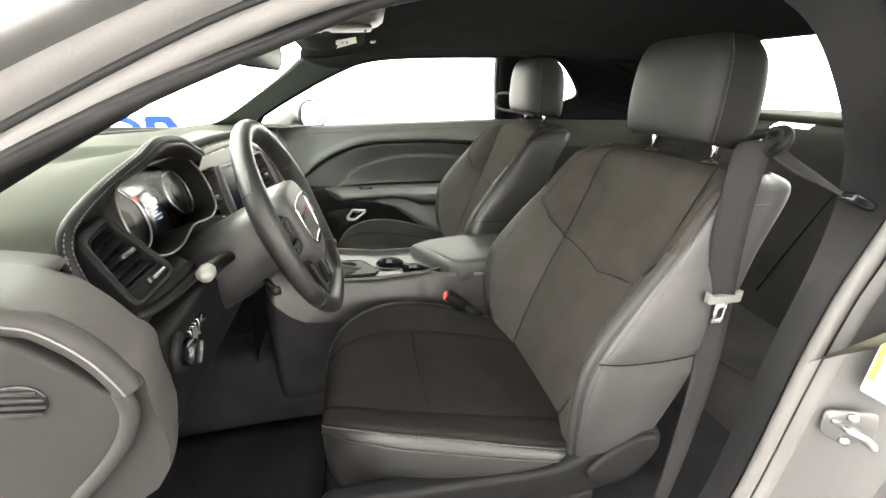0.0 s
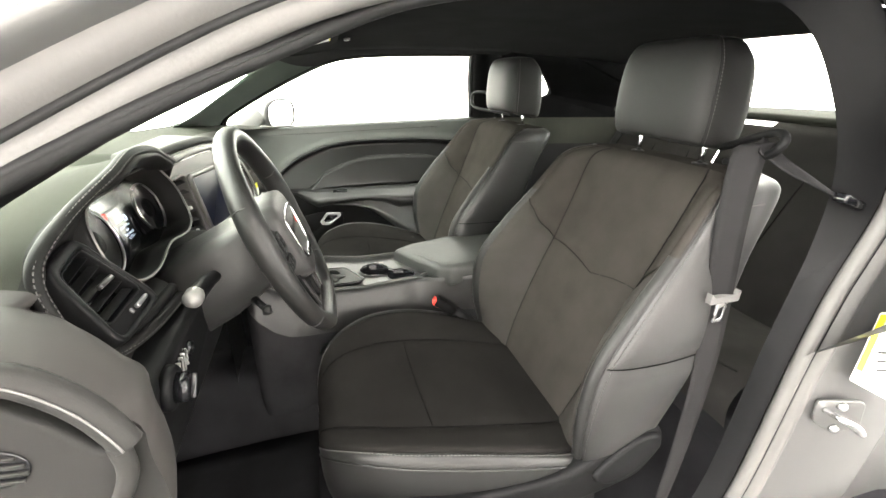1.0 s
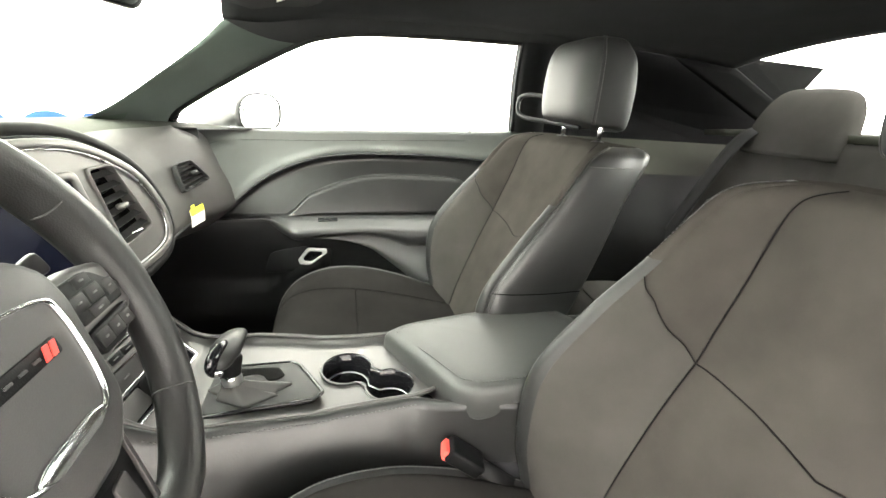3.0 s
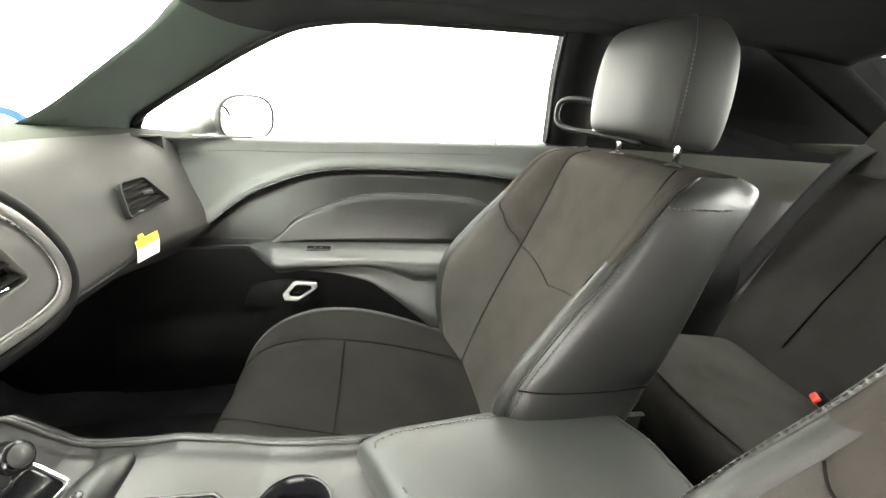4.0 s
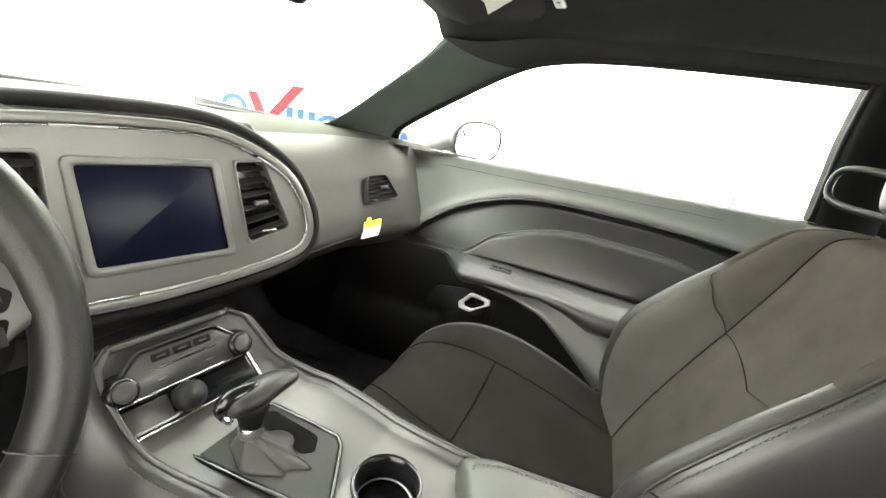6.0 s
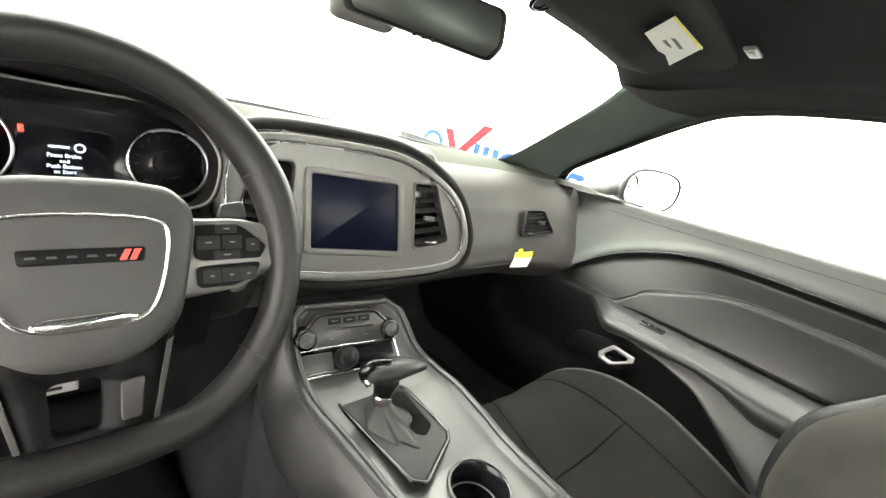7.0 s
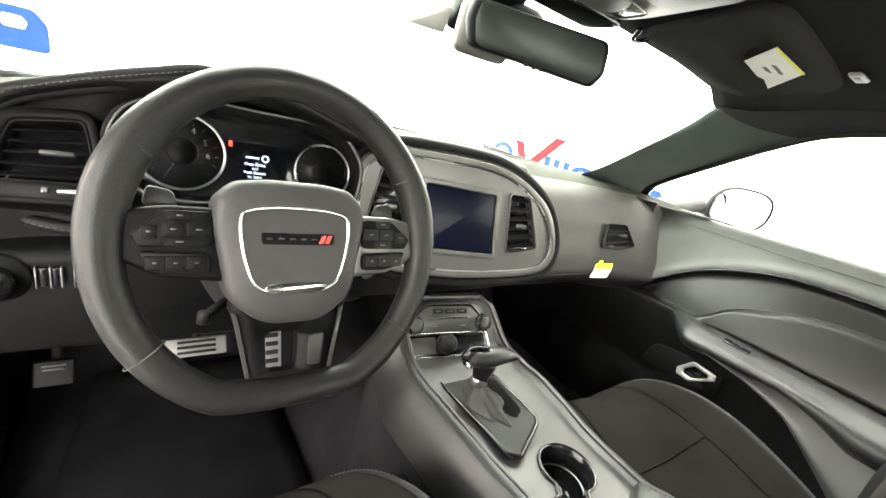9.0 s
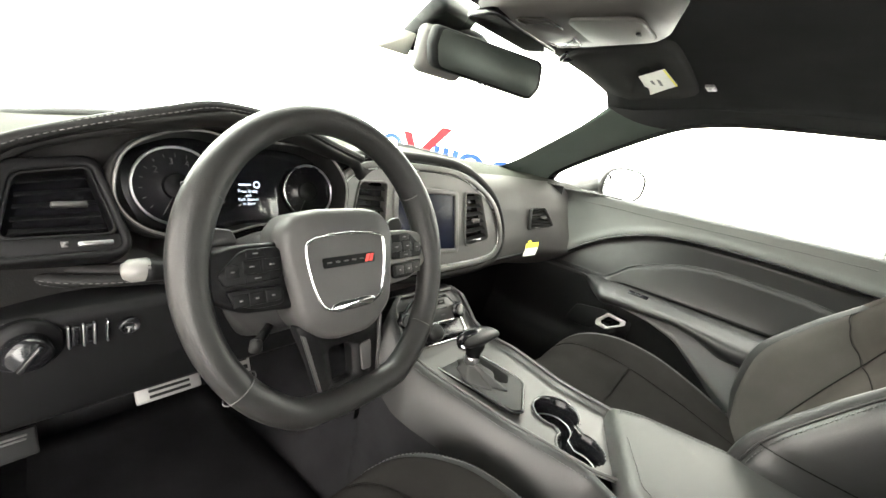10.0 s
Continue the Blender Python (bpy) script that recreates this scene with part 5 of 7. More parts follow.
def armrest_lid():
    ob = thing("console_lid", (0.56, 0, 0.63), "dark grey padded armrest lid on the console", "armrest")
    o = [(0.364, 0.116), (0.40, 0.126), (0.56, 0.128), (0.72, 0.122), (0.755, 0.06), (0.765, -0.06), (0.75, -0.108), (0.60, -0.112), (0.485, -0.106), (0.452, -0.086), (0.41, 0.010)]
    o = rounded(o, 0.25, 4)
    c = np.array((0.585, 0.004))

    def height(x):
        return float(np.interp(x, (0.36, 0.40, 0.45, 0.55, 0.70, 0.77), (0.660, 0.670, 0.680, 0.690, 0.694, 0.690)))
    rows = []
    for sc, dz in ((0.985, -0.055), (1.0, -0.050), (1.0, -0.024), (0.994, -0.012), (0.97, -0.004), (0.92, 0.0), (0.75, 0.002), (0.5, 0.003), (0.1, 0.004)):
        ring = [c + (np.array(p) - c) * sc for p in o]
        rows.append([(x, y, height(x) + dz) for x, y in ring])
    part("pad", strip(rows, True, True), LID, ob, "dark grey vinyl pad")
    part("base", slab([tuple(c + (np.array(p) - c) * 0.97) for p in o], 0.30, Matrix.Translation((0, 0, 0.625)), 0.002), DARKPLASTIC, ob)
    part("latch", box(pose(0.585, -0.114, 0.636), 0.02, 0.008, 0.008, 0.002), GLOSSBLACK, ob)
    edge = [(0.585 + (x - 0.585) * 0.90, 0.004 + (y - 0.004) * 0.86) for x, y in o]
    stitches([(x, y, height(x) + 0.002) for x, y in edge], ob, 0.006, 0.0006, INK)
    return ob


armrest_lid()


# ---- front seats ----
BACK = [(0.44, 0.585, 0.030, 0.235, 0.70), (0.52, 0.612, 0.050, 0.262, 0.715), (0.60, 0.645, 0.098, 0.274, 0.735), (0.72, 0.696, 0.142, 0.276, 0.775), (0.82, 0.735, 0.118, 0.266, 0.818), (0.90, 0.765, 0.082, 0.252, 0.852), (0.96, 0.785, 0.058, 0.242, 0.885), (0.992, 0.798, 0.044, 0.234, 0.903), (1.008, 0.812, 0.028, 0.222, 0.908), (1.018, 0.835, 0.010, 0.195, 0.900)]
CUSH = [(0.118, 0.500, 0.0, 0.075, 0.47), (0.121, 0.525, 0.002, 0.105, 0.45), (0.133, 0.548, 0.006, 0.140, 0.43), (0.16, 0.565, 0.014, 0.175, 0.415), (0.205, 0.571, 0.024, 0.208, 0.41), (0.27, 0.567, 0.034, 0.236, 0.41), (0.36, 0.553, 0.038, 0.252, 0.40), (0.46, 0.533, 0.030, 0.256, 0.40), (0.56, 0.510, 0.018, 0.250, 0.40), (0.66, 0.490, 0.005, 0.235, 0.40)]


def ring_of(w, front, b, rear, half, c=0.57):
    """The section of a bolstered pad: (across, depth) from the middle of its face round to the back."""
    m = front + (rear - front) * half
    r = [(0, front + 0.006), (0.5 * c * w, front + 0.001), (c * w, front - 0.10 * b - 0.002), ((c + 0.90) / 2 * w, front - 0.64 * b), (0.90 * w, front - b), (0.985 * w, front - b * 0.80 + 0.004), (1.005 * w, front - b * 0.45 + 0.030), (0.985 * w, m), (0.95 * w, rear - 0.01), (0.75 * w, rear)]
    full = r + [(0, rear)] + [(-x, d) for x, d in r[:0:-1]]
    return spline(full, 6, True)


def pad_parts(rows, names, parent, seams=()):
    """Cuts a lofted pad into upholstery panels along its seams, with sunk seams."""
    n = len(rows[0])
    R = np.array(rows)
    cen = R.mean(1, keepdims=True)
    marks = sorted({a % n for _, a, b, _, _, _, _ in names} | {b % n for _, a, b, _, _, _, _ in names})
    flat = np.zeros(3)
    flat[int(np.argmin(np.ptp(R[len(R) // 2], axis=0)))] = 1.0
    inward = np.cross(np.roll(R, -1, 1) - np.roll(R, 1, 1), flat)
    inward /= np.linalg.norm(inward, axis=2, keepdims=True) + 1e-9
    if np.sum(inward * (cen - R)) < 0:
        inward = -inward
    G = np.zeros((len(rows), n))
    for k in marks:
        for d, g in ((0, 0.0055), (1, 0.0015), (-1, 0.0015)):
            G[:, (k + d) % n] += g
    lines = []
    for seam in seams:
        line = []
        for (k0, i0), (k1, i1) in zip(seam, seam[1:]):
            for t in np.linspace(0, 1, max(abs(k1 - k0) * 2, abs(i1 - i0)) + 1)[(1 if line else 0):]:
                k, i = k0 + (k1 - k0) * t, i0 + (i1 - i0) * t
                ka, ia = int(math.floor(k)), int(math.floor(i))
                fk, fi = k - ka, i - ia
                ib = min(ia + 1, len(rows) - 1)
                line.append(((R[ia][ka % n] * (1 - fk) + R[ia][(ka + 1) % n] * fk) * (1 - fi) + (R[ib][ka % n] * (1 - fk) + R[ib][(ka + 1) % n] * fk) * fi))
                line[-1] = tuple(line[-1] + inward[ia][ka % n] * 0.0018)
                G[int(round(i)), int(round(k)) % n] = 0.004
        lines.append(line)
    for line in lines:
        part("seam", tube(line, 0.0010, 6), SEAM, parent)
    R = R + inward * G[..., None]
    for name, a, b, i0, i1, mat, lab in names:
        cols = [k % n for k in range(a, b + 1)]
        if isinstance(i0, tuple) or isinstance(i1, tuple):
            # a panel whose lower or upper edge runs aslant
            lo = np.linspace(*i0, len(cols)) if isinstance(i0, tuple) else [i0] * len(cols)
            hi = np.linspace(*i1, len(cols)) if isinstance(i1, tuple) else [i1] * len(cols)
            steps = 28
            grid = []
            for q in range(steps + 1):
                row = []
                for k, l0, h0 in zip(cols, lo, hi):
                    f = l0 + (h0 - l0) * q / steps
                    ia = min(int(f), len(R) - 2)
                    g = 0.004 if (q == 0 and isinstance(i0, tuple)) or (q == steps and isinstance(i1, tuple)) else 0.0
                    row.append(tuple(R[ia][k] * (1 - (f - ia)) + R[ia + 1][k] * (f - ia) + inward[ia][k] * g))
                grid.append(row)
            bm = strip(grid)
        else:
            bm = strip([[tuple(R[i][k]) for k in cols] for i in range(i0, i1 + 1)])
        part(name, bm, mat, parent, lab)
    return R


def front_seat():
    ob = thing("front_seat", (0.45, 0, 0.27), "black leather bucket seat with charcoal suede centre panels", "car seat", "front seats")
    sec = resample(BACK, 56)
    rows = []
    for z, xf, b, w, xr in sec:
        c = float(np.interp(z, (0.44, 0.60, 0.80, 0.88, 1.0), (0.50, 0.52, 0.53, 0.58, 0.66)))
        rows.append([(d, u, z) for u, d in ring_of(w, xf, b, xr, 0.5, c)])
    n = len(rows[0])
    si = int(np.argmin(abs(sec[:, 0] - 0.805)))
    L = len(rows) - 1
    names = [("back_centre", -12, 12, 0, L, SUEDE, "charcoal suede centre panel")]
    zi = lambda z: int(np.argmin(abs(sec[:, 0] - z)))
    seams = [[(-12, si), (0, zi(0.765)), (12, si)], [(12, 2), (12, L - 1)], [(-12, 2), (-12, L - 1)], [(12, si), (22, zi(0.882))], [(-12, si), (-22, zi(0.882))], [(28, zi(0.735)), (46, zi(0.74))], [(-28, zi(0.735)), (-46, zi(0.74))]]
    for s in (1, -1):
        a, b = (12, 22) if s > 0 else (n - 22, n - 12)
        cut = (si, zi(0.882)) if s > 0 else (zi(0.882), si)
        names += [("back_wing_upper", a, b, cut, L, SUEDE, "charcoal suede upper wing panel"), ("back_wing_lower", a, b, 0, cut, SUEDE_WING, "smoother grey lower wing panel")]
        a, b = (22, 28) if s > 0 else (n - 28, n - 22)
        names += [("bolster_strip", a, b, 0, zi(0.90), LEATHER_STRIP, "grey leather strip along the bolster edge"), ("shoulder_strip", a, b, zi(0.90), L, SUEDE, "charcoal suede strip over the shoulder")]
        a, b = (28, 48) if s > 0 else (n - 48, n - 28)
        names += [("back_bolster", a, b, 0, L, BOLSTER, "black leather side bolster")]
    names += [("back_shell", 48, n - 48, 0, L, LEATHER, "black leather seat back")]
    R = pad_parts(rows, names, ob, seams)
    bm = bmesh.new()
    bm.faces.new([bm.verts.new(tuple(p)) for p in R[-1]])
    part("back_top", bm, SUEDE, ob)
    for s in (1, -1):
        k = 28 if s > 0 else n - 28
        k2 = 29 if s > 0 else n - 29
        path = [tuple(R[i][k2] + np.array((-0.0015, 0, 0))) for i in range(4, L - 2)]
        stitches(path, ob, 0.0065, 0.0005, SATIN)
        ks = range(29, 43) if s > 0 else range(n - 29, n - 43, -1)
        stitches([tuple(R[zi(0.978)][k % n] + np.array((0, s * 0.001, 0.0012))) for k in ks], ob, 0.0065, 0.0008)
        part("piping", tube([tuple(R[i][k] + np.array((-0.002, 0, 0))) for i in range(3, L - 1, 2)], 0.0018, 6), LEATHER, ob)
    # cushion, in the suede that has shade painted into it
    sec = resample(CUSH, 44)
    rows = []
    for x, zt, b, w, zb in sec:
        rows.append([(x, u, 2 * zt - d) for u, d in ring_of(w, zt, b, 2 * zt - zb, 0.5)])
    n = len(rows[0])
    L = len(rows) - 1
    si = int(np.argmin(abs(sec[:, 0] - 0.335)))
    names = [("cushion_centre", -12, 12, 2, L, CUSHION, "charcoal suede cushion panel, shade put into its colour")]
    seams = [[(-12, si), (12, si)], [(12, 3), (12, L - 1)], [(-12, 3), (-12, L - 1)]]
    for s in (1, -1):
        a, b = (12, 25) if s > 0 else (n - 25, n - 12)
        names += [("cushion_wing", a, b, 2, L, CUSHION, "charcoal suede wing panel, shade put into its colour")]
        a, b = (25, 50) if s > 0 else (n - 50, n - 25)
        names += [("cushion_bolster", a, b, 2, L, LEATHER, "black leather cushion bolster")]
    names += [("cushion_base", 50, n - 50, 2, L, DARKPLASTIC, "")]
    R = pad_parts(rows, names, ob, seams)
    bm = strip([[tuple(p) for p in np.vstack([R[i], R[i][:1]])] for i in range(0, 3)])
    part("cushion_nose", bm, LEATHER, ob, "black leather cushion nose")
    bm = bmesh.new()
    bm.faces.new([bm.verts.new(tuple(p)) for p in R[0]])
    part("cushion_nose_face", bm, LEATHER, ob)
    for s in (1, -1):
        k2 = 27 if s > 0 else n - 27
        stitches([tuple(R[i][k2] + np.array((0, 0, 0.001))) for i in range(3, L - 2)], ob, 0.0065, 0.0006)
        k3 = 32 if s > 0 else n - 32
        part("piping", tube([tuple(R[i][k3] + np.array((0, s * 0.0006, 0))) for i in range(4, L - 1)], 0.0022, 6), LEATHER, ob)
        # side shield with recliner boss
        m = plane_frame((0, s * 0.268, 0), (1, 0, 0), (0, 0, 1)) if s < 0 else plane_frame((0, s * 0.268, 0), (-1, 0, 0), (0, 0, 1))
        f = 1 if s < 0 else -1
        o = spline([(f * 0.14, 0.515), (f * 0.30, 0.520), (f * 0.52, 0.515), (f * 0.60, 0.545), (f * 0.66, 0.580), (f * 0.715, 0.580), (f * 0.735, 0.540), (f * 0.715, 0.490), (f * 0.66, 0.455), (f * 0.45, 0.425), (f * 0.22, 0.43), (f * 0.14, 0.47)], 4, True)
        part("side_shield", slab([tuple(p) for p in o], 0.04, m, 0.010, 3), DARKPLASTIC, ob, "dark plastic side shield")
        part("recliner_boss", slab([tuple(p) for p in spline([(f * 0.585, 0.500), (f * 0.625, 0.545), (f * 0.675, 0.572), (f * 0.712, 0.570), (f * 0.722, 0.540), (f * 0.69, 0.500), (f * 0.63, 0.474)], 4, True)], 0.02, at(m, 0, 0, 0.010), 0.008, 3), DARKPLASTIC, ob, "rounded recliner cover")
        part("rail", box(pose(0.40, s * 0.19, 0.32), 0.52, 0.05, 0.10, 0.006), RUBBER, ob)
        # headrest post
        part("headrest_post", tube([(0.860, s * 0.083, 0.985), (0.868, s * 0.083, 1.11)], 0.0052, 12), CHROME, ob, "chrome headrest post")
        part("post_guide", lathe([(0.016, 0.0), (0.016, 0.008), (0.012, 0.012), (0.007, 0.012)], Matrix.Translation((0.861, s * 0.083, 1.008)), 20), RUBBER, ob)
    # headrest
    rows = []
    tab = [(1.060, 0.108, 0.815, 0.915), (1.067, 0.119, 0.803, 0.926), (1.096, 0.125, 0.797, 0.930), (1.14, 0.125, 0.796, 0.930), (1.190, 0.120, 0.800, 0.922), (1.217, 0.110, 0.808, 0.905), (1.231, 0.097, 0.82, 0.892), (1.236, 0.07, 0.84, 0.88)]
    for z, w, x0, x1 in resample(tab, 30):
        c, h = (x0 + x1) / 2, (x1 - x0) / 2
        ring = []
        for a in np.linspace(0, 2 * math.pi, 60, endpoint=False):
            ca, sa = math.cos(a), math.sin(a)
            ring.append((c - h * math.copysign(abs(ca) ** 0.5, ca) - 0.010 * (1 - (w * sa / 0.15) ** 2) * (ca > 0), w * (1 - 0.035 * (1 - ca)) * math.copysign(abs(sa) ** 0.5, sa), z + 0.02 * (0.5 - 0.5 * ca) * (-1) * (z < 1.11)))
        rows.append(ring)
    R = np.array(rows)
    cols = lambda a, b: [[tuple(r[k % 60]) for k in range(a, b + 1)] for r in R]
    hr = part("headrest", strip(cols(-11, 11), False), HEADLEATHER, ob, "black leather headrest")
    part("headrest_wrap", strip(cols(11, 49), False), HEADLEATHER, hr)
    for k in (0, -1):
        bm = bmesh.new()
        bm.faces.new([bm.verts.new(tuple(p)) for p in R[k]])
        part("headrest_end", bm, HEADLEATHER, hr)
    for k in (11, 49):
        part("headrest_seam", tube([tuple(r[k]) for r in R], 0.0016, 6), HEADLEATHER, hr)
        stitches([tuple(r[k + (1 if k < 30 else -1)] * 1.0005) for r in R[2:-2]], hr, 0.006, 0.0006)
    return ob


seat = front_seat()
copy_thing(seat, pose(0.45, 0.372, 0.27))
seat.location = (0.45, -0.372, 0.27)


# ---- rear seat ----
def rear_seat():
    ob = thing("rear_bench", (1.3, 0, 0.35), "dark cloth rear bench seat with two bucket places", "car seat")
    for s in (-1, 1):
        rows = []
        for t in np.linspace(0, 1, 26):
            y = s * (0.06 + 0.50 * t)
            dish = -0.035 * math.sin(math.pi * min(1, max(0, (t - 0.05) / 0.9))) ** 0.8 - 0.025 * (1 - math.sin(math.pi * t)) ** 4
            rows.append([(x, y, z + dish * k) for x, z, k in ((1.02, 0.42, 0.2), (1.01, 0.49, 0.3), (1.04, 0.55, 0.7), (1.12, 0.565, 1), (1.25, 0.555, 1), (1.38, 0.535, 0.8), (1.42, 0.50, 0.3))])
        part("seat_cushion", strip([spline(r, 4) for r in rows]), REARCUSH, ob, "dark grey cloth seat cushion")
        part("cushion_piping", tube([(1.045, s * (0.06 + 0.50 * t), 0.556 - 0.7 * 0.035 * math.sin(math.pi * t) ** 0.8) for t in np.linspace(0.06, 0.94, 20)], 0.0028, 6), SUEDE_REAR, ob, "piped front edge")
        rows = []
        for t in np.linspace(0, 1, 26):
            y = s * (0.06 + 0.50 * t)
            dish = 0.045 * math.sin(math.pi * t) ** 0.7 - 0.02 * (1 - math.sin(math.pi * t)) ** 5
            rows.append([(x + dish * k, y, z) for x, z, k in ((1.36, 0.50, 0.6), (1.375, 0.56, 1), (1.43, 0.70, 1), (1.50, 0.86, 1), (1.545, 0.97, 0.8), (1.575, 1.035, 0.4), (1.62, 1.06, 0.1), (1.68, 1.05, 0))])
        part("seat_back", strip([spline(r, 4) for r in rows]), SUEDE_REAR, ob, "dark cloth seat back")
        for t in (0.27, 0.73):
            y = s * (0.06 + 0.50 * t)
            part("back_seam", tube([(x + 0.036, y + s * (0.03 if t < 0.5 else -0.03) * k, z) for x, z, k in ((1.375, 0.57, 0), (1.43, 0.70, 0.2), (1.50, 0.86, 0.6), (1.545, 0.96, 1))], 0.0022, 6), SEAM, ob)
        part("cross_seam", tube([(1.513 + 0.045 * math.sin(math.pi * t) ** 0.7, s * (0.06 + 0.5 * t), 0.885 - 0.03 * math.sin(math.pi * t)) for t in np.linspace(0.1, 0.9, 16)], 0.0022, 6), SEAM, ob)
        # integrated head restraint
        rows = []
        for z, w, d in resample([(1.00, 0.145, 0.06), (1.06, 0.140, 0.062), (1.12, 0.128, 0.058), (1.165, 0.108, 0.048), (1.188, 0.08, 0.032), (1.194, 0.04, 0.012)], 18):
            rows.append([(1.60 + 0.25 * (z - 1.0) - d * math.copysign(abs(math.cos(a)) ** 0.6, math.cos(a)), s * 0.42 + w * math.copysign(abs(math.sin(a)) ** 0.6, math.sin(a)), z) for a in np.linspace(0, 2 * math.pi, 36, endpoint=False)])
        part("head_restraint", strip(rows, True, True), SUEDE_REAR, ob, "dark padded head restraint")
    rows = [[(x, y, z) for x, z in ((1.03, 0.40), (1.03, 0.53), (1.2, 0.545), (1.40, 0.53), (1.46, 0.72), (1.55, 0.96), (1.60, 1.04))] for y in (-0.075, -0.07, 0.0, 0.07, 0.075)]
    part("centre_divider", strip([spline(r, 4) for r in rows]), SUEDE_REAR, ob)
    part("seat_base", box(pose(1.22, 0, 0.38), 0.38, 1.14, 0.12, 0.01), CARPET, ob)
    return ob


rear_seat()


def buckle(name, base, top, label):
    ob = thing(name, base, label, "seat belt buckle", "seat belt buckles")
    b, t = Vector(base), Vector(top)
    part("stalk", tube([b, b.lerp(t, 0.55)], 0.012, 10, flat=0.5), RUBBER, ob)
    m = Matrix.Translation(b.lerp(t, 0.75)) @ (t - b).to_track_quat("Z", "Y").to_matrix().to_4x4()
    h = part("housing", box(m, 0.036, 0.024, (t - b).length * 0.5, 0.005, 3), DARKPLASTIC, ob, "black buckle housing")
    part("release_button", box(m @ Matrix.Translation((0, -0.004, (t - b).length * 0.25)), 0.026, 0.014, 0.012, 0.002), RED, h, "red release button")
    part("release_face", box(m @ Matrix.Translation((0, -0.011, (t - b).length * 0.19)), 0.028, 0.004, 0.020, 0.001), RED, h, "red release button")


buckle("seat_belt_buckle", (0.540, -0.142, 0.530), (0.440, -0.120, 0.600), "black seat belt buckle with a red button beside the seat")
buckle("rear_belt_buckle", (1.40, 0.20, 0.50), (1.318, 0.255, 0.562), "black seat belt buckle with a red button on the rear seat")
buckle("rear_belt_buckle", (1.38, 0.06, 0.50), (1.30, 0.115, 0.57), "black seat belt buckle with a red button on the rear seat")


# ---- passenger door ----
def passenger_door():
    ob = thing("passenger_door", (0.4, 0.78, 0.3), "dark grey passenger door panel with armrest and chrome handle, closed", "car door")
    xs = np.linspace(-0.26, 1.0, 104)
    zr_t = spline([(-0.20, 0.62), (-0.08, 0.70), (0.0, 0.775), (0.10, 0.842), (0.26, 0.893), (0.50, 0.905), (0.74, 0.898), (1.0, 0.872)], 12)
    zi_t = spline([(0.10, 0.70), (0.145, 0.735), (0.20, 0.782), (0.35, 0.832), (0.50, 0.842), (0.66, 0.836), (0.72, 0.810), (0.76, 0.74)], 12)

    def column(x):
        arm = 0.075 * float(smooth01((x - 0.065) / 0.09))
        at_ = 0.704 + 0.010 * x
        ab = float(np.interp(x, (0.06, 0.10, 0.15, 0.205, 0.365, 0.43, 0.50, 0.57), (0.690, 0.662, 0.640, 0.650, 0.662, 0.648, 0.620, 0.622)))
        zr = max(float(np.interp(x, zr_t[:, 0], zr_t[:, 1])), at_ + 0.02)
        zi = float(np.interp(x, zi_t[:, 0], zi_t[:, 1])) if 0.10 < x < 0.76 else 0
        zi = min(max(zi, at_ + 0.008), zr - 0.008)
        return arm, at_, ab, zr, zi

    def base(z):
        return 0.742 + 0.085 * float(smooth01((z - 0.66) / 0.30))

    blocks = {k: [] for k in ("lower_panel", "armrest", "trim_insert", "recess", "upper_pad")}
    for x in xs:
        arm, at_, ab, zr, zi = column(x)
        zs = sill(x)
        inw = 0.05 * float(smooth01((0.06 - x) / 0.22))
        low = []
        for z in np.linspace(0.30, ab, 22):
            crease = 0.49 + 0.075 * float(smooth01((x - 0.06) / 0.12))
            ledge = 0.016 * float(smooth01((crease - z) / 0.012)) * float(smooth01((0.24 - x) / 0.04))
            low.append((x, base(z) + 0.012 - inw * 0.5 - 0.02 * float(smooth01((0.48 - z) / 0.1)) - ledge, z))
        blocks["lower_panel"].append(low)
        a = []
        y0, y1 = low[-1][1], base(at_) + 0.025
        for t in np.linspace(0, 1, 16):
            z = ab + (at_ - ab) * t
            bulge = arm * (math.sin(math.pi * min(1, t * 0.9 + 0.10)) ** 0.5 if t < 0.98 else 0)
            a.append((x, y0 + (y1 - y0) * float(smooth01((t - 0.6) / 0.4)) - bulge, z + (0.004 if t > 0.8 else 0)))
        blocks["armrest"].append(a)
        ins = [(x, base(z) + 0.026 - 0.014 * float(smooth01((zi - z) / 0.010)), z) for z in np.linspace(at_, zi, 14)]
        ins[0] = a[-1]
        blocks["trim_insert"].append(ins)
        blocks["recess"].append([(x, base(z) + 0.026 - 0.026 * float(smooth01((z - zr + 0.018) / 0.018)), z) for z in np.linspace(zi, zr, 14)])
        up = [(x, base(z) - 0.006 * math.sin(math.pi * min(1, (z - zr) / 0.03)) - inw * float(smooth01((zs - 0.02 - z) / 0.05)), z) for z in np.linspace(zr, zs - 0.008, 14)]
        up += [(x, base(zs) + 0.006, zs - 0.001), (x, base(zs) + 0.016, zs + 0.002), (x, base(zs) + 0.030, zs)]
        blocks["upper_pad"].append(up)
    mats = {"lower_panel": (DOORLOWER, "lower door panel, shade put into its black"), "armrest": (ARMREST, "padded grey armrest"), "trim_insert": (DOORTRIM, "stitched black insert"), "recess": (DOORTRIM, "recessed black door panel"), "upper_pad": (VINYL, "soft grey upper door pad")}
    # rounded pocket wall that sweeps down from the armrest, paled by painted light
    fin = []
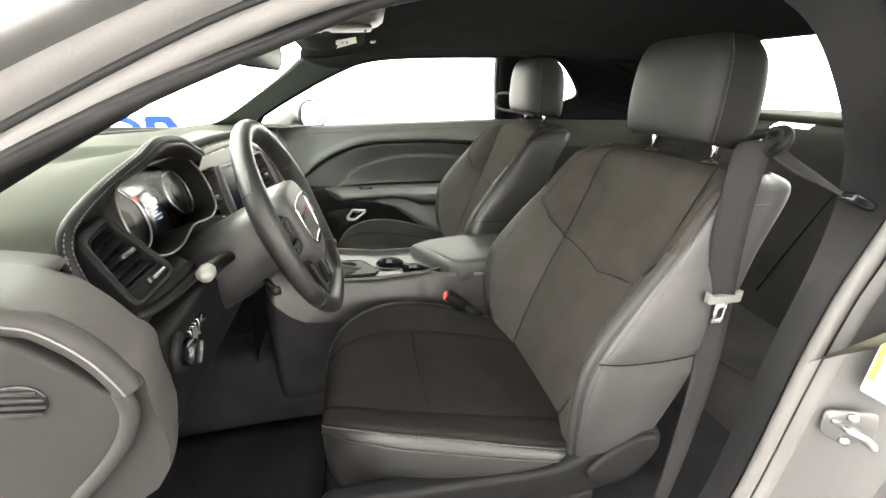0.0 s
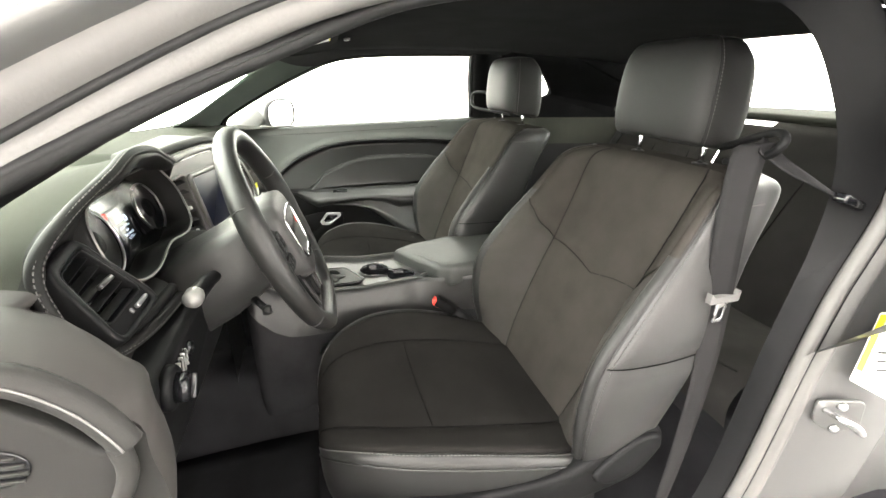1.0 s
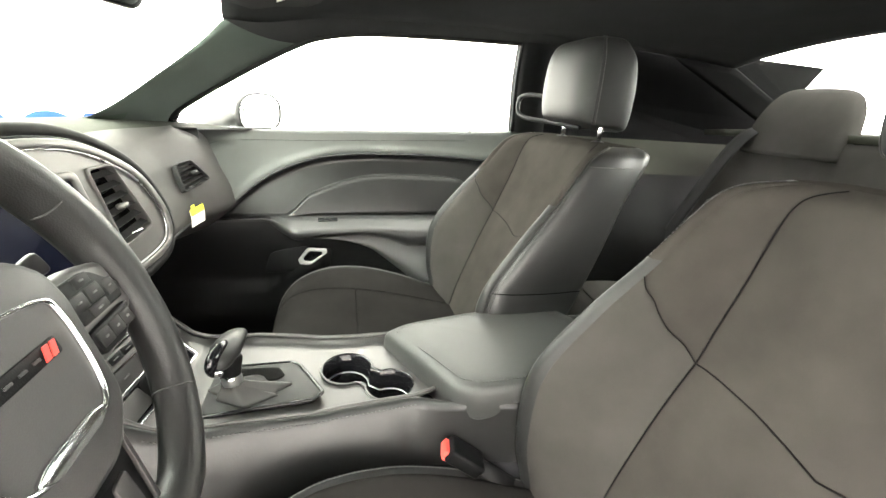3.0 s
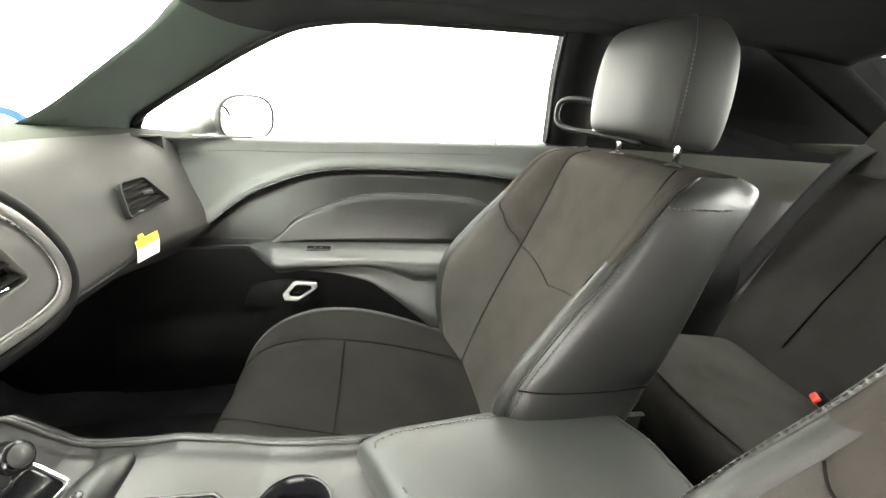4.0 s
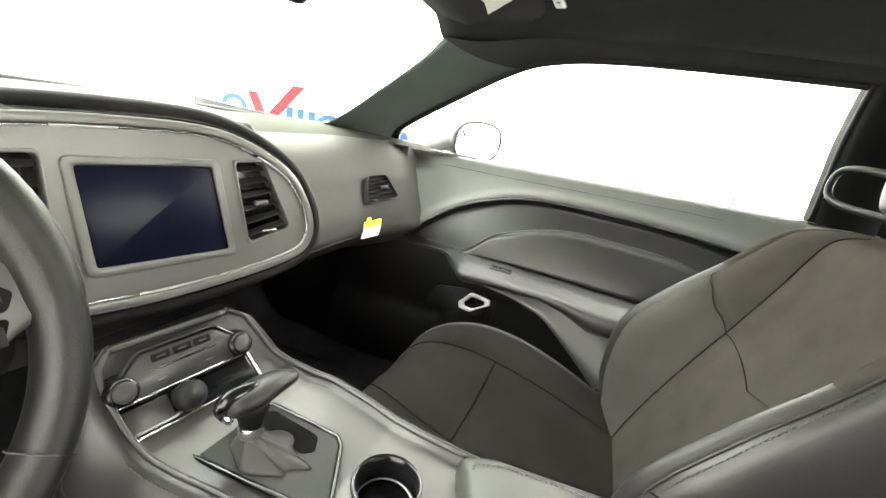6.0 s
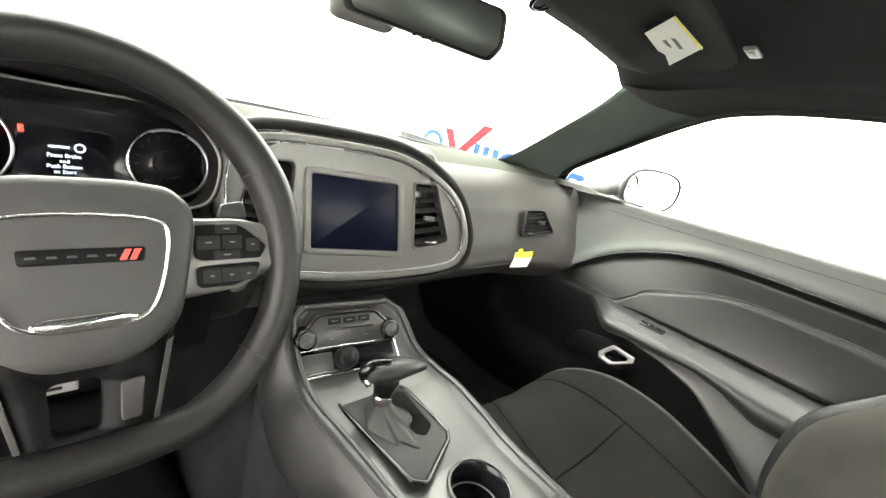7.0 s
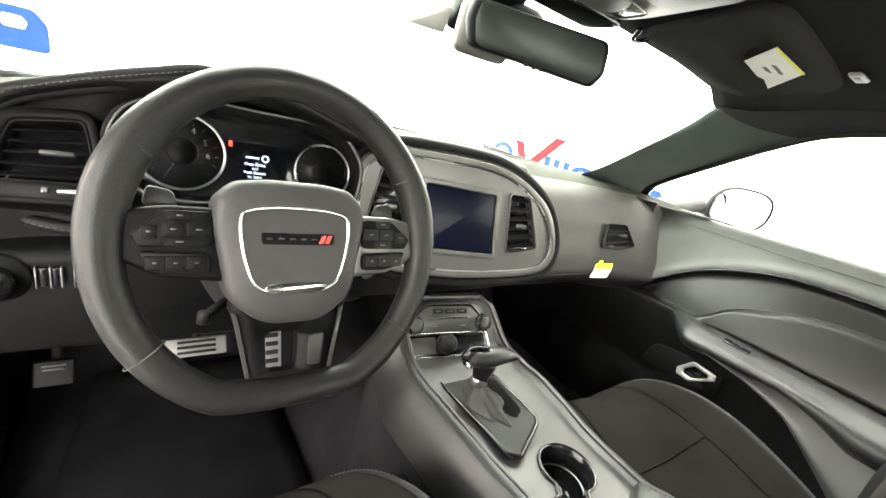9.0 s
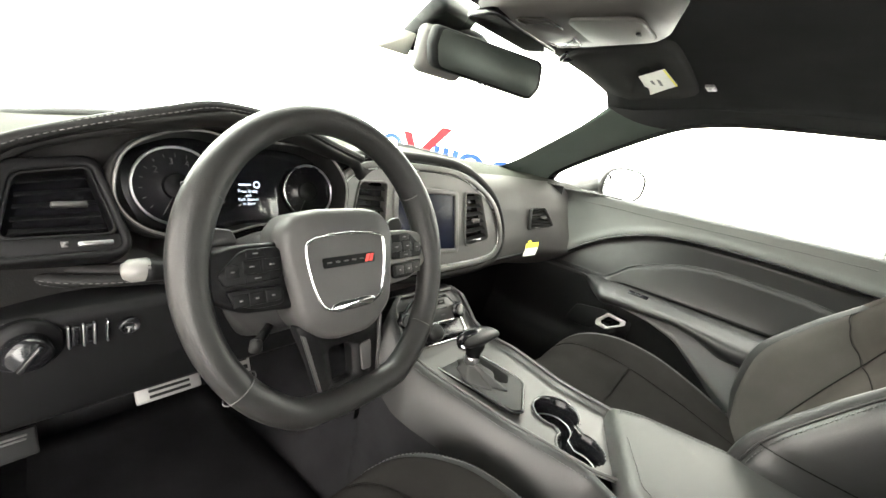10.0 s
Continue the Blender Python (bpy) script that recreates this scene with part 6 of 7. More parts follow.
    for x in np.linspace(0.20, 0.95, 60):
        zt = float(np.interp(x, (0.20, 0.365, 0.43, 0.50, 0.95), (0.656, 0.668, 0.655, 0.628, 0.620)))
        zb = float(np.interp(x, (0.20, 0.30, 0.385, 0.47, 0.55, 0.62, 0.72, 0.95), (0.650, 0.632, 0.598, 0.530, 0.462, 0.385, 0.30, 0.28)))
        fin.append([(x, 0.752 - 0.044 * float(smooth01(t / 0.35)) ** 0.7 + 0.022 * float(smooth01((t - 0.35) / 0.65)), zb + (zt - zb) * t) for t in np.linspace(0, 1, 16)])
    part("pocket_wall", strip(fin), POCKET, ob, "rounded wall of the door pocket, light put into its pale grey")
    nose = int(np.argmin(abs(xs - 0.07)))
    part("front_band", strip(blocks["armrest"][:nose + 1]), DOORTRIM, ob, "black front part of the door panel")
    blocks["armrest"] = blocks["armrest"][nose:]
    for k, rows in blocks.items():
        part(k, strip(rows), mats[k][0], ob, mats[k][1])
    # bright lines along insert and recess
    part("insert_piping", tube([(x, base(z) + 0.012, z) for x, z in zi_t[10:-6]], 0.0018, 6), ARMREST, ob, "grey piping")
    crease = spline([(-0.169, 0.885), (-0.079, 0.921), (0.031, 0.932), (0.197, 0.938), (0.399, 0.948), (0.72, 0.962)], 8)
    part("pad_crease", tube([(x, base(z) + 0.0002 - (0.05 * float(smooth01((0.06 - x) / 0.22)) * float(smooth01((sill(x) - 0.02 - z) / 0.05))), z) for x, z in crease], 0.0013, 6), DOORTRIM, ob, "fine crease along the pad")
    part("recess_edge", tube([(x, base(z) - 0.004, z + 0.002) for x, z in zr_t[10:]], 0.003, 6), GLOSSBLACK, ob)
    # chrome handle
    hm = plane_frame((0.193, 0.722, 0.572), (1, 0, 0.0), (0, 0.1, 1))
    o = rounded([(-0.043, 0.002), (-0.013, 0.041), (0.046, 0.037), (0.048, 0.022), (-0.004, -0.017), (-0.038, -0.014)], 0.18)
    i = [tuple(np.array((0.003, 0.012)) + (np.array(p) - np.array((0.003, 0.012))) * np.array((0.64, 0.60))) for p in o]
    h = part("door_handle", frame_ring(o, i, 0.012, at(hm, 0, 0, 0.004), 0.003), HANDLE, ob, "chrome inside door handle")
    part("handle_recess", slab([tuple(p) for p in o], 0.012, at(hm, 0, 0, -0.011), 0.001), GLOSSBLACK, h)
    part("handle_dish", slab(rounded([(-0.15, -0.05), (0.055, -0.040), (0.06, 0.034), (-0.03, 0.040), (-0.13, 0.02)], 0.25), 0.006, at(hm, 0, 0, -0.026), 0.002), DARKPLASTIC, ob)
    part("window_switch", box(pose(0.245, 0.729, 0.7035, 12, 0, 0), 0.060, 0.020, 0.008, 0.002), GLOSSBLACK, ob, "black window switch")
    for k in range(2):
        part("switch_mark", box(pose(0.236 + 0.016 * k, 0.728, 0.7078, 12, 0, 0), 0.004, 0.003, 0.001, 0), GREYPLASTIC, ob)
    part("lock_pin", lathe([(0.0, 0.026), (0.003, 0.025), (0.004, 0.0), (0.008, -0.003)], Matrix.Translation((0.715, 0.818, 0.995)), 12), GREYPLASTIC, ob, "small grey door lock pin")
    for k in range(3):
        part("demister_slot", tube([(-0.06 + 0.006 * k, 0.812 - 0.008 * k, sill(0) + 0.0025), (0.085, 0.815 - 0.008 * k, sill(0.1) + 0.003)], 0.0016, 6), GLOSSBLACK, ob)
    part("sail_panel", slab([(-0.262, 0.938), (-0.184, 0.940), (-0.176, 1.012), (-0.19, 1.010)], 0.012, Matrix(((1, 0, 0, 0), (0, 0, -1, 0.824), (0, 1, 0, 0), (0, 0, 0, 1))), 0.002), DARKPLASTIC, ob, "black corner panel ahead of the door glass")
    # glass
    bm = bmesh.new()
    ring = [(-0.19, 0.832, 0.953)] + [tuple(p) for p in spline(GLASSLINE, 4)] + [(0.878, 0.848, 1.0)]
    bm.faces.new([bm.verts.new((x, y + 0.008, z)) for x, y, z in ring])
    bmesh.ops.triangulate(bm, faces=bm.faces)
    part("door_glass", bm, SIDEGLASS, ob, "closed passenger window glass")
    part("sail_trim", slab([(-0.23, 0.95), (-0.185, 0.953), (-0.160, 1.005), (-0.20, 0.985)], 0.012, plane_frame((0, 0.812, 0), (1, 0, 0), (0, 0.0, 1)), 0.002), GLOSSBLACK, ob)
    rows = [[(x, 0.87 + 0.05 * math.sin(math.pi * t), 0.2 + (sill(x) - 0.2) * t) for t in np.linspace(0, 1, 8)] for x in np.linspace(-0.25, 1.0, 12)]
    part("outer_skin", strip(rows), PAINT, ob, "silver outer door skin")
    return ob


passenger_door()


def side_mirror():
    ob = thing("side_mirror", (-0.04, 0.95, 0.94), "silver exterior door mirror beside the passenger window", "door mirror")
    m = plane_frame((0.022, 0.985, 1.004), (0.54, 0.84, 0), (0.0, 0, 1))
    o = [(0.098 * math.copysign(abs(math.cos(a)) ** 0.75, math.cos(a)), 0.064 * math.copysign(abs(math.sin(a)) ** 0.75, math.sin(a)) + 0.004 * math.cos(a)) for a in np.linspace(0, 2 * math.pi, 48, endpoint=False)]
    rows = [[m @ Vector((x * k, y * k, z)) for x, y in o] for k, z in ((0.93, 0.004), (1.0, 0.006), (1.02, -0.01), (0.98, -0.045), (0.80, -0.075), (0.4, -0.09), (0.1, -0.092))]
    part("housing", strip(rows, True, True), MIRRORSHELL, ob, "silver painted housing")
    part("rim", tube([m @ Vector((x * 0.96, y * 0.95, 0.006)) for x, y in o], 0.004, 8, True), PLATE, ob, "grey rim round the glass")
    part("mirror_glass", slab([(x * 0.92, y * 0.92) for x, y in o], 0.004, at(m, 0, 0, 0.0068), 0.001), MIRROR, ob, "oval mirror glass")
    part("foot", tube(spline([(-0.055, 0.945, 1.000), (-0.10, 0.905, 0.975), (-0.14, 0.85, 0.950)], 5), [0.046] * 3 + [0.040] * 4 + [0.032] * 4, 14, flat=0.6), MIRRORSHELL, ob, "silver mirror foot")


side_mirror()


# ---- overhead ----
def rear_view_mirror():
    ob = thing("rear_view_mirror", (-0.03, 0.04, 1.18), "black framed rear-view mirror hanging on the windshield", "mirror")
    m = plane_frame((-0.020, 0.050, 1.208), (0.42, 0.90, -0.03), (0.10, 0, 1))
    o = rounded([(-0.118, 0.034), (0.112, 0.036), (0.122, -0.012), (0.108, -0.036), (-0.110, -0.032), (-0.122, 0.006)], 0.3, 5)
    rows = [[m @ Vector((x * k, y * k, z)) for x, y in o] for k, z in ((0.95, 0.003), (1.0, 0.002), (1.045, -0.008), (1.05, -0.020), (0.98, -0.034), (0.72, -0.046), (0.2, -0.050))]
    part("housing", strip(rows, True, True), DARKPLASTIC, ob, "black housing")
    part("mirror_face", slab([(x * 0.94, y * 0.92) for x, y in o], 0.003, at(m, 0, 0, 0.0035), 0.0008), RVM, ob, "dark dimming mirror face")
    for k in range(3):
        part("mirror_button", lathe([(0.0, 0.003), (0.004, 0.0025), (0.005, 0.0)], at(m, -0.014 + 0.014 * k, -0.034, 0.003) @ pose(0, 0, 0, 55, 0, 0), 16), GLOSSBLACK, ob, "small round button under the mirror")
    part("mount_cover", box(at(m, -0.085, -0.004, -0.050), 0.10, 0.085, 0.040, 0.016, 3), GREYPLASTIC, ob, "grey mounting cover behind the mirror")
    part("arm", tube(spline([m @ Vector((0.0, 0.01, -0.03)), m @ Vector((-0.01, 0.04, -0.055)), (-0.12, 0.0, 1.262)], 5), 0.012, 10), RUBBER, ob)
    part("sensor_cover", box(plane_frame((-0.125, 0.0, 1.255), (0.0, 1, 0), (-0.6, 0, -0.5)), 0.10, 0.12, 0.04, 0.012, 3), DARKPLASTIC, ob, "black sensor cover")
    part("sticker", slab(rounded([(-0.03, 0.02), (0.03, 0.02), (0.03, -0.02), (-0.03, -0.02)], 0.1), 0.001, plane_frame((-0.11, -0.11, 1.205), (0.3, 0.9, 0), (0.5, 0, 0.8)), 0), PAPER, ob, "small pale sticker")
    return ob


def roofz(x, y):
    return float(np.interp(x, [0, 0.2, 0.5, 0.9, 1.3, 1.75], [1.285, 1.298, 1.318, 1.322, 1.30, 1.24])) - 0.055 * abs(y / 0.56) ** 3


def sun_visor(s):
    ob = thing("sun_visor", (0.17, s * 0.34, 1.27), "dark cloth sun visor folded up with a white warning label", "sun visor", "sun visors")
    # local: u from hinge outward, v rearward
    o = rounded([(0.055, 0.17), (0.060, 0.47), (0.10, 0.535), (0.235, 0.52), (0.262, 0.47), (0.250, 0.16)], 0.25, 4)
    rows = []
    for k, dz in ((0.97, 0.006), (1.0, 0.0), (1.0, -0.012), (0.97, -0.018), (0.6, -0.021), (0.1, -0.021)):
        c = np.array((0.155, 0.34))
        rows.append([(c[0] + (x - c[0]) * k, s * (c[1] + (y - c[1]) * k), 1.288 + 0.02 * (x - 0.155) / 0.1 * 0.6 - 0.16 * max(0, y - 0.30) ** 1.3 + dz) for x, y in o])
    part("board", strip(rows, True, True), VISOR, ob, "dark cloth visor board")
    zz = lambda x, y: 1.288 + 0.02 * (x - 0.155) / 0.1 * 0.6 - 0.16 * max(0, y - 0.30) ** 1.3 - 0.0225
    bm = bmesh.new()
    bm.faces.new([bm.verts.new((x, s * y, zz(x, y) - 0.0075)) for x, y in ((0.170, 0.305), (0.230, 0.250), (0.233, 0.375), (0.166, 0.440))])
    lb = part("warning_label", bm, PAPER, ob, "white and yellow warning label", smooth=False)
    bm = bmesh.new()
    bm.faces.new([bm.verts.new((x, s * y, zz(x, y) - 0.0082)) for x, y in ((0.226, 0.254), (0.2298, 0.2503), (0.2328, 0.3755), (0.229, 0.380))])
    part("yellow_band", bm, YELLOW, lb, smooth=False)
    for k in range(3):
        bm = bmesh.new()
        x0, y0 = 0.186 + 0.014 * k, 0.335 - 0.012 * k
        bm.faces.new([bm.verts.new((x, s * y, zz(x, y) - 0.0082)) for x, y in ((x0, y0), (x0 + 0.006, y0), (x0 + 0.006, y0 + 0.03 + 0.02 * (k % 2)), (x0, y0 + 0.03 + 0.02 * (k % 2)))])
        part("print_bar", bm, GREYPLASTIC, lb, smooth=False)
    part("hinge_clip", tube(spline([(0.175, s * 0.535, 1.262), (0.165, s * 0.55, 1.248), (0.150, s * 0.548, 1.247), (0.14, s * 0.535, 1.258)], 5), 0.006, 8), GLOSSBLACK, ob, "black visor pivot")
    part("pivot_end", lathe([(0.0, 0.008), (0.008, 0.006), (0.008, -0.006), (0.0, -0.008)], Matrix.Translation((0.160, s * 0.55, 1.249)), 16), CHROME, ob)
    part("inner_clip", tube(spline([(0.075, s * 0.155, 1.262), (0.06, s * 0.165, 1.252), (0.055, s * 0.19, 1.254), (0.07, s * 0.20, 1.264)], 5), 0.004, 8), GLOSSBLACK, ob, "black visor clip")
    return ob


def coat_clip():
    ob = thing("visor_button", (0.285, 0.42, 1.29), "small pale plastic clip on the headliner", "clip")
    m = plane_frame((0.287, 0.418, roofz(0.287, 0.418) - 0.010), (0, 1, 0), (1, 0, 0.1))
    part("body", box(m, 0.05, 0.018, 0.006, 0.003, 3), IVORY, ob)
    part("slot", box(at(m, 0, 0, 0.0032), 0.024, 0.007, 0.002, 0.001), GREYPLASTIC, ob)


def overhead_console():
    ob = thing("overhead_console", (0.15, 0, 1.27), "grey overhead console with reading lamps", "overhead console")
    o = rounded([(0.02, -0.09), (0.02, 0.09), (0.10, 0.115), (0.27, 0.085), (0.30, 0.0), (0.27, -0.085), (0.10, -0.115)], 0.3, 4)
    rows = []
    for k, dz in ((1.03, 0.012), (1.0, -0.002), (0.97, -0.020), (0.90, -0.028), (0.5, -0.032), (0.1, -0.033)):
        c = np.array((0.155, 0.0))
        rows.append([(c[0] + (x - c[0]) * k, c[1] + (y - c[1]) * k, 1.290 + 0.05 * (x - 0.155) + dz) for x, y in o])
    part("shell", strip(rows, True, True), CONSOLE_GREY, ob, "grey plastic shell")
    m = plane_frame((0.155, 0, 1.2585), (0, 1, 0), (1, 0, 0.05))
    for s in (-1, 1):
        lens = part("reading_lamp", slab(rounded([(s * 0.018, -0.06), (s * 0.075, -0.06), (s * 0.068, -0.015), (s * 0.018, -0.010)], 0.2), 0.004, at(m, 0, 0, 0.003), 0.001), SMOKED, ob, "smoked reading lamp lens")
        part("lamp_rim", tube([at(m, 0, 0, 0.003) @ Vector((x, y, 0)) for x, y in rounded([(s * 0.016, -0.062), (s * 0.077, -0.062), (s * 0.070, -0.013), (s * 0.016, -0.008)], 0.2)], 0.0012, 6, True), SMOKED, lens)
    part("holder_lid", slab(rounded([(-0.06, 0.01), (0.06, 0.01), (0.05, 0.11), (-0.05, 0.11)], 0.2), 0.006, at(m, 0, 0, 0.004), 0.002), CONSOLE_GREY, ob, "grey sunglasses holder lid")
    part("front_cover", slab(rounded([(-0.098, -0.138), (0.098, -0.138), (0.108, -0.075), (-0.108, -0.075)], 0.25), 0.012, at(m, 0, 0, 0.006), 0.004, 3), GLOSSBLACK, ob, "black front cover of the console")
    part("lid_latch", box(at(m, 0, 0.095, 0.006), 0.012, 0.006, 0.003, 0.001), DARKPLASTIC, ob)
    return ob


rear_view_mirror()
sun_visor(1)
sun_visor(-1)
coat_clip()
overhead_console()


# ---- driver's seat belt ----
def band(pts, widths, t=0.0014):
    """Flat webbing along a path; each width is the half-width vector."""
    rows = [[tuple(Vector(p) + Vector(w) * k) for k in np.linspace(-1, 1, 5)] for p, w in zip(pts, widths)]
    return thick(strip(rows), t)


def loop(s):
    """The wire loop beside the headrest that leads the belt."""
    if s < 0:
        return tube(spline([(0.87, s * 0.50, 1.030), (0.84, s * 0.545, 1.040), (0.815, s * 0.585, 1.050), (0.800, s * 0.625, 1.066), (0.802, s * 0.635, 1.085), (0.812, s * 0.615, 1.094), (0.822, s * 0.575, 1.082), (0.845, s * 0.53, 1.066), (0.875, s * 0.48, 1.052)], 6), 0.0065, 10)
    return tube(spline([(0.875, s * 0.40, 1.044), (0.850, s * 0.50, 1.050), (0.815, s * 0.588, 1.054), (0.802, s * 0.622, 1.066), (0.800, s * 0.632, 1.090), (0.806, s * 0.625, 1.112), (0.822, s * 0.590, 1.118), (0.85, s * 0.53, 1.112), (0.875, s * 0.48, 1.100)], 6), 0.0062, 10)


def seat_belt(s):
    ob = thing("seat_belt", (0.80, s * 0.66, 0.35), "grey webbing seat belt with a steel latch tongue", "seat belt")
    p = spline([(0.802, s * 0.600, 1.078), (0.786, s * 0.602, 1.066), (0.769, s * 0.615, 1.013), (0.758, s * 0.630, 0.939), (0.765, s * 0.640, 0.812), (0.766, s * 0.650, 0.703), (0.754, s * 0.660, 0.538), (0.74, s * 0.665, 0.40)], 6)
    w = []
    for i in range(len(p)):
        t = i / (len(p) - 1)
        w.append((0.021 - 0.012 * max(0, t - 0.55), s * 0.014 * (1 - t), 0.004 + 0.012 * max(0, t - 0.6)))
    part("webbing", band(p, w), WEBBING, ob)
    p2 = spline([(0.802, s * 0.602, 1.078), (0.825, s * 0.632, 1.05), (0.85, s * 0.660, 1.03), (0.876, s * 0.686, 1.010)], 6)
    part("upper_webbing", band(p2, [(0.012 - 0.010 * k / len(p2), -s * 0.010, 0.012 - 0.009 * k / len(p2)) for k in range(len(p2))]), WEBBING, ob)
    m = plane_frame((0.766, s * 0.640, 0.842), (1, 0, 0), (0, 0, 1)) if s < 0 else plane_frame((0.766, s * 0.640, 0.842), (-1, 0, 0), (0, 0, 1))
    tg = part("tongue", slab(rounded([(-0.030, 0.012), (-0.022, 0.004), (0.022, 0.004), (0.030, 0.012), (0.030, -0.008), (-0.030, -0.008)], 0.2), 0.010, at(m, 0, 0.0, 0.008), 0.003), GREYPLASTIC, ob, "grey tongue sleeve")
    part("latch_plate", frame_ring(rounded([(-0.011, -0.006), (0.011, -0.006), (0.010, -0.045), (-0.010, -0.045)], 0.15), rounded([(-0.005, -0.018), (0.005, -0.018), (0.005, -0.036), (-0.005, -0.036)], 0.15), 0.003, at(m, 0, 0, 0.006), 0.0006), STEEL, tg, "steel latch plate")
    part("guide_loop", loop(s), DARKPLASTIC, ob, "dark belt guide loop")
    part("anchor_slot", box(pose(0.886, s * 0.690, 1.006, 0, 20, 0), 0.05, 0.02, 0.014, 0.004), GLOSSBLACK, ob)
    return ob


seat_belt(-1)
tagged(part("belt_guide", loop(1), DARKPLASTIC), "dark wire belt guide loop beside the passenger headrest", "belt guide")

rb = thing("rear_seat_belt", (1.5, 0.5, 0.9), "dark webbing rear seat belt over the seat shoulder", "seat belt")
q = spline([(1.62, 0.50, 1.075), (1.55, 0.52, 1.06), (1.50, 0.54, 0.98), (1.42, 0.57, 0.78), (1.36, 0.60, 0.58)], 6)
part("webbing", band(q, [(0.0, 0.023, 0.004)] * len(q)), WEBBING, rb)
part("shoulder_guide", box(pose(1.62, 0.50, 1.085, 0, 10, 0), 0.06, 0.08, 0.015, 0.005), RUBBER, rb)


# ---- door jamb details ----
def striker():
    ob = thing("door_striker", (0.985, -0.745, 0.63), "bright steel door striker bolted to the jamb", "striker")
    m = plane_frame((0.962, -0.748, 0.650), (0.93, -0.36, 0), (0.03, 0, 1))
    part("plate", slab(rounded([(-0.045, 0.030), (0.030, 0.034), (0.038, -0.020), (0.0, -0.036), (-0.040, -0.014)], 0.25), 0.006, at(m, 0, 0, 0.008), 0.002), PAINT, ob, "silver striker plate")
    part("loop", tube(spline([m @ Vector(p) for p in ((-0.028, 0.012, 0.008), (-0.024, 0.016, 0.034), (0.0, 0.006, 0.036), (0.016, -0.010, 0.034), (0.018, -0.014, 0.008))], 5), 0.0055, 10), CHROME, ob, "round striker loop")
    for x, y in ((-0.006, 0.022), (-0.004, -0.024)):
        part("bolt", lathe([(0.0, 0.006), (0.006, 0.006), (0.008, 0.002), (0.008, 0.0)], at(m, x, y, 0.008), 12), STEEL, ob)


def jamb_label():
    ob = thing("jamb_label", (1.045, -0.765, 0.765), "white tyre label with yellow bands on the silver jamb", "label")
    m = plane_frame((0.990, -0.757, 0.775), (0.93, -0.36, 0), (0.03, 0, 1))
    part("paper", slab(rounded([(-0.047, 0.075), (0.060, 0.075), (0.060, -0.100), (-0.046, -0.048)], 0.04), 0.001, at(m, 0, 0, 0.012), 0), PAPER, ob, smooth=False)
    part("yellow_band", slab([(-0.0465, 0.072), (-0.037, 0.072), (-0.035, -0.030), (-0.045, -0.026)], 0.0008, at(m, 0, 0, 0.0135), 0), YELLOW, ob, smooth=False)
    for k in range(6):
        part("print_bar", box(at(m, 0.004, 0.055 - 0.016 * k, 0.0135), 0.06 - 0.01 * (k % 3), 0.004, 0.0005, 0), INK, ob)


striker()
jamb_label()


def dash_end_vent():
    """The side panel at the end of the dashboard, with a slatted oval outlet."""
    ob = thing("dash_side_panel", (-0.12, -0.76, 0.70), "dark grey hinge pillar side panel with a slatted oval outlet", "side panel")
    m = plane_frame((0, -0.748, 0), (1, 0, 0), (0, 0, 1))
    part("panel", slab(rounded([(-0.25, 0.985), (-0.15, 0.965), (-0.096, 0.935), (-0.059, 0.902), (-0.031, 0.866), (-0.014, 0.862), (-0.011, 0.840), (-0.021, 0.813), (-0.06, 0.766), (-0.10, 0.70), (-0.16, 0.55), (-0.25, 0.55)], 0.3), 0.05, m, 0.012, 4), DASHEND, ob)
    part("outlet", slab([(-0.097 + 0.023 * math.cos(a), 0.866 + 0.019 * math.sin(a)) for a in np.linspace(0, 2 * math.pi, 28, endpoint=False)], 0.004, at(m, 0, 0, 0.002), 0.001), GLOSSBLACK, ob, "black slatted oval outlet")
    for k in range(4):
        y = -0.012 + 0.008 * k
        w = 0.044 * math.sqrt(max(0.1, 1 - (y / 0.02) ** 2))
        part("slat", box(at(m, -0.097, 0.866 + y, 0.003) @ pose(0, 0, 0, 0, 0, -6), w, 0.0035, 0.003, 0.001), DASHEND, ob)
    # padded seal roll along the end of the dashboard, with its seam, and the turned edge of the panel
    roll = spline([(-0.25, 0.990), (-0.16, 0.970), (-0.088, 0.946), (-0.066, 0.939), (-0.045, 0.921), (-0.029, 0.900), (-0.018, 0.878), (-0.012, 0.862)], 6)
    part("seal_roll", tube([(x, -0.741, z) for x, z in roll], 0.0125, 14), SEAL, ob, "grey padded seal along the dashboard's end")
    part("seal_seam", tube([(x + 0.002, -0.7536, z + 0.002) for x, z in roll], 0.0010, 6), GREYPLASTIC, ob)
    turned = spline([(-0.012, 0.866), (-0.010, 0.844), (-0.014, 0.824), (-0.028, 0.796), (-0.052, 0.766), (-0.084, 0.730), (-0.12, 0.66)], 6)
    part("turned_edge", tube([(x - 0.006, -0.744, z) for x, z in turned], 0.0085, 12), SEAL, ob, "grey turned edge of the panel")


dash_end_vent()


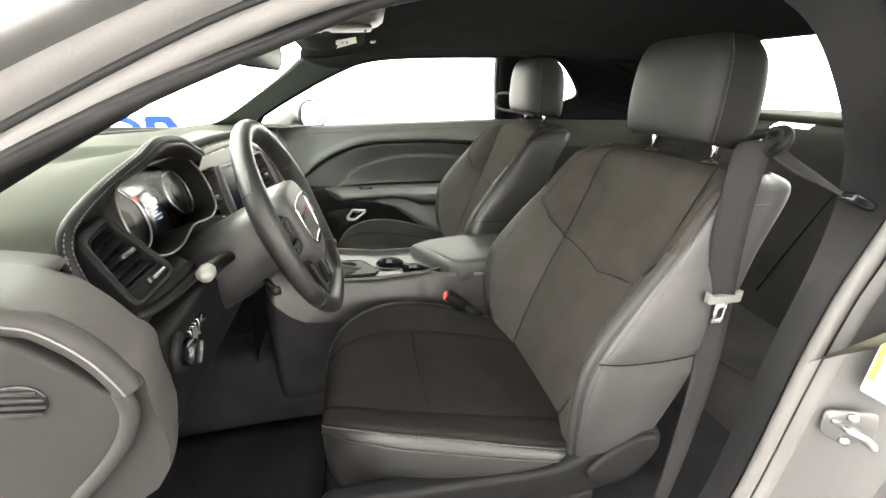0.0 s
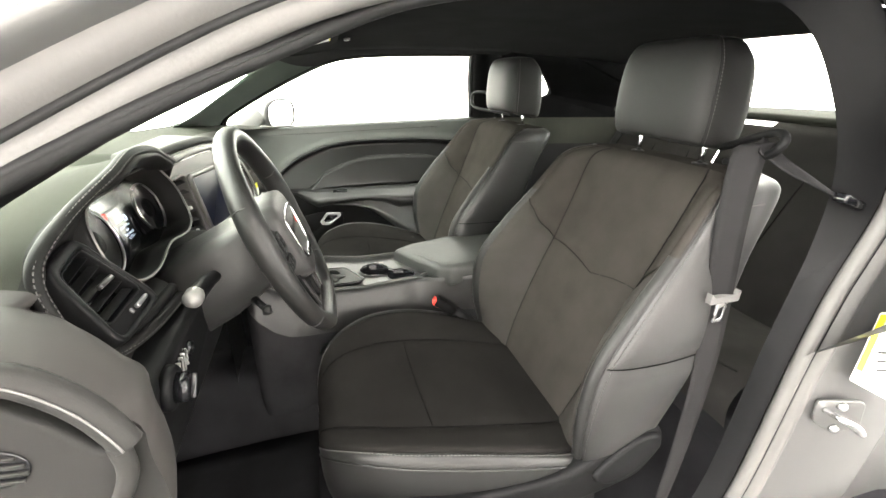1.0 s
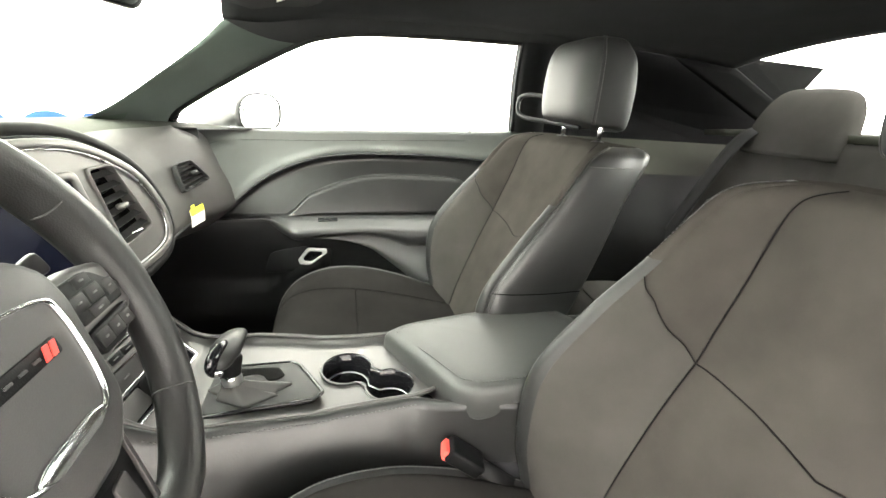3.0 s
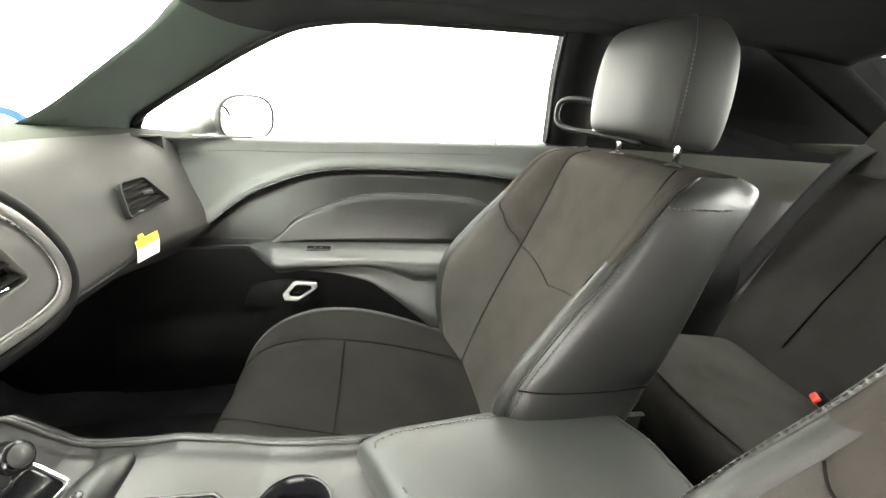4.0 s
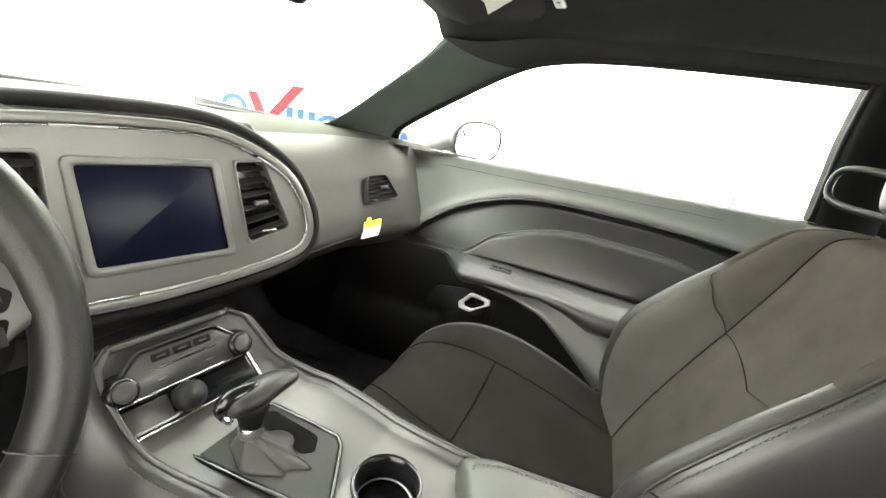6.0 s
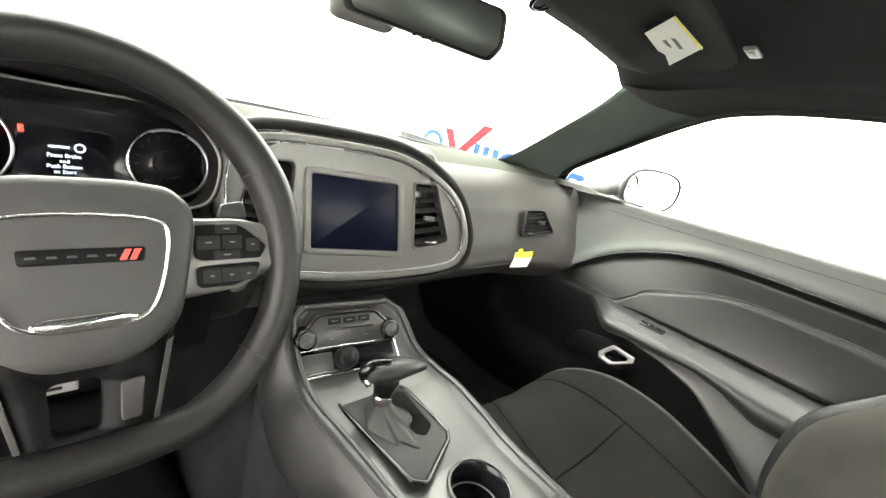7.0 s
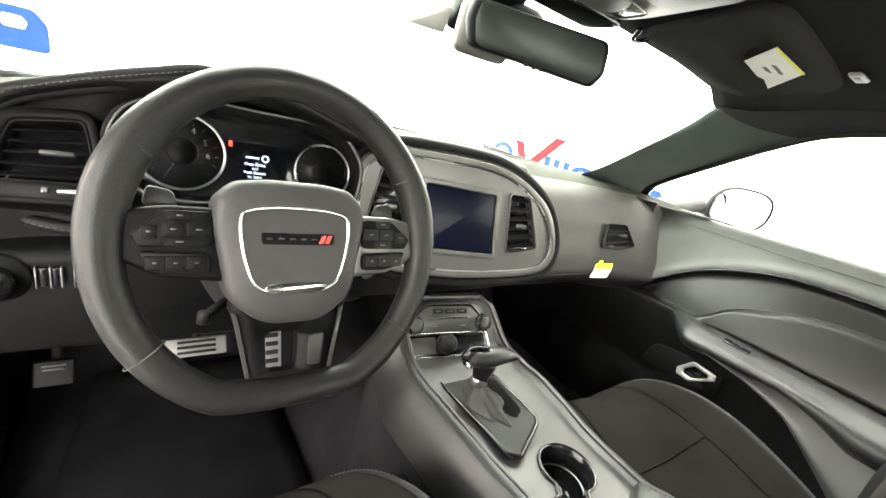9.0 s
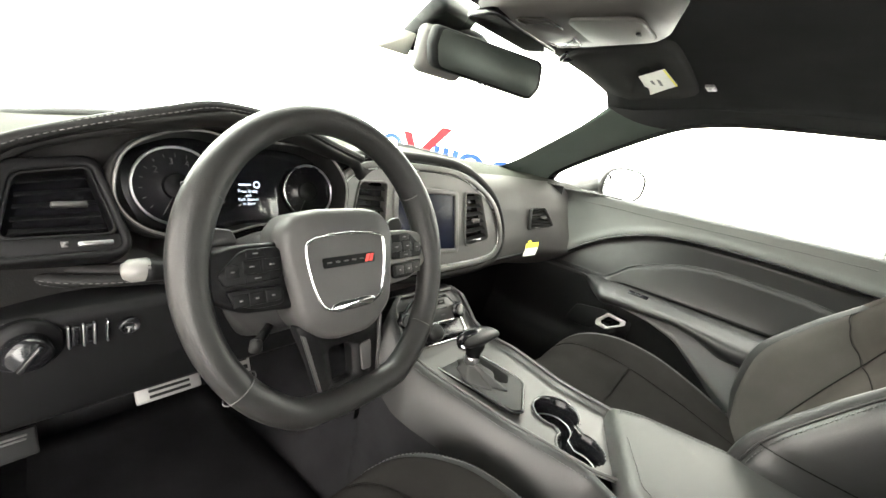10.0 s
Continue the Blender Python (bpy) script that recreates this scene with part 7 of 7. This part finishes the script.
# ---- booth sign, drawn as plain shapes ----
def wall_sign():
    m = plane_frame((0, 3.63, 0.64), (1, 0, 0), (0, 0, 1))

    def ob_ring(x, w):
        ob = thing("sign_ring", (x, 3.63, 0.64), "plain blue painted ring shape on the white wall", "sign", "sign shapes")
        o = [(x + w * math.cos(a), 0.16 * math.sin(a)) for a in np.linspace(0, 2 * math.pi, 40, endpoint=False)]
        i = [(x + (w - 0.075) * math.cos(a), 0.10 * math.sin(a)) for a in np.linspace(0, 2 * math.pi, 40, endpoint=False)]
        part("ring", frame_ring(o, i, 0.01, at(m, 0, 0, 0.012), 0), BLUE, ob, smooth=False)
    for x in (-4.00, -2.55, -2.07):
        ob_ring(x, 0.215)
    ob = thing("sign_slashes", (-3.4, 3.63, 0.64), "plain red crossed slash shapes on the white wall", "sign", "sign shapes")
    part("slash", slab([(-3.80, 0.235), (-3.64, 0.235), (-3.37, -0.20), (-3.52, -0.20)], 0.01, at(m, 0, 0, 0.014), 0), SIGNRED, ob, smooth=False)
    part("slash", slab([(-3.66, -0.20), (-3.50, -0.20), (-2.93, 0.39), (-3.10, 0.39)], 0.01, at(m, 0, 0, 0.020), 0), SIGNRED, ob, smooth=False)
    ob = thing("sign_bars", (-2.96, 3.63, 0.64), "plain blue upright bar shapes on the white wall", "sign", "sign shapes")
    for x in (-3.14, -2.98, -2.82):
        part("bar", slab([(x - 0.045, 0.15), (x + 0.05, 0.15), (x + 0.055, -0.16), (x - 0.05, -0.16)], 0.01, at(m, 0, 0, 0.012), 0), BLUE, ob, smooth=False)
    ob = thing("sign_block", (-1.68, 3.63, 0.64), "plain blue rounded block shape on the white wall", "sign", "sign shapes")
    part("block", frame_ring(rounded([(-1.83, 0.16), (-1.60, 0.16), (-1.535, 0.06), (-1.54, -0.16), (-1.83, -0.16)], 0.25), rounded([(-1.745, 0.09), (-1.66, 0.09), (-1.635, 0.05), (-1.65, 0.0), (-1.745, 0.0)], 0.25), 0.01, at(m, 0, 0, 0.012), 0), BLUE, ob, smooth=False)
    n = plane_frame((-4.43, -1.35, 0.83), (0, 1, 0), (0, 0, 1))
    ob = thing("sign_block", (-4.43, -1.35, 0.83), "plain blue rounded block shape on the white wall", "sign", "sign shapes")
    part("block", frame_ring(rounded([(-0.22, 0.16), (0.08, 0.16), (0.16, 0.06), (0.17, -0.16), (-0.22, -0.16)], 0.25), rounded([(-0.11, 0.09), (0.0, 0.09), (0.04, 0.05), (0.02, 0.0), (-0.11, 0.0)], 0.25), 0.01, at(n, 0, 0, 0.012), 0), BLUE, ob, smooth=False)


wall_sign()


def board():
    ob = thing("wooden_board", (6.44, 1.9, 1.35), "tan wooden wedge board against the far wall", "board")
    m = plane_frame((6.44, 2.0, 1.42), (0, -1, 0), (0, 0, 1))
    part("plank", slab([(-0.20, -0.07), (0.22, -0.07), (0.22, 0.0), (-0.16, 0.10)], 0.04, m, 0.004), WOOD, ob)
    part("edge", slab([(-0.20, -0.09), (0.22, -0.09), (0.22, -0.06), (-0.20, -0.06)], 0.05, at(m, 0, 0, 0.01), 0.003), WOOD, ob)


board()
